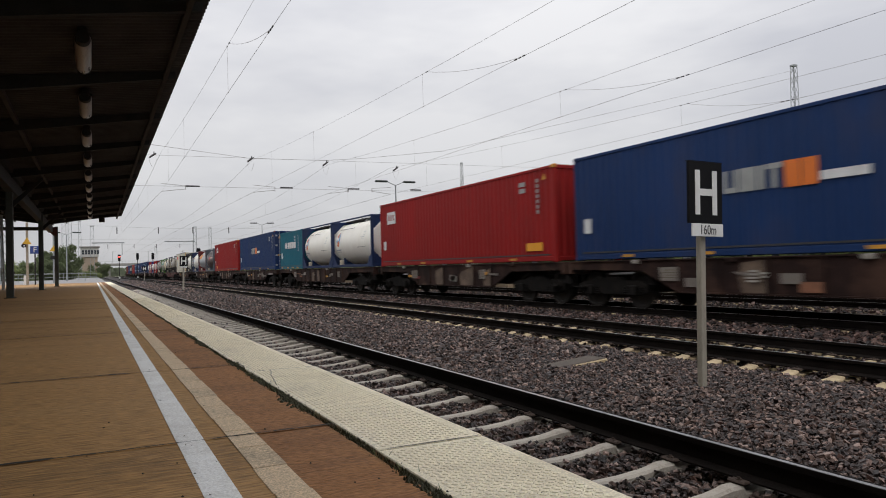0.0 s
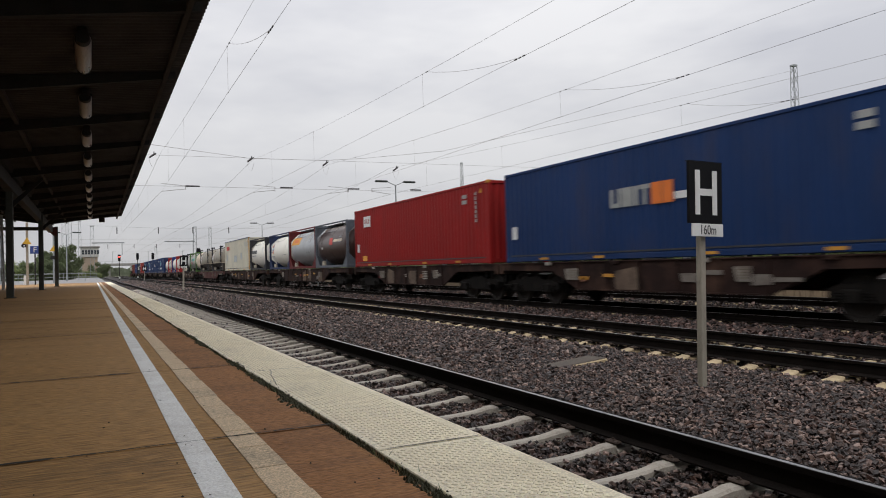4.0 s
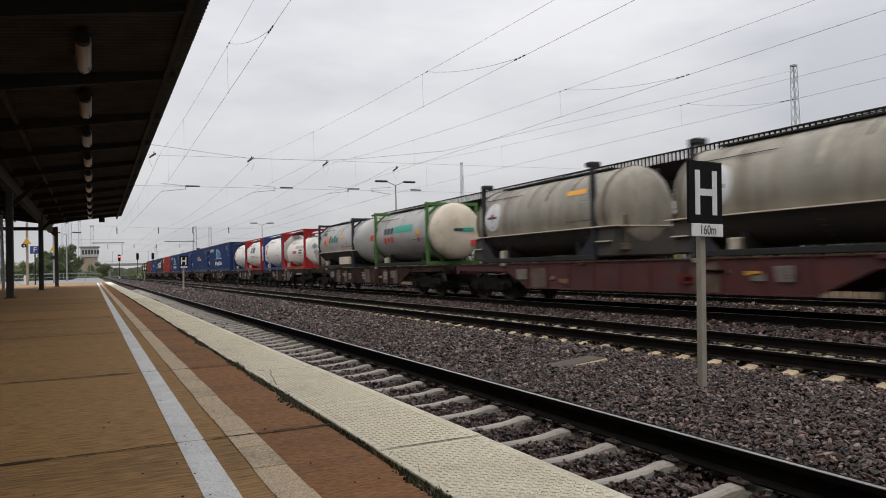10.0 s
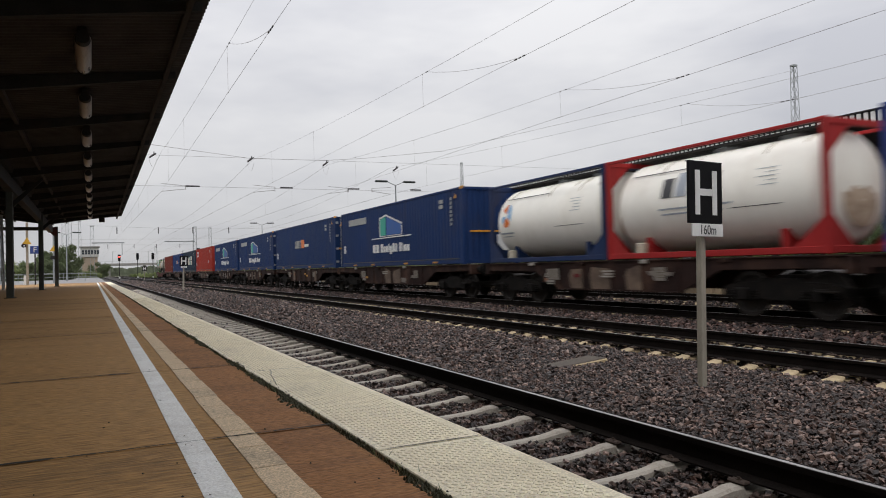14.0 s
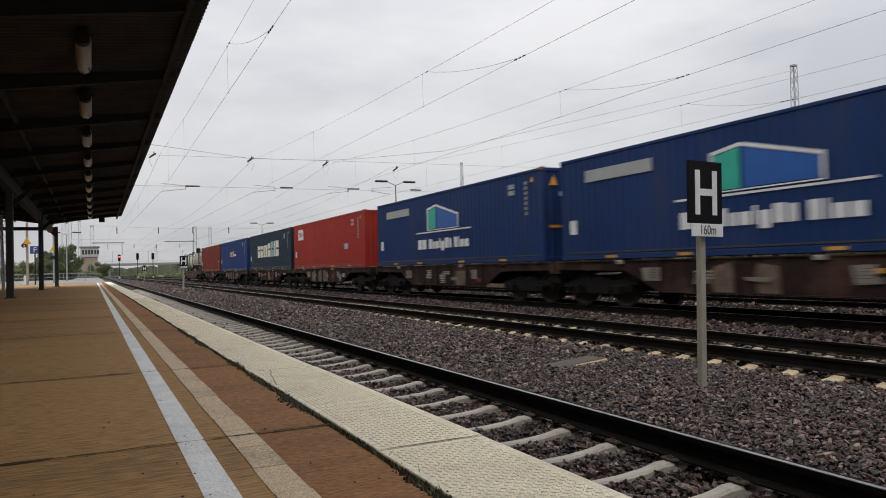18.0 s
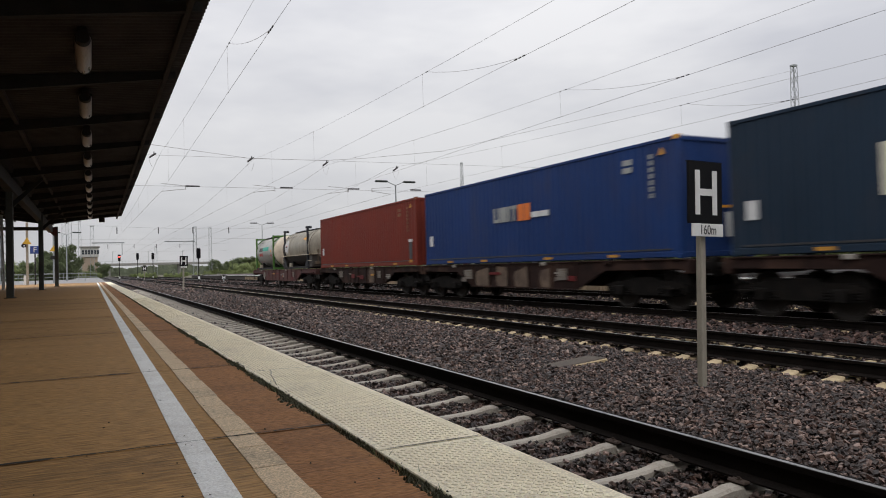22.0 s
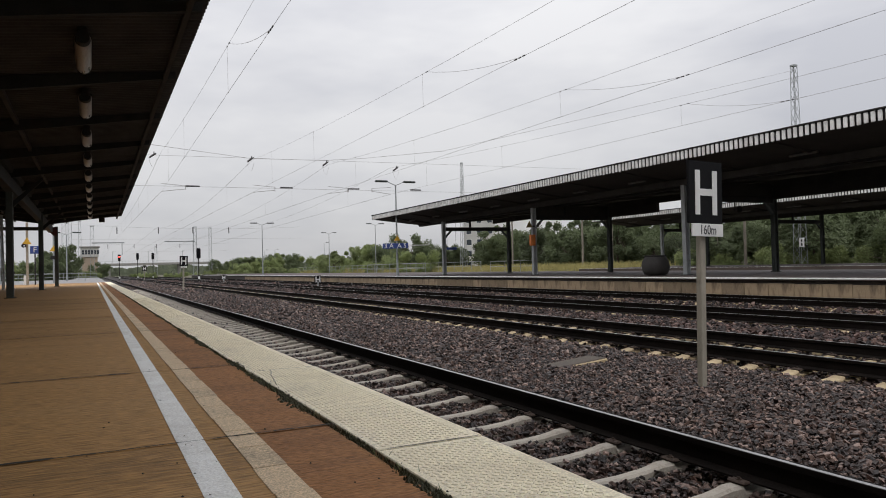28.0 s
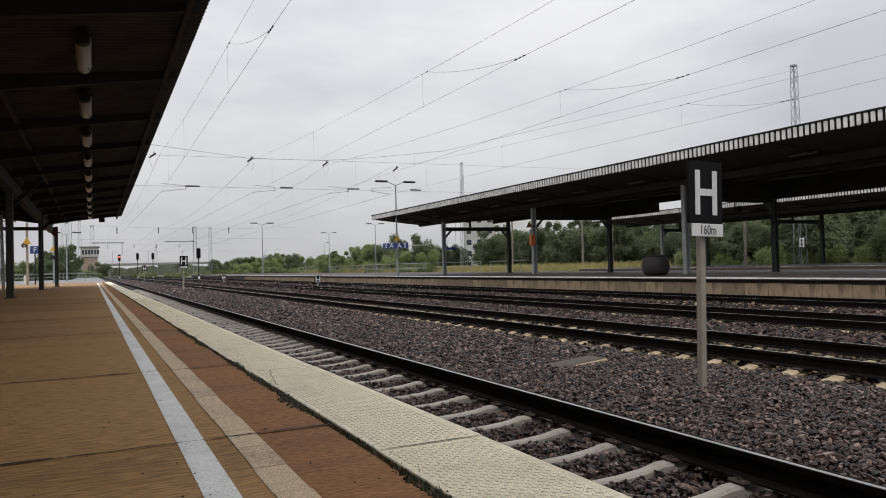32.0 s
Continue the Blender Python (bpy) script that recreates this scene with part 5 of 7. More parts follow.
def logo_big_word(c, w, at):
    """Seven large cream word-blocks, the fifth mint, cut by dark slots."""
    y, cut = at, P_SLATE
    for k, (wd, material) in enumerate(((0.95, L_CREAM), (0.95, L_CREAM), (1.35, L_CREAM), (0.95, L_CREAM), (0.9, L_MINT), (0.32, L_CREAM), (1.0, L_CREAM))):
        tall = 1.14 if k >= 4 else (0.92 if k < 3 else 1.04)
        b = decal(c, w, y, y - wd, 1.0, 1.0 + tall, material, "word_block", "large pale word block")
        slots = ((0.22, wd, 0.52, 0.64),) if k in (0, 1, 3, 4, 6) else (((0.52, 0.66, 0.0, 0.8),) if k == 2 else ())
        for a0, a1, z0, z1 in slots:
            part("word_slot", Mesh().box(-w - 0.011, -w - 0.007, y - a1, y - a0, 1.0 + z0, 1.0 + z1), cut, b)
        y -= wd + 0.16


def logo_square(c, w, at, s, z=2.2):
    """A pale square of three letter-like blocks."""
    decal(c, w, at, at - 1.15 * s, z - 0.32 * s, z + 0.32 * s, L_WHITE, "logo_plate", "pale square badge")
    for k in range(3):
        part("logo_cut", Mesh().box(-w - 0.012, -w - 0.007, at - (0.34 + 0.3 * k) * s, at - (0.2 + 0.3 * k) * s, z - 0.14 * s, z + 0.16 * s), P_BRIGHT, c)


BLUE45 = "blue forty-five-foot steel container on a flat wagon"
c, h, w = container(2.4, 16.53, 2.9, P_NAVY, BLUE45)
codes(c, h, w, 2.9), logo_45(c, w, 1.74)
c, h, w = container(17.45, 31.75, 2.9, P_RED, "red forty-five-foot steel container on a flat wagon")
codes(c, h, w, 2.9), logo_square(c, w, h - 0.9, 0.85), decal(c, w, -h + 1.6, -h + 0.7, 0.35, 0.6, L_YELLOW)
c, h, w = container(45.95, 51.99, 2.6, P_TEAL, "teal twenty-foot steel container between two tanks and a blue box")
codes(c, h, w, 2.6, L_GREY)
decal(c, w, h - 1.5, h - 2.1, 1.45, 1.75, L_WHITE, "word_block"), decal(c, w, h - 1.65, h - 1.95, 1.75, 1.85, L_WHITE, "word_block")
for k in range(4):
    decal(c, w, h - 2.3 - 0.55 * k, h - 2.78 - 0.55 * k, 1.42, 1.84, L_WHITE, "word_block")
c, h, w = container(53.65, 67.78, 2.9, P_NAVY, BLUE45, "door")
codes(c, h, w, 2.9), logo_45(c, w, 1.7), end_marks(c, h, w, 2.9, "stripes")
c, h, w = container(68.84, 82.91, 2.9, P_RED, "red forty-five-foot steel container with small pale badge")
codes(c, h, w, 2.9), logo_square(c, w, h - 1.4, 0.82, 2.25), decal(c, w, h - 1.8, h - 1.2, 0.3, 0.55, L_YELLOW)
c, h, w = container(110.98, 123.61, 2.9, P_CREAM, "grey-cream forty-foot container with dark blue top edge and red word")
codes(c, h, w, 2.9, L_GREY)
for k in range(4):
    decal(c, w, h - 1.15 - 0.4 * k, h - 1.5 - 0.4 * k, 2.04, 2.4, L_RED, "word_block", "red word block")
for y0, wd, z0 in ((h - 1.0, 0.72, 1.0), (h - 5.3, 1.45, 0.85), (h - 8.6, 0.75, 1.05)):
    decal(c, w, y0, y0 - wd, z0, z0 + 0.58, L_FADED, "grey_patch", "faded grey patch")
part("roof_edge", Mesh().box(-w - 0.01, -w + 0.05, -h, h, 2.86, 2.915), F_NAVY, c)
part("corner_strip", Mesh().box(-w - 0.008, -w + 0.03, -h - 0.004, -h + 0.16, 0.1, 2.85), M_OCHRE, c, "rusty ochre corner strip")
for s0, s1, house, where in ((193.95, 208.26, True, "coupled behind a white tank"), (209.4, 223.9, False, ""), (224.85, 238.83, True, ""), (239.75, 253.75, True, "")):
    deep = P_DEEP if house else P_NAVY
    c, h, w = container(s0, s1, 2.9, deep, "dark blue forty-five-foot container with a white house outline" if house else "blue forty-five-foot container with small pale and orange word", "plain" if where or s0 > 239 else "door")
    codes(c, h, w, 2.9)
    if house:
        logo_house(c, w, 1.36)
    else:
        logo_45(c, w, 1.6)
    end_marks(c, h, w, 2.9, "plate" if where else "stripes")
c, h, w = container(255.62, 269.64, 2.9, P_BRIGHT, "faded red forty-five-foot container with a pale badge and scuffs")
codes(c, h, w, 2.9), logo_square(c, w, h - 1.2, 1.05)
decal(c, w, -h + 3.2, -h + 2.6, 1.0, 1.3, L_GREY, "scuff", "pale scuff")
c, h, w = container(270.53, 284.78, 2.9, P_SLATE, "slate-blue forty-five-foot container with large cream word blocks")
codes(c, h, w, 2.9), logo_big_word(c, w, h - 3.3)
c, h, w = container(286.2, 300.38, 2.9, P_BLUE, "bright blue forty-five-foot container with pale and orange word")
codes(c, h, w, 2.9), logo_45(c, w, 1.52), end_marks(c, h, w, 2.9, "plate")
c, h, w = container(301.3, 315.42, 2.9, P_BROWN, "brown-red forty-five-foot steel container before two tanks")
codes(c, h, w, 2.9, M_RUSTY)
decal(c, w, -h + 0.78, -h + 0.44, 0.3, 1.02, L_BLACK, "dark_patch", "black patch"), decal(c, w, -h + 0.8, -h + 0.42, 1.03, 1.15, L_WHITE, "white_label"), decal(c, w, -h + 0.78, -h + 0.44, 0.14, 0.26, M_OCHRE, "ochre_patch")


# ---- the train: tank containers ----
def tank_patch(c, y0, y1, a0, a1, r, cz, material, name="tank_marking", label=""):
    """A thin curved patch on the shell; angles in degrees up from the near side."""
    m = Mesh().lathe_y([(y0, r), (y1, r)], 0, cz, 10, math.pi - radians(a1), math.pi - radians(a0))
    return part(name, m, material, c, label)


def tank_disc(c, y, deg, size, r, cz, material, name="tank_marking", label="", squash=1.0):
    """A round patch that follows the shell."""
    m, n = Mesh(), 24
    for f in (1.0, 0.55):
        for k in range(n):
            w_ = 2 * math.pi * k / n
            a = radians(deg) + f * size * squash / r * math.sin(w_)
            m.v.append((-r * math.cos(a), y + f * size * math.cos(w_), cz + r * math.sin(a)))
    m.v.append((-r * math.cos(radians(deg)), y, cz + r * math.sin(radians(deg))))
    for k in range(n):
        j = (k + 1) % n
        m.f += [(k, j, n + j, n + k), (n + k, n + j, 2 * n)]
    return part(name, m, material, c, label)


def tank(s0, s1, shell, frame, label, dome=None, kind="frame", radius=1.17, belly=None, logo="", stick=0.0):
    """A tank container: shell with dished ends in a frame of rails, posts and braces."""
    L = s1 - s0 - 0.03
    h, w, H = L / 2, 1.22, 2.6
    cz = 0.15 + radius if kind == "frame" else 0.22 + radius
    c = thing("tank_container", label, "tank container", "tank containers on the train")
    t = h - 0.16 + stick
    prof = [(-t, 0.02), (-t + 0.015, radius * 0.35), (-t + 0.07, radius * 0.65), (-t + 0.17, radius * 0.88), (-t + 0.3, radius * 0.98), (-t + 0.4, radius)]
    body = prof + [(-y, r) for y, r in reversed(prof)]
    part("shell", Mesh().lathe_y(body, 0, cz, 48), shell, c, "rounded tank shell", True)
    if dome:
        for sg in (-1, 1):
            part("end_cap", Mesh().lathe_y([(sg * (-y) + 0, r + 0.006) for y, r in prof], 0, cz, 40), dome, c, "pale dished end", True)
    # cladding below the ledge is darker than the shell above
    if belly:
        part("belly", Mesh().lathe_y([(-t + 0.38, radius + 0.012), (t - 0.38, radius + 0.012)], 0, cz, 24, radians(204), radians(336)), belly, c, "dark lower cladding", True)
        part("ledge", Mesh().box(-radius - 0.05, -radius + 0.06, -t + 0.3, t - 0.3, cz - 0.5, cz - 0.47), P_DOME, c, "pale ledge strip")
    for y in (-t * 0.62, 0.0, t * 0.62):
        part("cladding_band", Mesh().lathe_y([(y - 0.025, radius + 0.004), (y - 0.02, radius + 0.012), (y + 0.02, radius + 0.012), (y + 0.025, radius + 0.004)], 0, cz, 48), shell, c, smooth=True)
    # frame
    for y in (-h, h):
        sg = math.copysign(1, y)
        ends = Mesh()
        ya, yb = sorted((y, y - sg * 0.13))
        for x in (-w, w):
            xa, xb = sorted((x, x - math.copysign(0.13, x)))
            ends.cbox(xa, xb, ya, yb, 0.0, H, 0.015)
        ends.cbox(-w + 0.1, w - 0.1, ya + 0.01, yb - 0.01, 0.02, 0.16, 0.01)
        if kind != "swap":
            ends.cbox(-w + 0.1, w - 0.1, ya + 0.01, yb - 0.01, H - 0.14, H - 0.01, 0.01)
        part("end_frame", ends, frame, c, "end frame posts and bars")
        ym = (ya + yb) / 2
        for x in (-1, 1):
            if kind == "ends":
                part("end_brace", Mesh().beam((x * (w - 0.08), ym, 1.0), (x * 0.45, ym, 0.12), 0.09, 0.09), frame, c, "slim diagonal brace")
                part("end_brace", Mesh().beam((x * (w - 0.08), ym, H - 0.55), (x * (w - 0.6), ym, H - 0.1), 0.08, 0.08), frame, c)
                continue
            part("end_brace", Mesh().prism_y([(x * (w - 0.1), 0.15), (x * (w - 0.1), 0.82), (x * (w - 0.8), 0.15)], ym - 0.03, ym + 0.03), frame, c)
            if kind != "swap":
                part("end_brace", Mesh().prism_y([(x * (w - 0.1), H - 0.12), (x * (w - 0.1), H - 0.75), (x * (w - 0.75), H - 0.12)], ym - 0.03, ym + 0.03), frame, c)
            part("gusset", Mesh().prism_x([(y - sg * 0.1, 0.75), (y - sg * 0.8, 0.14), (y - sg * 0.1, 0.14)], x * (w - 0.03), x * (w - 0.06)), frame, c)
    for x in (-w, w):
        xa, xb = sorted((x, x - math.copysign(0.1, x)))
        part("bottom_rail", Mesh().cbox(xa, xb, -h + 0.1, h - 0.1, 0.02, 0.16, 0.01), frame if kind == "frame" else M_STEEL, c)
        if kind == "frame":
            part("top_rail", Mesh().cbox(xa, xb, -h + 0.1, h - 0.1, H - 0.08, H - 0.01, 0.01), frame, c)
    for y in (-h * 0.62, h * 0.62):
        part("saddle", Mesh().cbox(-0.9, 0.9, y - 0.1, y + 0.1, 0.05, 0.55, 0.02), frame if kind == "frame" else M_STEEL, c)
    # walkway and fittings on the top
    top = cz + radius
    walkway = Mesh()
    for k in range(4):
        x = -0.42 + 0.22 * k
        walkway.box(x, x + 0.18, -h + 0.14, h - 0.14, H - 0.035, H + 0.0)
    part("walkway", walkway, M_STEEL, c, "dark grating walkway")
    fit = Mesh().lathe_z([(0.28, top - 0.06), (0.28, top + 0.05), (0.2, top + 0.09), (0.02, top + 0.1)], 0, 0.2, 16)
    part("manlid", fit, M_GALV, c, "round manlid")
    part("valve_box", Mesh().cbox(-0.2, 0.2, -h * 0.5 - 0.2, -h * 0.5 + 0.2, top - 0.05, top + 0.1, 0.03), M_GALV, c)
    rail_m = Mesh()
    rail_m.tube((-w + 0.3, -h + 0.2, H - 0.05), (-0.95, h * 0.2, H - 0.12), 0.012, 6)
    part("handrail", rail_m, M_STEEL, c)
    if kind == "frame":
        lad = Mesh()
        for k in range(7):
            lad.tube((0.55, -h + 0.02, 0.3 + 0.33 * k), (0.95, -h + 0.02, 0.3 + 0.33 * k), 0.012, 6)
        part("ladder", lad, frame, c)
    # legends on the near side, as bars
    g = random.Random(int(s0))
    y = -t + 1.0
    for k in range(5):
        a = 24 - 4.4 * k
        tank_patch(c, y, y + g.uniform(0.2, 0.55), a, a + 1.0, radius + 0.014, cz, L_FADED if shell == P_WHITE else L_GREY, "word_bar")
    tank_patch(c, -t + 0.9, -t + 2.2, -13.5, -12.7, radius + 0.014, cz, L_BLACK, "hose_tube")
    tank_patch(c, t - 0.6, t - 3.0, 40, 41.5, radius + 0.03, cz, M_STEEL, "drip_strip")
    dirty = shell in (P_BEIGE, P_SILVER, P_GREYTANK)
    for k in range(16 if dirty else 9):
        y0, wd = g.uniform(-t + 0.3, t - 0.4), g.uniform(0.02, 0.09)
        tank_patch(c, y0, y0 + wd, g.uniform(15, 62) if dirty else g.uniform(35, 66), g.uniform(80, 88), radius + 0.006, cz, M_GRIME if dirty and k % 3 else M_GRIME_PALE, "grime_streak", "dried brown drip")
    part("valve_case", Mesh().cbox(-w + 0.14, -w + 0.32, h - 1.2, h - 0.92, 0.1, 0.42, 0.03), M_GRIME_PALE, c, "grimy valve case")
    if shell == P_WHITE:
        part("end_stain", Mesh().lathe_y([(-t - 0.006, 0.02), (-t + 0.006, radius * 0.3), (-t + 0.03, radius * 0.45)], 0, cz - 0.28, 24), M_STAIN, c, "brown rust stain on the dished end", True)
    if kind == "swap":
        for sg in (-1, 1):
            ye = sg * (t - 0.46)
            part("end_seam", Mesh().lathe_y([(ye - 0.05, radius + 0.004), (ye - 0.03, radius + 0.03), (ye + 0.03, radius + 0.03), (ye + 0.05, radius + 0.004)], 0, cz, 40), M_GRIME, c, "dark riveted end seam", True)
            part("post_box", Mesh().cbox(-w - 0.02, -w + 0.34, *sorted((sg * h, sg * (h - 0.3))), H - 0.02, H + 0.12, 0.03), F_DARK, c, "dark box on the frame post")
        for sg in (-1, 1):
            y0, y1 = sorted((sg * (t - 0.4), sg * (t - 0.02)))
            part("end_ledge", Mesh().box(-radius - 0.04, radius * 0.7, y0, y1, cz - 0.5, cz - 0.47), P_DOME, c, "pale walkway ledge round the end")
            part("end_skirt", Mesh().cbox(-radius + 0.06, radius - 0.1, *sorted((sg * (h - 0.1), sg * (t - 0.12))), 0.1, cz - 0.52, 0.04), P_UNDER, c, "dark skirt under the end")
            part("step", Mesh().box(-w - 0.01, -w + 0.2, *sorted((sg * (h + 0.1), sg * (h + 0.6))), 0.5, 0.53), P_DOME, c)
        part("pipe", Mesh().tube((-0.75, -t + 0.06, cz - 0.95), (-0.75, -t + 0.06, cz - 0.2), 0.05, 8).cbox(-0.95, -0.6, -t + 0.05, -t + 0.22, cz - 1.15, cz - 0.95, 0.03), M_GRIME, c, "outlet pipe and box")
    if logo == "eco":
        part("side_box", Mesh().cbox(-w - 0.03, -w + 0.1, -h + 0.5, -h + 2.2, 0.18, 0.58, 0.02), P_DOME, c, "pale side box")
        rungs = Mesh()
        for k in range(3):
            rungs.tube((0.35, -t + 0.12, cz + 0.35 + 0.3 * k), (0.95, -t + 0.25, cz + 0.35 + 0.3 * k), 0.016, 6)
        for xx in (0.35, 0.95):
            rungs.tube((xx, -t + 0.14, cz + 0.25), (xx, -t + 0.2, cz + 1.1), 0.018, 6)
        part("ladder", rungs, P_DOME, c, "pale ladder frame")
    R = radius + 0.014
    if logo == "ring":
        yc, ac = t - 0.85, 12
        for (f0, f1), material in (((30, 85), L_ORANGE), ((97, 160), L_SKY), ((164, 212), L_SKY), ((218, 305), L_ORANGE), ((312, 352), L_SKY)):
            m = Mesh()
            for f in (0.25, 1.0):
                for k in range(9):
                    w_ = radians(f0 + (f1 - f0) * k / 8)
                    a = radians(ac) + f * 0.4 / R * math.sin(w_)
                    m.v.append((-R * math.cos(a), yc + f * 0.28 * math.cos(w_), cz + R * math.sin(a)))
            m.f += [(k, k + 1, k + 10, k + 9) for k in range(8)]
            part("ring_mark", m, material, c, "orange sector of a round mark" if material == L_ORANGE else "sky-blue sector of a round mark")
        tank_patch(c, yc + 0.4, yc - 0.4, -18, -15.5, R, cz, L_GREY, "word_bar"), tank_patch(c, yc + 0.3, yc - 0.3, -23, -21.5, R, cz, L_FADED, "word_bar")
    elif logo == "orange":
        tank_patch(c, t - 0.25, t - 2.3, 14, 40, R, cz, L_YELLOW, "tank_marking", "amber panel"), tank_patch(c, t - 0.8, t - 1.9, 21, 33, R + 0.004, cz, L_ORANGE, "word_block")
    elif logo == "darkword":
        tank_patch(c, 0.3, -0.3, 0, 20, R, cz, L_RED, "tank_marking", "red square"), tank_patch(c, -0.45, -2.0, 8, 15, R, cz, P_DOME, "word_bar"), tank_patch(c, t - 1.0, t - 1.3, -10, -4, R, cz, L_WHITE)
    elif logo == "word":
        for k in range(6):
            tank_patch(c, t - 0.35 - 0.36 * k, t - 0.65 - 0.36 * k, 2, 16, R, cz, L_BLACK, "word_block")
        tank_patch(c, t - 0.5, t - 2.3, -8, -5, R, cz, L_GREY, "word_bar")
    elif logo == "tank":
        for k in range(4):
            tank_patch(c, 1.2 - 0.45 * k, 0.84 - 0.45 * k, 6, 30 if k != 1 else 36, R, cz, L_BLACK if k != 1 else L_GREY, "word_block")
        tank_patch(c, 1.3, -0.9, -8, -6, R, cz, L_GREY, "word_bar"), tank_patch(c, 1.2, -0.6, -14, -12, R, cz, L_GREY, "word_bar")
    elif logo == "circle":
        tank_disc(c, t - 1.5, 9, 0.5, R, cz, L_WHITE, "round_badge", "pale round badge")
        tank_patch(c, t - 1.2, t - 1.8, 5, 9, R + 0.006, cz, L_BLACK, "word_bar"), tank_patch(c, t - 1.4, t - 1.6, 9, 13, R + 0.006, cz, L_RED, "word_bar")
        tank_patch(c, -t + 2.2, -t + 1.3, 24, 32, R, cz, L_YELLOW, "word_block")
    elif logo == "green":
        for k in range(3):
            tank_patch(c, t - 1.75 - 0.4 * k, t - 2.07 - 0.4 * k, 4, 18, R, cz, L_BLACK, "word_block")
        tank_patch(c, t - 3.0, t - 5.0, 5, 20, R, cz, L_GREEN, "word_block", "green bar")
        for k in range(3):
            tank_patch(c, t - 1.75 - 0.42 * k, t - 2.05 - 0.42 * k, -16 + 3 * (k % 2), -3, R, cz, L_RED, "tank_marking", "red mark")
        tank_patch(c, -t + 1.7, -t + 1.35, -3, 6, R, cz, L_YELLOW), tank_patch(c, -t + 1.65, -t + 1.4, -18, -10, R, cz, L_RED)
        part("end_bar", Mesh().box(-0.25, 0.15, -t - 0.02, -t + 0.03, cz - 0.02, cz + 0.1), L_BLACK, c), part("end_bar", Mesh().box(0.16, 0.66, -t - 0.02, -t + 0.06, cz - 0.02, cz + 0.12), L_GREEN, c)
        part("hazard_mark", Mesh().box(0.55, 0.8, -t - 0.0, -t + 0.14, cz - 0.6, cz - 0.38), L_RED, c)
    elif logo == "eco":
        tank_disc(c, t - 2.2, 8, 0.3, R, cz, L_ORANGE, "tank_marking", "orange round mark")
        tank_patch(c, t - 1.75, t - 1.95, -2, 12, R, cz, L_BLACK, "word_block")
        for k in range(4):
            tank_patch(c, t - 2.65 - 0.42 * k, t - 2.98 - 0.42 * k, 2, 15 if k % 2 else 22, R, cz, L_DKGREEN, "word_block", "dark green word block")
        tank_patch(c, t - 1.3, t - 1.8, 26, 34, R, cz, L_BLACK), tank_patch(c, -t + 2.9, -t + 2.5, 12, 22, R, cz, L_YELLOW, "tank_marking", "amber mark"), tank_patch(c, -t + 2.6, -t + 2.35, -14, -6, R, cz, L_ORANGE)
        part("end_disc", Mesh().tube((-0.28, -t - 0.02, cz + 0.1), (-0.28, -t + 0.04, cz + 0.1), 0.16, 16), L_RED, c, "red disc"), part("end_plate", Mesh().box(-0.25, 0.5, -t - 0.015, -t + 0.12, cz - 0.72, cz - 0.22), L_BLACK, c, "black plate"), part("end_mark", Mesh().box(0.1, 0.25, -t - 0.01, -t + 0.05, cz + 0.5, cz + 0.66), L_ORANGE, c)
    elif logo == "redword":
        tank_patch(c, 0.9, -0.1, -4, 6, R, cz, L_RED, "word_block"), tank_patch(c, -0.7, -1.5, 4, 10, R, cz, L_BLACK, "word_block"), tank_patch(c, -0.7, -1.5, -6, 0, R, cz, L_BLACK, "word_block"), tank_patch(c, 0.2, -2.0, 14, 26, R, cz, P_CREAM, "word_block")
        dots = Mesh()
        for a, b in ((-0.45, 0.35), (0.0, 0.55), (0.1, 0.0), (-0.35, -0.05)):
            dots.prism_y([(a - 0.2, cz + b), (a, cz + b - 0.2), (a + 0.2, cz + b), (a, cz + b + 0.2)], -t - 0.02, -t + 0.05)
        part("hazard_marks", dots, L_GREY, c)
    TRAIN.append((c, (s0 + s1) / 2, TX, RAIL + DECK + 0.008))
    return c


W_NAVY = "off-white tank container in a navy frame"
tank(32.97, 39.45, P_WHITE, F_NAVY, W_NAVY + " with blue and orange marks", logo="ring")
tank(39.5, 45.9, P_WHITE, F_NAVY, W_NAVY + " with blue and orange marks", logo="ring")
tank(84.24, 90.32, P_DARKTANK, F_GREY, "dark brown tank container in a grey-blue frame", logo="darkword")
tank(90.35, 96.8, P_GREYTANK, F_MAROON, "grey tank container with amber panel in a dark red frame", logo="orange")
tank(96.83, 102.95, P_WHITE, F_NAVY, W_NAVY + " with blue and orange marks", logo="ring")
tank(104.44, 110.6, P_WHITE, F_DARK, "white tank container with a black word in a charcoal frame", logo="word")
SWAP = "dirty beige swap tank with dark belly and round badge"
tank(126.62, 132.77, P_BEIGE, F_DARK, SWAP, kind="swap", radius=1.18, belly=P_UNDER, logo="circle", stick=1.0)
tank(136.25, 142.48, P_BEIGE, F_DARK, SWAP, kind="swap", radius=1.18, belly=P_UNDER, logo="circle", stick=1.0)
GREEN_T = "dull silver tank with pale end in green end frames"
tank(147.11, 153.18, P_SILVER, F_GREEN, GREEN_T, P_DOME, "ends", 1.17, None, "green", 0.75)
tank(156.42, 162.73, P_SILVER, F_DARK, "grey swap tank with dark belly and orange word", P_SILVER, "ends", 1.17, P_UNDER, "eco", 0.8)
tank(166.0, 172.03, P_WHITE, F_RED, "cream tank container in an open red frame", radius=0.98, logo="redword")
tank(172.1, 178.33, P_WHITE, F_BLUE, "white tank container in a bright blue frame", logo="ring")
tank(179.33, 185.74, P_WHITE, F_RED, "white tank container with a dark word in a red frame", logo="tank")
tank(185.8, 191.96, P_WHITE, F_NAVY, W_NAVY, logo="ring")
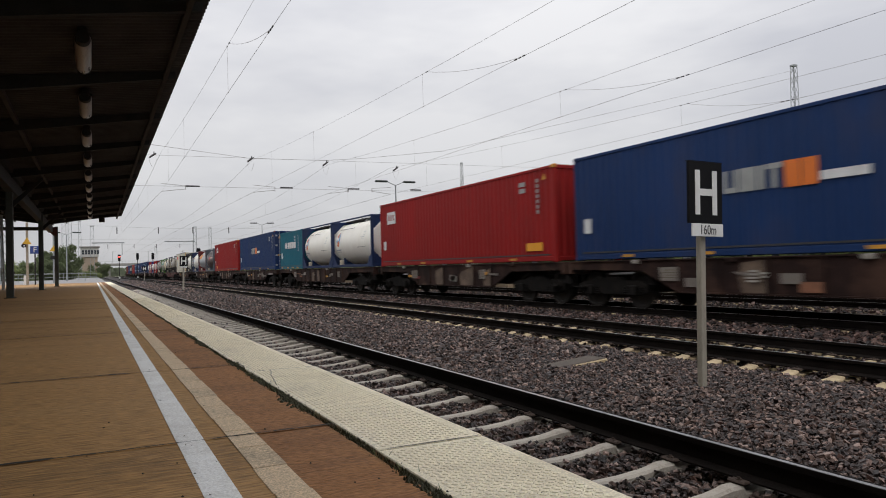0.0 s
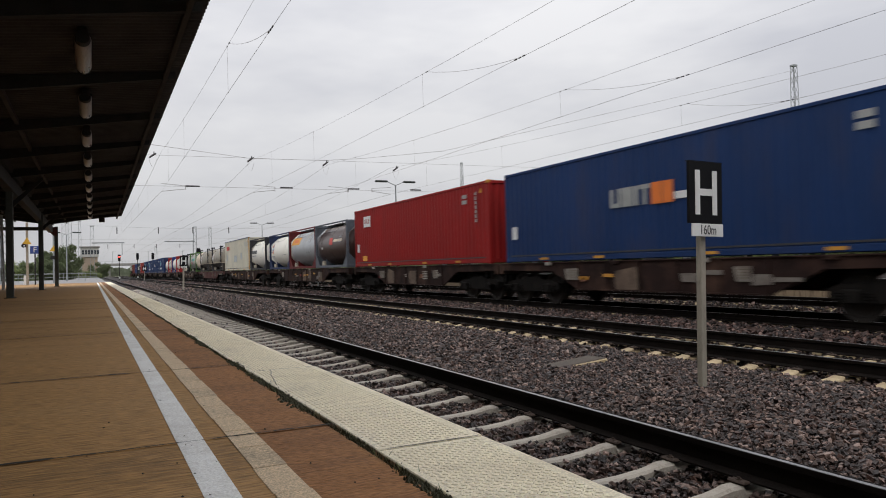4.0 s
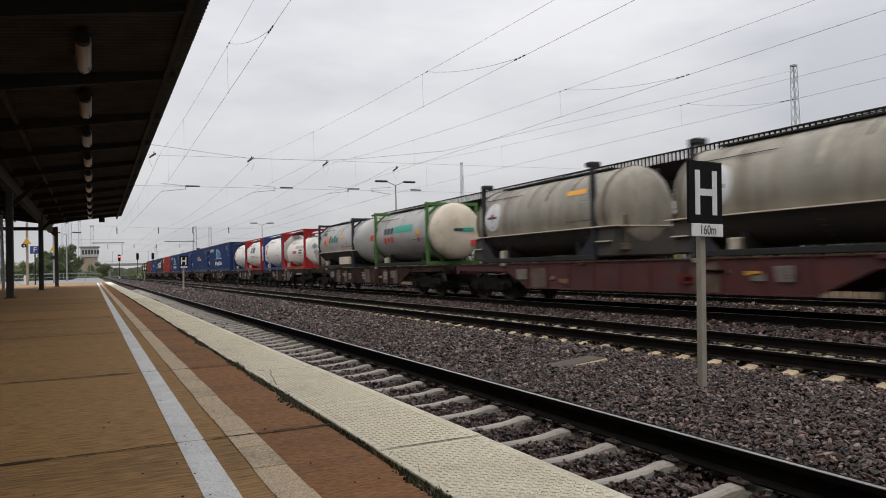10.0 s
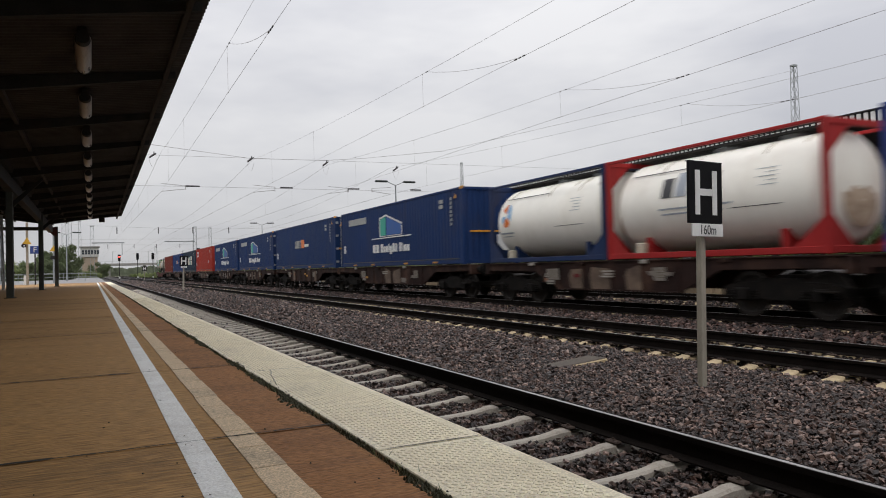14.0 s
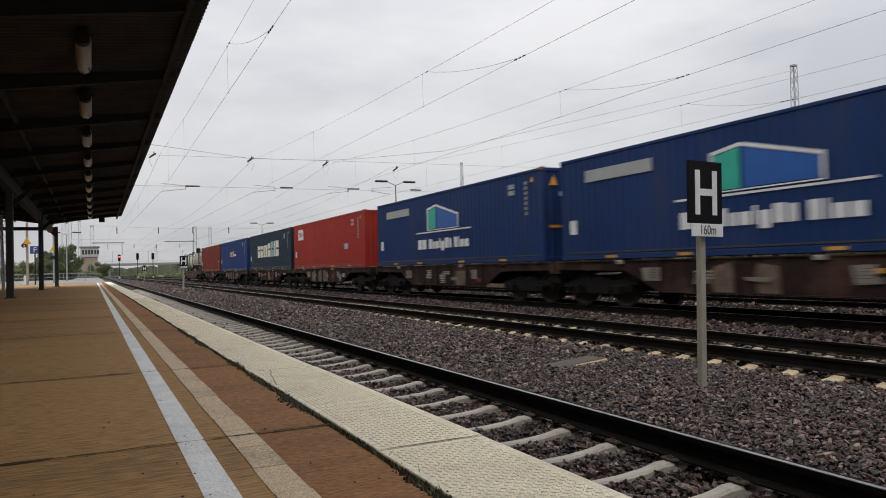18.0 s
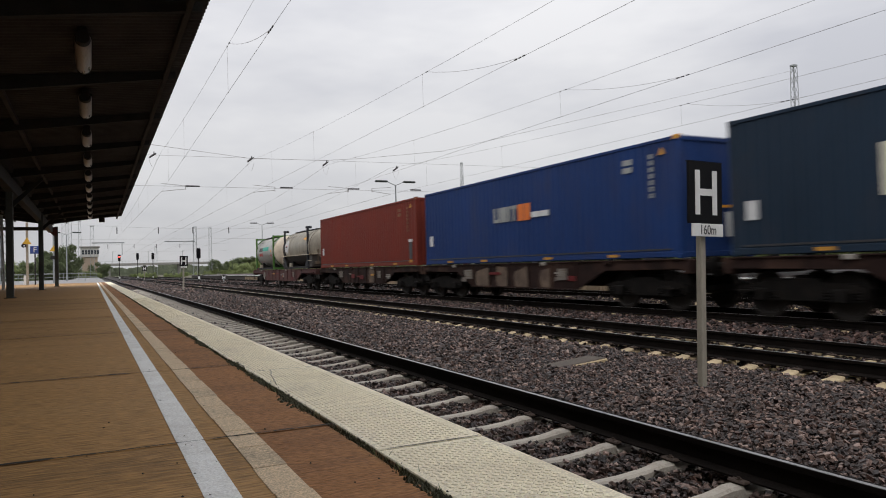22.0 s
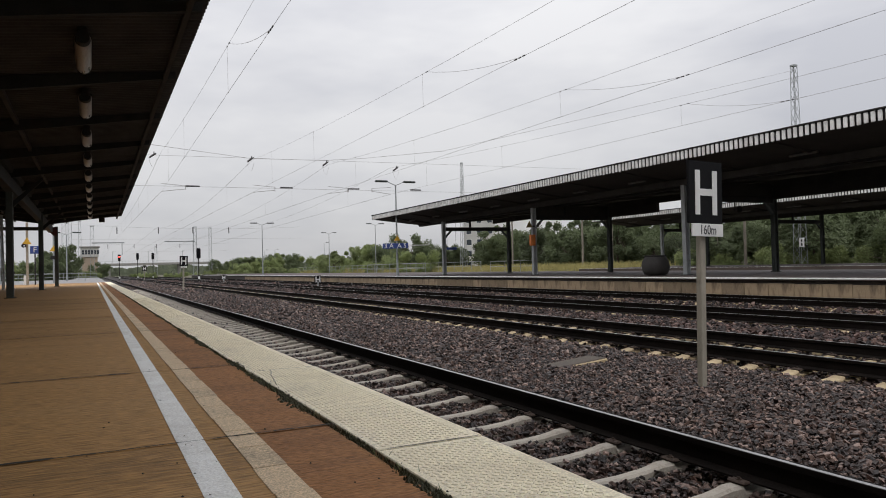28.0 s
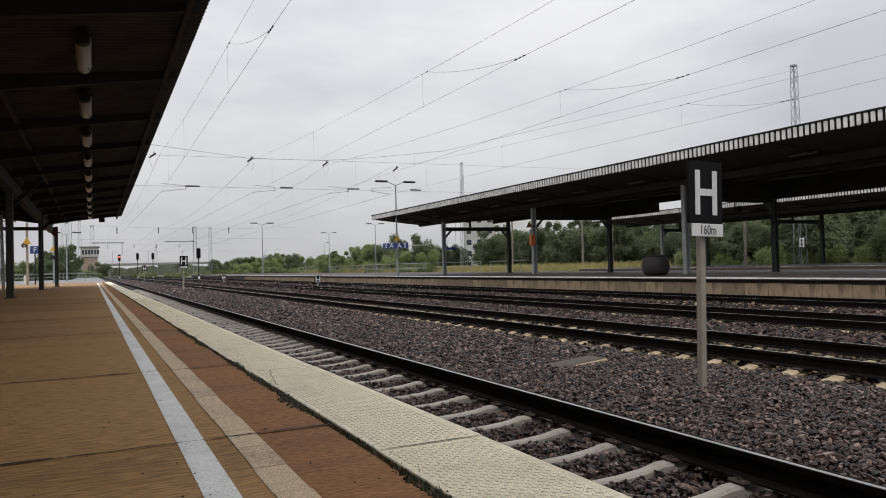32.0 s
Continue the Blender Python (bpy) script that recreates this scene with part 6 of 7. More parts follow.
tank(318.39, 324.58, P_BEIGE, F_DARK, SWAP, None, "swap", 1.18, P_UNDER, "circle", 1.0)
tank(328.06, 334.31, P_SILVER, F_GREEN, "dull silver green-framed tank on the last wagon", P_DOME, "ends", 1.17, None, "green", 0.75)
tail = thing("tail_board", "small red-and-white tail board on the last wagon", "tail board")
part("board", Mesh().cbox(-0.95, -0.7, -0.02, 0.02, 0.0, 0.3, 0.006), L_RED, tail)
part("stripe", Mesh().box(-0.95, -0.7, 0.021, 0.026, 0.1, 0.2), L_WHITE, tail)
TRAIN.append((tail, 335.6, TX, RAIL + DECK - 0.1))
# ---- line-side signs ----
def stop_board(at, post_h, board_w=0.5, board_h=0.7, plate=True, yaw=0.0, lean=1.2, post_r=0.075):
    b = thing("stop_board", "black trackside stop board with white H on a grey post", "rail sign", "stop boards", at)
    b.rotation_euler = (0, radians(lean), radians(yaw))
    part("post", Mesh().cbox(-post_r, post_r, 0.025, 0.025 + 2 * post_r, -0.05, post_h + 0.4, 0.008), M_POST, b, "weathered grey square post")
    z0 = post_h + (0.16 if plate else 0.0)
    bd = part("board", Mesh().cbox(-board_w / 2, board_w / 2, -0.02, 0.02, z0, z0 + board_h, 0.006), M_BLACK, b, "black board")
    part("fold", Mesh().box(-board_w / 2, board_w / 2, -0.02, 0.04, z0 + board_h - 0.002, z0 + board_h + 0.006), M_BLACK, bd)
    s = board_w / 0.5
    m = Mesh()
    for x in (-0.128 * s, 0.128 * s):
        m.box(x - 0.035 * s, x + 0.035 * s, -0.0265, -0.0205, z0 + board_h * 0.14, z0 + board_h * 0.86)
    m.box(-0.094 * s, 0.094 * s, -0.0265, -0.0205, z0 + board_h * 0.45, z0 + board_h * 0.56)
    part("letter", m, M_SIGNWHITE, bd, "white letter H")
    if plate:
        pl = part("distance_plate", Mesh().cbox(-0.215, 0.25, -0.03, -0.008, z0 - 0.145, z0 - 0.003, 0.005), M_SIGNWHITE, b, "white plate reading 160m")
        lettering("plate_text", "160m", 0.15, L_BLACK, pl, pose(0.018, -0.031, z0 - 0.076, 90, 0, 0) @ Matrix.Diagonal((0.74, 1.0, 1, 1)), 0.002)
    return b


stop_board((6.053, 5.84, -0.79), 1.67, 0.5, 0.685, True, 0, 1.75, 0.039)
stop_board((6.45, 60.0, -0.8), 1.78, 0.62, 0.8, True, 0, post_r=0.06)
stop_board((9.0, 150.0, -0.8), 1.9, 0.8, 0.9, False, -4, post_r=0.06)


def dwarf_sign(at):
    d = thing("dwarf_stop_board", "low white and black platform stop marker on a stub post", "rail sign", "low stop markers", at)
    part("post", Mesh().tube((0, 0, 0), (0, 0, 0.5), 0.06, 10), M_GALV, d)
    part("board", Mesh().cbox(-0.28, 0.28, -0.03, 0.03, 0.35, 0.95, 0.01), M_BLACK, d)
    part("letter", Mesh().box(-0.2, -0.11, -0.04, -0.031, 0.42, 0.88).box(0.11, 0.2, -0.04, -0.031, 0.42, 0.88).box(-0.12, 0.12, -0.04, -0.031, 0.6, 0.7), M_SIGNWHITE, d, "white letter H")
    return d


dwarf_sign((16.1, 55.6, -0.85))
dwarf_sign((16.3, 102.4, -0.85))

# ---- overhead line ----
SPAN_Y = 43.0


def lattice_mast(x, y, z0, z1, w0, w1, seed=0):
    m = thing("lattice_mast", "grey galvanised lattice mast of the overhead line", "mast", "lattice masts", (x, y, z0))
    H = z1 - z0
    part("footing", Mesh().cbox(-w0 * 0.8, w0 * 0.8, -w0 * 0.8, w0 * 0.8, -0.3, 0.15, 0.03), M_CONCRETE, m)
    n = max(5, int(H / 0.85))
    for sx in (-1, 1):
        for sy in (-1, 1):
            part("leg", Mesh().beam((sx * w0 / 2, sy * w0 / 2, 0), (sx * w1 / 2, sy * w1 / 2, H), 0.05, 0.05), M_GALV, m)
    for f in range(4):
        lace = Mesh()
        for k in range(n):
            a, b = k / n, (k + 1) / n
            wa, wb = (w0 + (w1 - w0) * a) / 2, (w0 + (w1 - w0) * b) / 2
            s = 1 if k % 2 else -1
            if f < 2:
                sy = (-1, 1)[f]
                lace.beam((-s * wa, sy * wa, H * a), (s * wb, sy * wb, H * b), 0.03, 0.03)
            else:
                sx = (-1, 1)[f - 2]
                lace.beam((sx * wa, -s * wa, H * a), (sx * wb, s * wb, H * b), 0.03, 0.03)
        part("lacing", lace, M_GALV, m, "zigzag lacing")
    part("cap", Mesh().cbox(-w1 * 0.6, w1 * 0.6, -w1 * 0.6, w1 * 0.6, H - 0.05, H + 0.12, 0.02), M_GALV, m)
    return m


lattice_mast(59.0, 45.0, -0.9, 18.4, 0.85, 0.4)
lattice_mast(59.0, 112.0, -0.9, 18.7, 0.94, 0.34)
plate_t = thing("mast_plate", "small white number plate on a lattice mast", "sign", at=(58.55, 44.5, 1.5))
plate_t.rotation_euler = (0, 0, radians(-50))
part("plate", Mesh().cbox(-0.22, 0.22, -0.03, 0.0, 0.0, 0.85, 0.02), M_SIGNWHITE, plate_t)
for zz in (0.22, 0.58):
    part("bar", Mesh().box(-0.06, 0.06, -0.036, -0.03, zz - 0.1, zz + 0.12), L_BLACK, plate_t)
lattice_mast(-4.5, SPAN_Y, -0.9, 10.5, 0.8, 0.4)


def wire(m, p, q, r=0.0085, sag=0.0, n=1):
    p, q = Vector(p), Vector(q)
    pts = [p.lerp(q, k / n) - Vector((0, 0, 4 * sag * (k / n) * (1 - k / n))) for k in range(n + 1)]
    for a, b in zip(pts, pts[1:]):
        m.tube(a, b, r, 5)


# each line: slope and offset of its plan, contact height, lowest messenger height
LINES = ((0.0144, 2.92, 5.24, 6.3), (-0.0034, 8.77, 5.29, 6.1), (-0.0127, 13.8, 5.32, 6.0), (-0.0539, 19.746, 5.36, 5.95))
for n, (slope, x0, zc, z0) in enumerate(LINES):
    line_t = thing("overhead_line", "dark overhead contact wire hung from a messenger wire by droppers", "overhead wire", "overhead lines")
    con, mes = Mesh(), Mesh()

    def at_y(y):
        return x0 + slope * y

    def mess(y):
        return z0 + 0.00082 * (y - 6) ** 2

    xs, xn = at_y(SPAN_Y), TRACKS[n] - 0.3
    wire(con, (at_y(-31), -31, zc), (xs, SPAN_Y, zc), 0.0046 if n < 2 else 0.0056, 0, 6)
    wire(con, (xs, SPAN_Y, zc), (xn, 112, zc), 0.009, 0, 4)
    wire(con, (xn, 112, zc), (TRACKS[n], 400, zc), 0.012, 0, 4)
    ys = [-31 + 74 * k / 20 for k in range(21)]
    for a, b in zip(ys, ys[1:]):
        mes.tube((at_y(a), a, mess(a)), (at_y(b), b, mess(b)), 0.0042 if n < 2 else 0.005, 5)
    zs = mess(SPAN_Y)
    wire(mes, (xs, SPAN_Y, zs), (xn, 112, zs), 0.0075, 1.1, 14)
    wire(mes, (xn, 112, zs), (TRACKS[n], 400, zs), 0.01, 0.4, 12)
    part("contact_wire", con, M_WIRE, line_t)
    part("messenger_wire", mes, M_WIRE, line_t)
    for y, top in [(y, mess(y)) for y in (-22, -12, -3, (7.5, 3.2, 5.0, 6.0)[n], 18.8, 30.1, 38.0)] + [(y, zs - 4.4 * ((y - 43) / 69) * (1 - (y - 43) / 69)) for y in (52, 61, 70, 79, 88, 97)]:
        xd = at_y(y) if y < SPAN_Y else xs + (xn - xs) * (y - SPAN_Y) / 69
        d = Mesh()
        wire(d, (xd, y, zc), (xd, y + 0.03, top), 0.0032)
        d.cbox(xd - 0.012, xd + 0.012, y - 0.02, y + 0.04, top - 0.02, top + 0.012, 0.005).cbox(xd - 0.012, xd + 0.012, y - 0.02, y + 0.02, zc - 0.012, zc + 0.014, 0.005)
        part("dropper", d, M_WIRE, line_t, "thin dropper wire")
    # slack tie wire with three clamps on the contact wire
    ya, yb = (13.6, 18.5) if n < 3 else (14.7, 18.5)
    st = Mesh()
    wire(st, (at_y(ya), ya, zc + 0.01), (at_y(yb), yb, mess(yb)), 0.0048, 0.12, 8)
    part("tie_wire", st, M_WIRE, line_t, "slack tie wire")
    for k in range(3):
        y = ya - 0.22 + 0.17 * k
        part("clamp", Mesh().tube((at_y(y), y, zc + 0.005), (at_y(y + 0.09), y + 0.09, zc + 0.005), 0.016, 6), M_INSUL, line_t)
    part("clamp", Mesh().tube((at_y(yb), yb - 0.06, mess(yb)), (at_y(yb), yb + 0.06, mess(yb)), 0.014, 6), M_INSUL, line_t)
    # steady arm below the cross-span
    arm = thing("steady_arm", "slim steady arm holding the contact wire", "steady arm", "steady arms", (xs, SPAN_Y, zc))
    e = -1.3 if n == 3 else 1.3
    part("arm_tube", Mesh().tube((0, 0, 0), (e, 0, 0.16), 0.016, 8), M_WIRE, arm)
    part("drop_tube", Mesh().tube((e, 0, 0.1), (e, 0, 0.36), 0.018, 8).tube((0.0, 0, 0.44), (e, 0, 0.34), 0.014, 8), M_WIRE, arm)
    # slanted insulator under the messenger, with its loop of wire
    xh = (3.11, 8.5, 13.1, 17.8)[n]
    ins = thing("insulator", "dark ribbed insulator hung on the cross-span wire", "insulator", "insulators", (xh, SPAN_Y, (7.24, 7.22, 7.16, 7.0)[n]))
    m = Mesh()
    for k in range(5):
        a = Vector((-0.15 + 0.06 * k, 0, -0.1 + 0.045 * k))
        m.tube(a, a + Vector((0.055, 0, 0.04)), 0.058, 10, 0.05)
    m.tube((-0.2, 0, -0.14), (0.2, 0, 0.15), 0.02, 6)
    part("insulator_body", m, M_INSUL, ins)
    part("clamp", Mesh().beam((0.05, 0, 0.05), (0.08, 0, 0.22), 0.035, 0.05), M_INSUL, ins)
    loop = Mesh()
    pts = [Vector((-0.2 + 0.42 * k / 8, 0, -0.16 - 0.5 * math.sin(math.pi * k / 8))) for k in range(9)]
    for a, b in zip(pts, pts[1:]):
        loop.tube(a, b, 0.006, 5)
    part("jumper", loop, M_WIRE, ins, "slack jumper loop")

span = thing("cross_span", "cross-span wires carrying the overhead lines between masts", "cross-span", "cross spans")
up, mid, low = Mesh(), Mesh(), Mesh()
pts = [(-4.5, SPAN_Y, 8.6), (3.0, SPAN_Y, 7.86), (8.55, SPAN_Y, 7.3), (13.1, SPAN_Y, 7.38), (15.5, SPAN_Y, 7.6), (21.3, SPAN_Y, 8.35), (59.0, 45.0, 18.0)]
for a, b in zip(pts, pts[1:]):
    wire(up, a, b, 0.012)
wire(mid, (-4.5, SPAN_Y, 7.2), (59.0, 45.0, 8.1), 0.008, 0.0)
wire(low, (-4.5, SPAN_Y, 5.52), (59.0, 45.0, 5.9), 0.009)
part("upper_wire", up, M_WIRE, span), part("middle_wire", mid, M_WIRE, span), part("lower_wire", low, M_WIRE, span)
for x, z in ((5.22, 5.57), (10.63, 5.61), (14.9, 5.64), (19.2, 5.67)):
    part("strain_insulator", Mesh().tube((x - 0.38, SPAN_Y, z), (x + 0.38, SPAN_Y, z + 0.004), 0.05, 8, 0.04), M_INSUL, span, "dark strain insulator")
# farther spans
for yy, zz in ((112.0, 5.2), (180.0, 5.3)):
    s2 = thing("cross_span", "distant cross-span wire with insulators over the tracks", "cross-span", "cross spans")
    m = Mesh()
    wire(m, (-3.5, yy, zz + 2.6), (30, yy, zz + 2.2), 0.014, 0.5, 8)
    wire(m, (-3.5, yy, zz + 0.4), (30, yy, zz + 0.4), 0.011)
    part("wires", m, M_WIRE, s2)
    for x in (3.2, 8.7, 13.5, 18.7):
        part("insulator", Mesh().tube((x, yy, zz + 1.2), (x, yy, zz + 2.1), 0.07, 6), M_INSUL, s2)


def gantry(x0, x1, y, z):
    g = thing("portal_arm", "steel lattice mast with horizontal cantilever arm", "mast", "cantilever masts")
    part("arm", Mesh().beam((x0, y, z), (x1, y, z), 0.25, 0.25), M_GALV, g)
    part("drop", Mesh().beam((x1 - 0.5, y, z), (x1 - 0.5, y, z - 3), 0.16, 0.16), M_GALV, g)
    return g


lattice_mast(0.0, 190, -0.9, 12.2, 1.0, 0.7)
gantry(0.0, 7.0, 190, 8.2)
lattice_mast(24.6, 200, -0.9, 12.6, 1.0, 0.7)
gantry(17.0, 24.6, 200, 8.8)
lattice_mast(24.5, 330, -0.9, 12.0, 1.2, 0.8)
lattice_mast(-5.45, 175, -0.9, 13.5, 1.0, 0.7)
lattice_mast(-4.4, 178, -0.9, 13.0, 0.9, 0.6)
lattice_mast(-2.75, 200, -0.9, 14.0, 0.8, 0.5)
lattice_mast(-7.6, 80, -0.9, 6.0, 0.7, 0.4)
lattice_mast(47, 330, -0.9, 20, 1.3, 1.0)


def platform_lamp(at, height, arm=0.95, double=True, group="platform lamps"):
    l = thing("platform_lamp", "tall grey platform lamp with two flat heads" if double else "tall grey lamp post", "lamp post", group, at)
    part("pole", Mesh().tube((0, 0, 0), (0, 0, height - 0.25), 0.085, 12, 0.05), M_GALV, l, smooth=True)
    part("base", Mesh().tube((0, 0, 0), (0, 0, 0.6), 0.12, 12), M_GALV, l)
    for s in ((-1, 1) if double else (1,)):
        part("bracket", Mesh().tube((0, 0, height - 0.28), (s * arm * 0.75, 0, height), 0.03, 8), M_GALV, l)
        part("head", Mesh().cbox(min(s * arm * 0.7, s * arm * 1.75), max(s * arm * 0.7, s * arm * 1.75), -0.16, 0.16, height - 0.06, height + 0.08, 0.05), M_COLUMN, l, "flat lamp head")
    return l


platform_lamp((21.2, 51.3, FAR_TOP), 7.3)
platform_lamp((21.4, 101.0, FAR_TOP), 7.3)
platform_lamp((45.5, 148.0, -0.9), 9.2)
platform_lamp((44.7, 118.0, -0.9), 9.2)
platform_lamp((60, 200.0, -0.8), 9.0, 0.8, False)
platform_lamp((60, 262.0, -0.8), 9.0, 0.8, False)
platform_lamp((58, 270.0, -0.8), 9.0, 0.8, False)
platform_lamp((-2.85, 100.0, -0.06), 6.0, 0.95)

# ---- things on the far platform ----
sign_t = thing("track_sign", "blue sign reading 3 A A 5 on a lamp pole", "sign", at=(20.95, 51.0, 2.25))
sign_t.rotation_euler = (0, 0, radians(-27))
part("panel", Mesh().cbox(-0.98, 0.98, -0.06, 0.0, -0.2, 0.2, 0.02), M_SIGNBLUE, sign_t, "blue sign panel")
lettering("sign_text", "3 A  A 5", 0.5, L_WHITE, sign_t, pose(0, -0.068, 0, 90, 0, 0))
part("arm", Mesh().beam((0.98, 0, 0.02), (2.6, 0, 0.02), 0.05, 0.05), M_SIGNWHITE, sign_t)
warn = thing("warning_sign", "small yellow triangular warning sign on the lamp pole", "sign", at=(21.0, 50.9, 2.85))
part("triangle", Mesh().prism_y([(-0.24, -0.2), (0.24, -0.2), (0, 0.24)], -0.18, -0.15), M_YELLOW, warn)
obox = thing("orange_box", "orange box fixed to a canopy post", "box", at=(23.48, 35.78, FAR_TOP))
part("box", Mesh().cbox(-0.17, 0.17, -0.1, 0.1, 1.75, 2.4, 0.03), M_ORANGE, obox)
part("bracket", Mesh().box(0.05, 0.12, -0.05, 0.12, 1.9, 2.2), M_STEEL, obox)
tri = thing("warning_triangle", "dark yellow-edged warning triangle on a canopy post", "sign", at=(23.3, 35.8, 2.95))
part("plate", Mesh().prism_y([(-0.22, -0.18), (0.22, -0.18), (0, 0.22)], -0.02, 0.0), M_OCHRE_DARK, tri)
part("arm", Mesh().box(0.05, 0.4, -0.0, 0.05, -0.12, -0.07), M_STEEL, tri)
pot = thing("planter", "round dark concrete planter on the island platform", "planter", at=(23.2, 25.2, FAR_TOP))
part("bowl", Mesh().lathe_z([(0.36, 0), (0.5, 0.06), (0.6, 0.22), (0.63, 0.42), (0.6, 0.62), (0.5, 0.8), (0.47, 0.86), (0.5, 0.9), (0.46, 0.92), (0.43, 0.84), (0.02, 0.8)], 0, 0, 28), M_POT, pot, smooth=True)
horn = thing("loudspeaker", "small dark horn loudspeaker under the canopy", "loudspeaker", at=(26.9, 23.8, 2.9))
part("horn", Mesh().lathe_y([(-0.22, 0.16), (-0.18, 0.17), (0.0, 0.06), (0.12, 0.05)], 0, 0, 14), M_STEEL, horn, smooth=True)
part("bracket", Mesh().tube((0, 0.05, 0), (0, 0.05, 0.36), 0.02, 6), M_STEEL, horn)
board = thing("sign_board", "blue hanging sign board under the island canopy", "sign", at=(23.0, 45.5, 1.85))
part("panel", Mesh().cbox(-0.4, 0.4, -0.05, 0.05, -0.09, 0.08, 0.02), M_SIGNBLUE, board)
for x in (-0.35, 0.35):
    part("hanger", Mesh().tube((x, 0, 0.05), (x, 0, 2.25), 0.01, 6), M_STEEL, board)


def railing(x0, y0, x1, y1, z, h=1.0, name="railing"):
    r = thing(name, "grey tubular steel railing along the paving", "railing", "railings")
    a, b = Vector((x0, y0, z)), Vector((x1, y1, z))
    n = max(2, int((b - a).length / 2.2))
    for k in range(n + 1):
        p = a.lerp(b, k / n)
        part("post", Mesh().tube(p, p + Vector((0, 0, h)), 0.026, 6), M_GALV, r)
    for f in (0.5, 1.0):
        part("rail", Mesh().tube(a + Vector((0, 0, h * f)), b + Vector((0, 0, h * f)), 0.022, 6), M_GALV, r)
    return r


railing(28.5, 62, 28.5, 78, FAR_TOP)
railing(39, 100, 39, 128, 0.0)
railing(39, 135, 39, 150, 0.0)
railing(39, 70, 39, 92, 0.0)
railing(34.5, 52, 34.5, 60, FAR_TOP - 0.02)
railing(-40, 96, -0.8, 96, -0.06, 0.95)
railing(-45, 112, 0.5, 112, -0.06, 0.9)

def wooden_pole(x, y, h):
    p = thing("wooden_pole", "weathered wooden pole standing before the trees", "pole", "wooden poles", (x, y, -0.95))
    part("shaft", Mesh().tube((0, 0, 0), (0.05, 0, h), 0.16, 10, 0.11), M_POLEWOOD, p, smooth=True)
    part("cap", Mesh().tube((0.05, 0, h), (0.05, 0, h + 0.06), 0.13, 10, 0.05), M_GALV, p)
    return p


M_POLEWOOD = mat("grey_weathered_wood", (0.2, 0.175, 0.14), 0.85, var=0.3, scale=4, stretch=(4, 4, 0.3))
for x, y, h in ((58.3, 94.5, 8.5), (58.3, 76.9, 8.5), (58.6, 50.9, 8.5), (60.0, 73.0, 8.0)):
    wooden_pole(x, y, h)
hut = thing("line_side_hut", "small white hut with a red-brown roof", "hut", at=(61.2, 35.6, -0.9))
part("wall", Mesh().cbox(-1.2, 1.2, -1.2, 1.2, 0, 1.75, 0.02), M_FACADE, hut)
part("roof", Mesh().prism_y([(-1.4, 1.75), (1.4, 1.75), (1.2, 2.05), (-1.2, 2.05)], -1.4, 1.4), M_RUSTY, hut, "red-brown roof")
part("door", Mesh().box(-1.215, -1.2, -0.45, 0.45, 0.05, 1.6), M_COLUMN, hut)

# ---- signals ----


def signal(x, y, z0, z1, red=False):
    s = thing("light_signal", "slim light signal with black head" + (", red light lit" if red else ""), "signal", "light signals", (x, y, z0))
    H = z1 - z0
    part("mast", Mesh().tube((0, 0, 0), (0, 0, H), 0.09, 8), M_STEEL, s)
    hd = part("head", Mesh().cbox(-0.33, 0.33, -0.15, 0.2, H - 1.7, H, 0.12), M_BLACK, s, "black signal head")
    for k in range(3):
        part("hood", Mesh().tube((0, -0.16, H - 0.4 - 0.5 * k), (0, -0.4, H - 0.4 - 0.5 * k), 0.16, 10), M_BLACK, hd)
    if red:
        part("red_lamp", Mesh().tube((0, -0.42, H - 0.55), (0, -0.44, H - 0.55), 0.2, 12), M_RED_LAMP, hd, "lit red lamp")
    part("plate", Mesh().box(-0.15, 0.15, -0.13, -0.11, 0.35, 0.8), M_SIGNWHITE, s)
    return s


signal(6.15, 200, -0.9, 5.6, True)
signal(10.45, 200, -0.9, 5.9)
signal(14.1, 200, -0.9, 5.9)
signal(15.9, 125, -0.9, 4.6)

# ---- road bridge far down the line ----
br = thing("road_bridge", "long grey concrete road bridge over the tracks", "bridge", at=(0, 430, 0))
part("deck", Mesh().cbox(-45, 60, -5, 5, 5.1, 6.4, 0.1), M_CONCRETE, br, "grey bridge deck")
for x in (-30, -12, 8, 26, 44):
    part("pier", Mesh().cbox(x - 0.7, x + 0.7, -3, 3, -0.9, 5.1, 0.1), M_CONCRETE, br)
rl = Mesh()
for k in range(60):
    rl.box(-45 + 1.75 * k, -44.92 + 1.75 * k, -4.9, -4.85, 6.4, 7.5)
rl.box(-45, 60, -4.9, -4.84, 7.45, 7.52)
part("parapet", rl, M_GALV, br)
for x in (-25, -8, 10, 28, 46):
    part("lamp_post", Mesh().tube((x, 0, 6.4), (x, 0, 13), 0.12, 6).beam((x, 0, 13), (x + 1.5, 0, 13.2), 0.15, 0.1), M_GALV, br)

# ---- left background ----
fsign = thing("platform_sign", "blue square platform sign with a white F", "sign", at=(-3.88, 62.0, -0.02))
part("post", Mesh().tube((0, 0, 0), (0, 0, 2.9), 0.05, 8), M_STEEL, fsign)
part("panel", Mesh().cbox(-0.33, 0.33, -0.06, -0.0, 2.36, 2.94, 0.02), M_SIGNBLUE, fsign, "blue panel")
lettering("letter_text", "F", 0.56, L_WHITE, fsign, pose(0, -0.07, 2.64, 90, 0, 0))
wpost = thing("warning_post", "post with a yellow triangular warning sign and loudspeaker", "post", at=(-4.25, 60.0, -0.02))
part("post", Mesh().cbox(-0.08, 0.08, -0.08, 0.08, 0, 4.6, 0.02), M_POST, wpost)
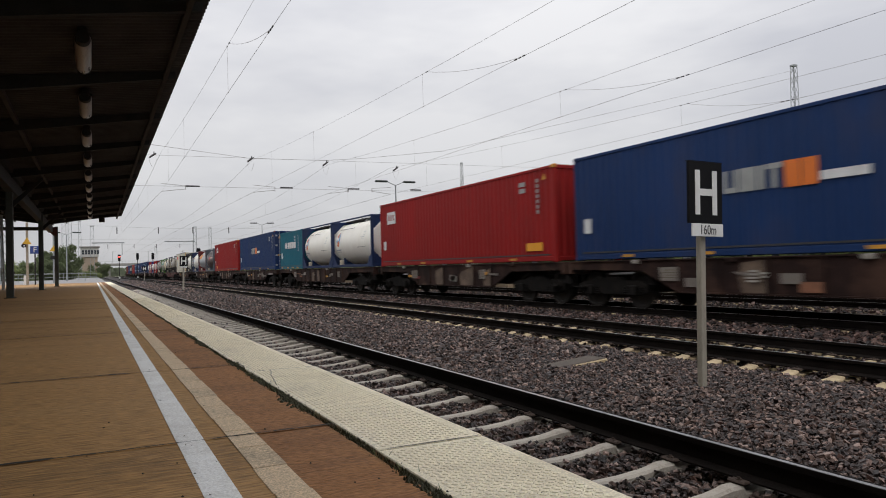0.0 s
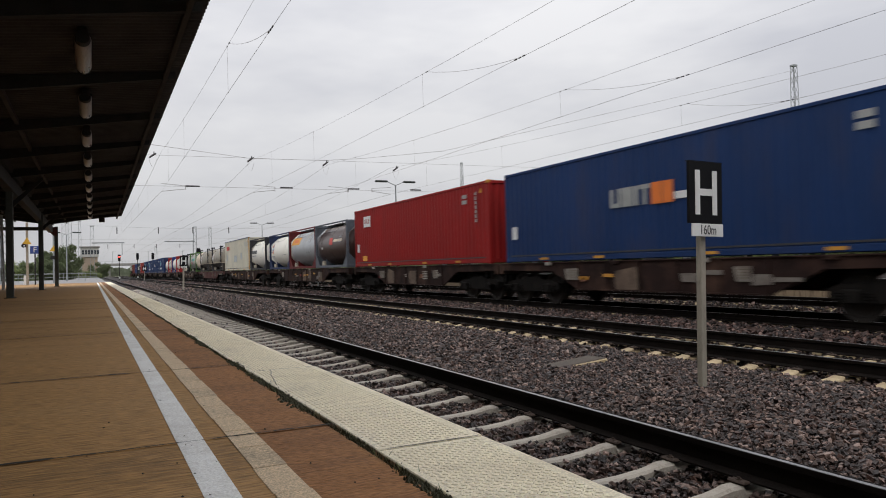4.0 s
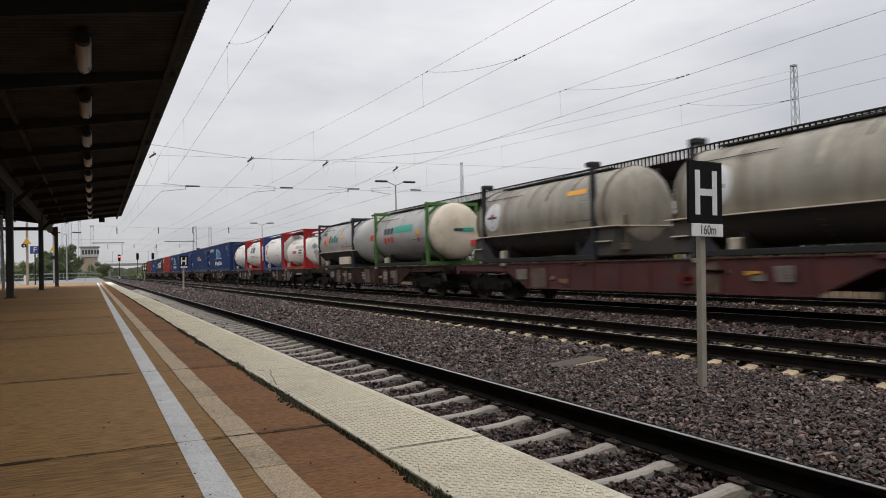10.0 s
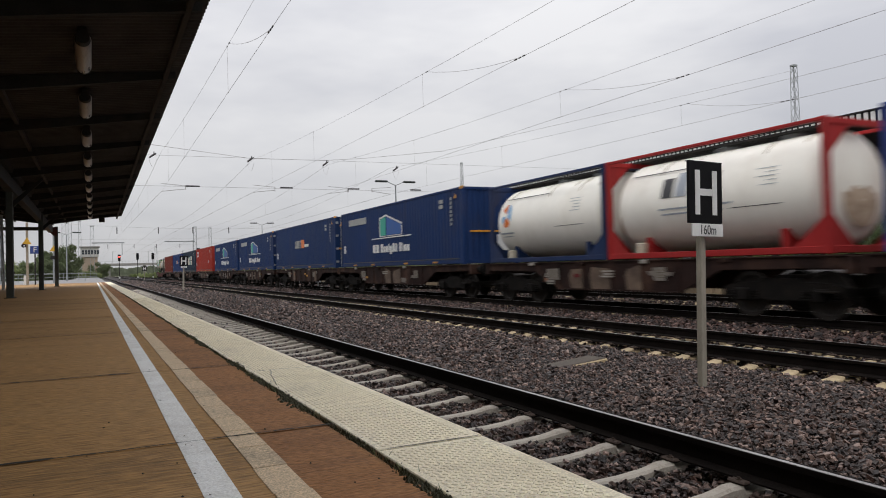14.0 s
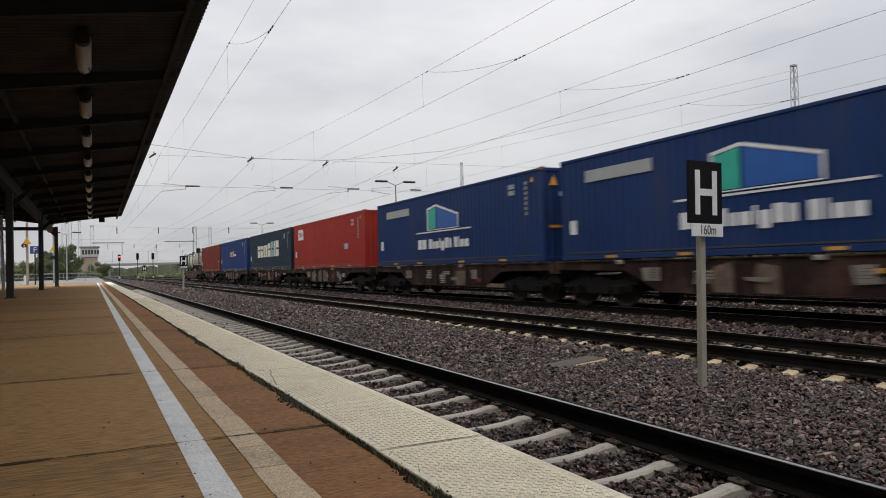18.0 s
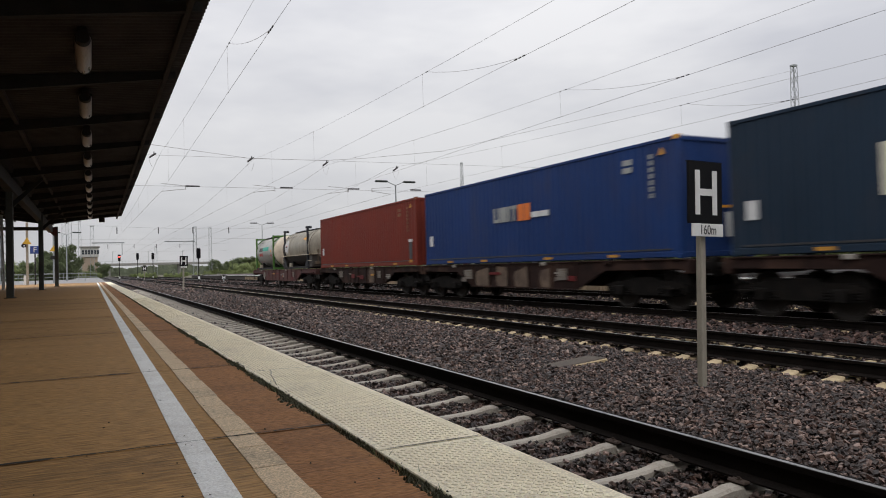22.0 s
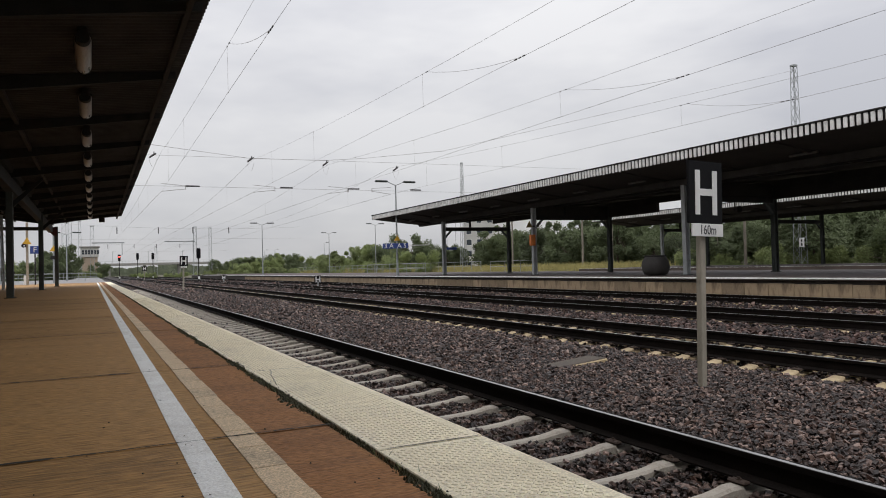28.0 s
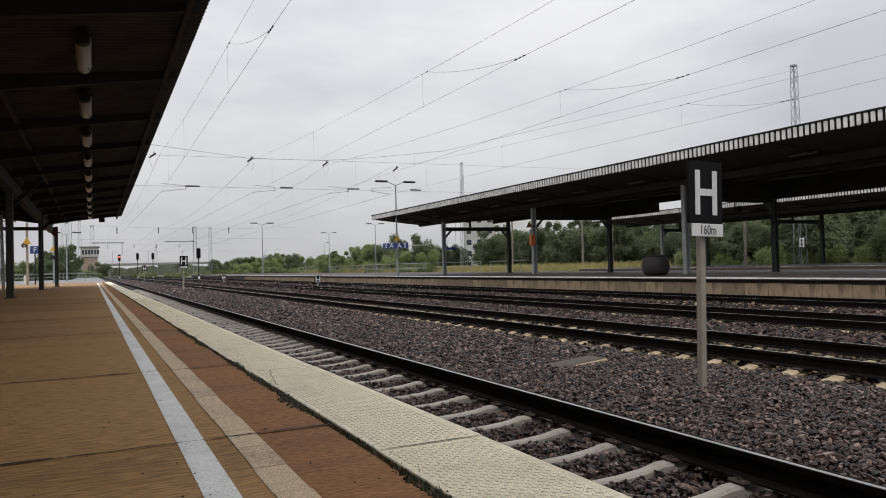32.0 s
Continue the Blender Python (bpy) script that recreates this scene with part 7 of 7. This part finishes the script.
part("triangle", Mesh().prism_y([(-0.3, 3.0), (0.3, 3.0), (0, 3.5)], -0.2, -0.16), M_YELLOW, wpost, "yellow warning triangle")
part("horn", Mesh().lathe_y([(-0.3, 0.15), (-0.2, 0.15), (0.1, 0.07), (0.2, 0.05)], -0.2, 2.9, 12), M_STEEL, wpost, "dark loudspeaker")
wp2 = thing("warning_post", "thin grey post with an amber warning triangle behind the canopy posts", "post", at=(-3.2, 75.0, -0.06))
part("post", Mesh().tube((0, 0, 0), (0, 0, 4.6), 0.08, 8), M_GALV, wp2)
part("marker", Mesh().prism_y([(-0.32, 2.95), (0.32, 2.95), (0, 3.5)], -0.12, -0.09), M_YELLOW, wp2, "amber warning triangle")
part("camera", Mesh().cbox(-0.25, 0.25, -0.15, 0.15, 2.2, 2.55, 0.05), M_STEEL, wp2)
# low white bollard with a dark top
bin_ = thing("ticket_machine", "low pale bollard with dark top on the forecourt", "machine", at=(-4.4, 61.0, -0.02))
part("body", Mesh().cbox(-0.16, 0.16, -0.2, 0.2, 0.0, 0.75, 0.04), M_SIGNWHITE, bin_)
part("top", Mesh().cbox(-0.18, 0.18, -0.22, 0.22, 0.75, 0.8, 0.02), M_STEEL, bin_)


def building(name, label, at, w, d, h, storeys, cols, wall_m, yaw=0.0):
    b = thing(name, label, "building", "", at)
    b.rotation_euler = (0, 0, radians(yaw))
    part("wall", Mesh().box(-w / 2, w / 2, 0, d, 0, h), wall_m, b)
    part("roof", Mesh().cbox(-w / 2 - 0.3, w / 2 + 0.3, -0.3, d + 0.3, h, h + 0.35, 0.05), M_CONCRETE, b)
    pane = Mesh().box(-0.65, 0.65, -0.05, -0.02, -0.75, 0.75).data("pane", M_PANE)
    fr = Mesh().box(-0.75, 0.75, -0.03, 0.02, -0.85, 0.85).data("window", M_SIGNWHITE)
    for r in range(storeys):
        for k in range(cols):
            o = part("window", fr, None, b)
            o.location = (-w / 2 + w * (k + 0.5) / cols, 0, h * (r + 0.55) / storeys)
            part("pane", pane, None, o)
    return b


building("apartment_building", "grey apartment block with dark windows behind the trees", (94.5, 170, -0.9), 8.5, 12, 15.0, 5, 3, M_FACADE, -28)
building("apartment_building", "plain white apartment block behind the trees", (108.5, 168, -0.9), 19, 12, 17.0, 5, 0, M_WHITEWALL, -32)
box = thing("signal_box", "old brick signal box with a glazed pale upper storey", "signal box", at=(-1.2, 300, -0.9))
part("tower", Mesh().cbox(-2.2, 3.0, 0, 6, 0, 8.2, 0.05), M_FACADE_TAN, box, "ochre brick tower")
part("cabin", Mesh().cbox(-2.8, 3.4, -0.4, 6.4, 8.2, 11.8, 0.1), M_FACADE, box, "pale overhanging cabin")
for k in range(6):
    part("window", Mesh().box(-2.3 + k, -1.5 + k, -0.46, -0.41, 9.2, 10.8), M_PANE, box)
part("roof", Mesh().cbox(-3.2, 3.8, -0.9, 6.9, 11.8, 12.2, 0.05), M_CONCRETE, box)

# ---- trees, bushes, grass ----


def tree_mesh(seed, h, spread, leaves, size, squat=0.35):
    """Trunk with limbs, and a crown of many small leaf clumps."""
    g = random.Random(seed)
    t = Mesh()
    t.tube((0, 0, -0.1), (0.1, 0, h * 0.45), 0.035 * h * 0.6, 8, 0.018 * h * 0.6)
    blobs = []
    for k in range(g.randint(20, 27)):
        a, r = g.uniform(0, 6.28), spread * math.sqrt(g.random()) * 0.8
        z = h * g.uniform(squat, 0.9) * (1 - 0.25 * r / spread)
        c = Vector((r * math.cos(a), r * math.sin(a), z))
        blobs.append((c, spread * g.uniform(0.16, 0.36)))
        t.tube((0.1, 0, h * g.uniform(0.25, 0.45)), c, 0.008 * h, 5, 0.003 * h)
    v, f = [], []
    for k in range(leaves):
        c, r = g.choice(blobs)
        d = Vector((g.gauss(0, 1), g.gauss(0, 1), g.gauss(0, 0.85)))
        d = d.normalized() * r * (g.random() ** 0.4) * g.uniform(0.75, 1.12)
        p = c + d
        s = size * g.uniform(0.6, 1.4)
        u = Vector((g.gauss(0, 1), g.gauss(0, 1), g.gauss(0, 0.7))).normalized()
        w = u.orthogonal().normalized()
        n = u.cross(w)
        i = len(v)
        v += [tuple(p - u * s), tuple(p + w * s * 0.55 + n * s * 0.15), tuple(p + u * s), tuple(p - w * s * 0.55 + n * s * 0.15)]
        f.append((i, i + 1, i + 2, i + 3))
    me = bpy.data.meshes.new("crown")
    me.from_pydata(v, [], f)
    return t, me


TREES = []
# the last two trees wear the pale leaf, as painted haze for far belts
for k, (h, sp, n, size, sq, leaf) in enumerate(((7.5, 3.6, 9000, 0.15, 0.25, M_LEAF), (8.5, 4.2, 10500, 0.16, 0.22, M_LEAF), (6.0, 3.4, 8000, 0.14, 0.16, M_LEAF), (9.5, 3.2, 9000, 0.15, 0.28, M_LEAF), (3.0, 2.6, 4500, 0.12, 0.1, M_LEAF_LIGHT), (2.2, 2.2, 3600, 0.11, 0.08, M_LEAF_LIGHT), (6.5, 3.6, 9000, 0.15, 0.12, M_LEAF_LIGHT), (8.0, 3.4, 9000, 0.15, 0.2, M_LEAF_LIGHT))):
    trunk, crown = tree_mesh(50 + k, h, sp, n, size, sq)
    crown.materials.append(leaf)
    bush = k in (4, 5)
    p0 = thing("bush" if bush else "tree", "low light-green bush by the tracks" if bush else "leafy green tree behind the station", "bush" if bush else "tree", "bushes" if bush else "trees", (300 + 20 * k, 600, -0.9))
    part("trunk", trunk, M_BARK, p0)
    part("crown", crown, None, p0, "uneven leafy crown")
    TREES.append(p0)
g = random.Random(9)


def plant(x, y, kinds, scale=1.0, z=-0.98):
    if 0.518 < x / y < 0.566 and y < 165:
        y += 9
        x -= 9
    o = copy_thing(TREES[g.choice(kinds)], pose(x, y, z, 0, 0, g.uniform(0, 360)))
    s = scale * g.uniform(0.85, 1.15)
    o.scale = (s, s, s * g.uniform(0.9, 1.1))


for k in range(44):                       # tree belt behind the rear platform
    y = 28 + 2.3 * k + g.uniform(-1, 1)
    plant(64 + g.uniform(-3, 8) + 0.02 * y, y, (0, 1, 2, 3), 0.95 if y < 60 else 1.0)
for k in range(34):
    y = 20 + 3.2 * k
    plant(74 + g.uniform(-3, 10), y, (0, 1, 3), 1.1)
for k in range(40):                       # farther belt along the line
    y = 135 + 7.5 * k + g.uniform(-3, 3)
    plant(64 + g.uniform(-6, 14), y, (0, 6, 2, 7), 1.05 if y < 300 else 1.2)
for k in range(36):
    y = 105 + 6.0 * k + g.uniform(-3, 3)
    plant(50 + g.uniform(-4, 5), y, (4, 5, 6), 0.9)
for k in range(30):                       # low growth before the bridge
    plant(g.uniform(14, 48), g.uniform(230, 400), (5,), 0.75)
for k in range(46):                       # trees at the left
    y = g.uniform(120, 300)
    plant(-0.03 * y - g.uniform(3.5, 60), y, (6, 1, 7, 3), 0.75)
for k in range(30):                       # undergrowth behind the rear platform
    plant(61.5 + g.uniform(-1, 5), 18 + 1.5 * k, (4, 5), 0.95)
for x, y in ((80, 160), (83, 163), (86, 166), (81, 168), (88, 172), (78, 150)):
    plant(x, y, (0, 1), 0.95)
for x, y in ((-1.5, 240), (0.5, 250), (2.2, 262), (-3.0, 236)):
    plant(x, y, (4, 2), 1.0)
for k in range(16):
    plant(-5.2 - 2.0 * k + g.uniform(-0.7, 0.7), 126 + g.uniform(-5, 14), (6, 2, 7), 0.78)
for x, y, sc in ((-5.9, 128, 0.7), (-5.3, 133, 0.76), (-5.2, 150, 0.84), (-5.0, 140, 0.6)):
    plant(x, y, (3, 1), sc)
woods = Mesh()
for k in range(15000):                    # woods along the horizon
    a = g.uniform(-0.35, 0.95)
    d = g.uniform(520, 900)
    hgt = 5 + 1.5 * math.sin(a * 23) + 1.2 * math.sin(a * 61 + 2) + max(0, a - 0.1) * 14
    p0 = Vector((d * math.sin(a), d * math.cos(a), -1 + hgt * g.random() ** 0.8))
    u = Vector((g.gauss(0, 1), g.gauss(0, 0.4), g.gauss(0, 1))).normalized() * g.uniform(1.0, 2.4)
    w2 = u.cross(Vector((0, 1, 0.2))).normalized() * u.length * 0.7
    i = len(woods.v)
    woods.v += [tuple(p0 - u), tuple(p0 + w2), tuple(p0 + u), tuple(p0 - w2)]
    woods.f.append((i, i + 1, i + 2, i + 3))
tagged(part("far_woods", woods, M_WOODS), "woods along the horizon, haze put into their grey-green colour", "woods", kind="stuff")
for o in TREES:
    for ch in list(o.children):
        bpy.data.objects.remove(ch)
    bpy.data.objects.remove(o)

setting("grass_bank", Mesh().prism_y([(47.5, -1.0), (50.0, -0.3), (61.0, 0.0), (66.0, -1.0)], 60, 190), M_GROUND, "low weedy bank behind the rear platform")
gr = np.random.default_rng(5)
nb = 26000
bx = gr.uniform(48.5, 60, nb)
by = gr.uniform(61, 185, nb)
bh = gr.uniform(0.4, 1.15, nb)
ang = gr.uniform(0, 6.28, nb)
lean = gr.uniform(-0.3, 0.3, (nb, 2))
wdt = 0.035
v = np.stack([np.stack([bx - wdt * np.cos(ang), by - wdt * np.sin(ang), -0.35 + 0.03 * (bx - 49)], -1), np.stack([bx + wdt * np.cos(ang), by + wdt * np.sin(ang), -0.35 + 0.03 * (bx - 49)], -1), np.stack([bx + lean[:, 0], by + lean[:, 1], -0.35 + 0.03 * (bx - 49) + bh * 0.8], -1)], 1).reshape(-1, 3)
me = bpy.data.meshes.new("dry_grass")
me.from_pydata(v.tolist(), [], [(3 * k, 3 * k + 1, 3 * k + 2) for k in range(nb)])
me.materials.append(M_GRASS)
tagged(new("dry_grass", me), "tall dry yellow-green grass behind the platforms", "grass", kind="stuff")


# ---- motion of the train ----
def motions():
    for ob, s, x, z in TRAIN:
        walk(ob, [(float(t), pose(x, s - travelled(t), z)) for t in range(0, 33)])


motions()
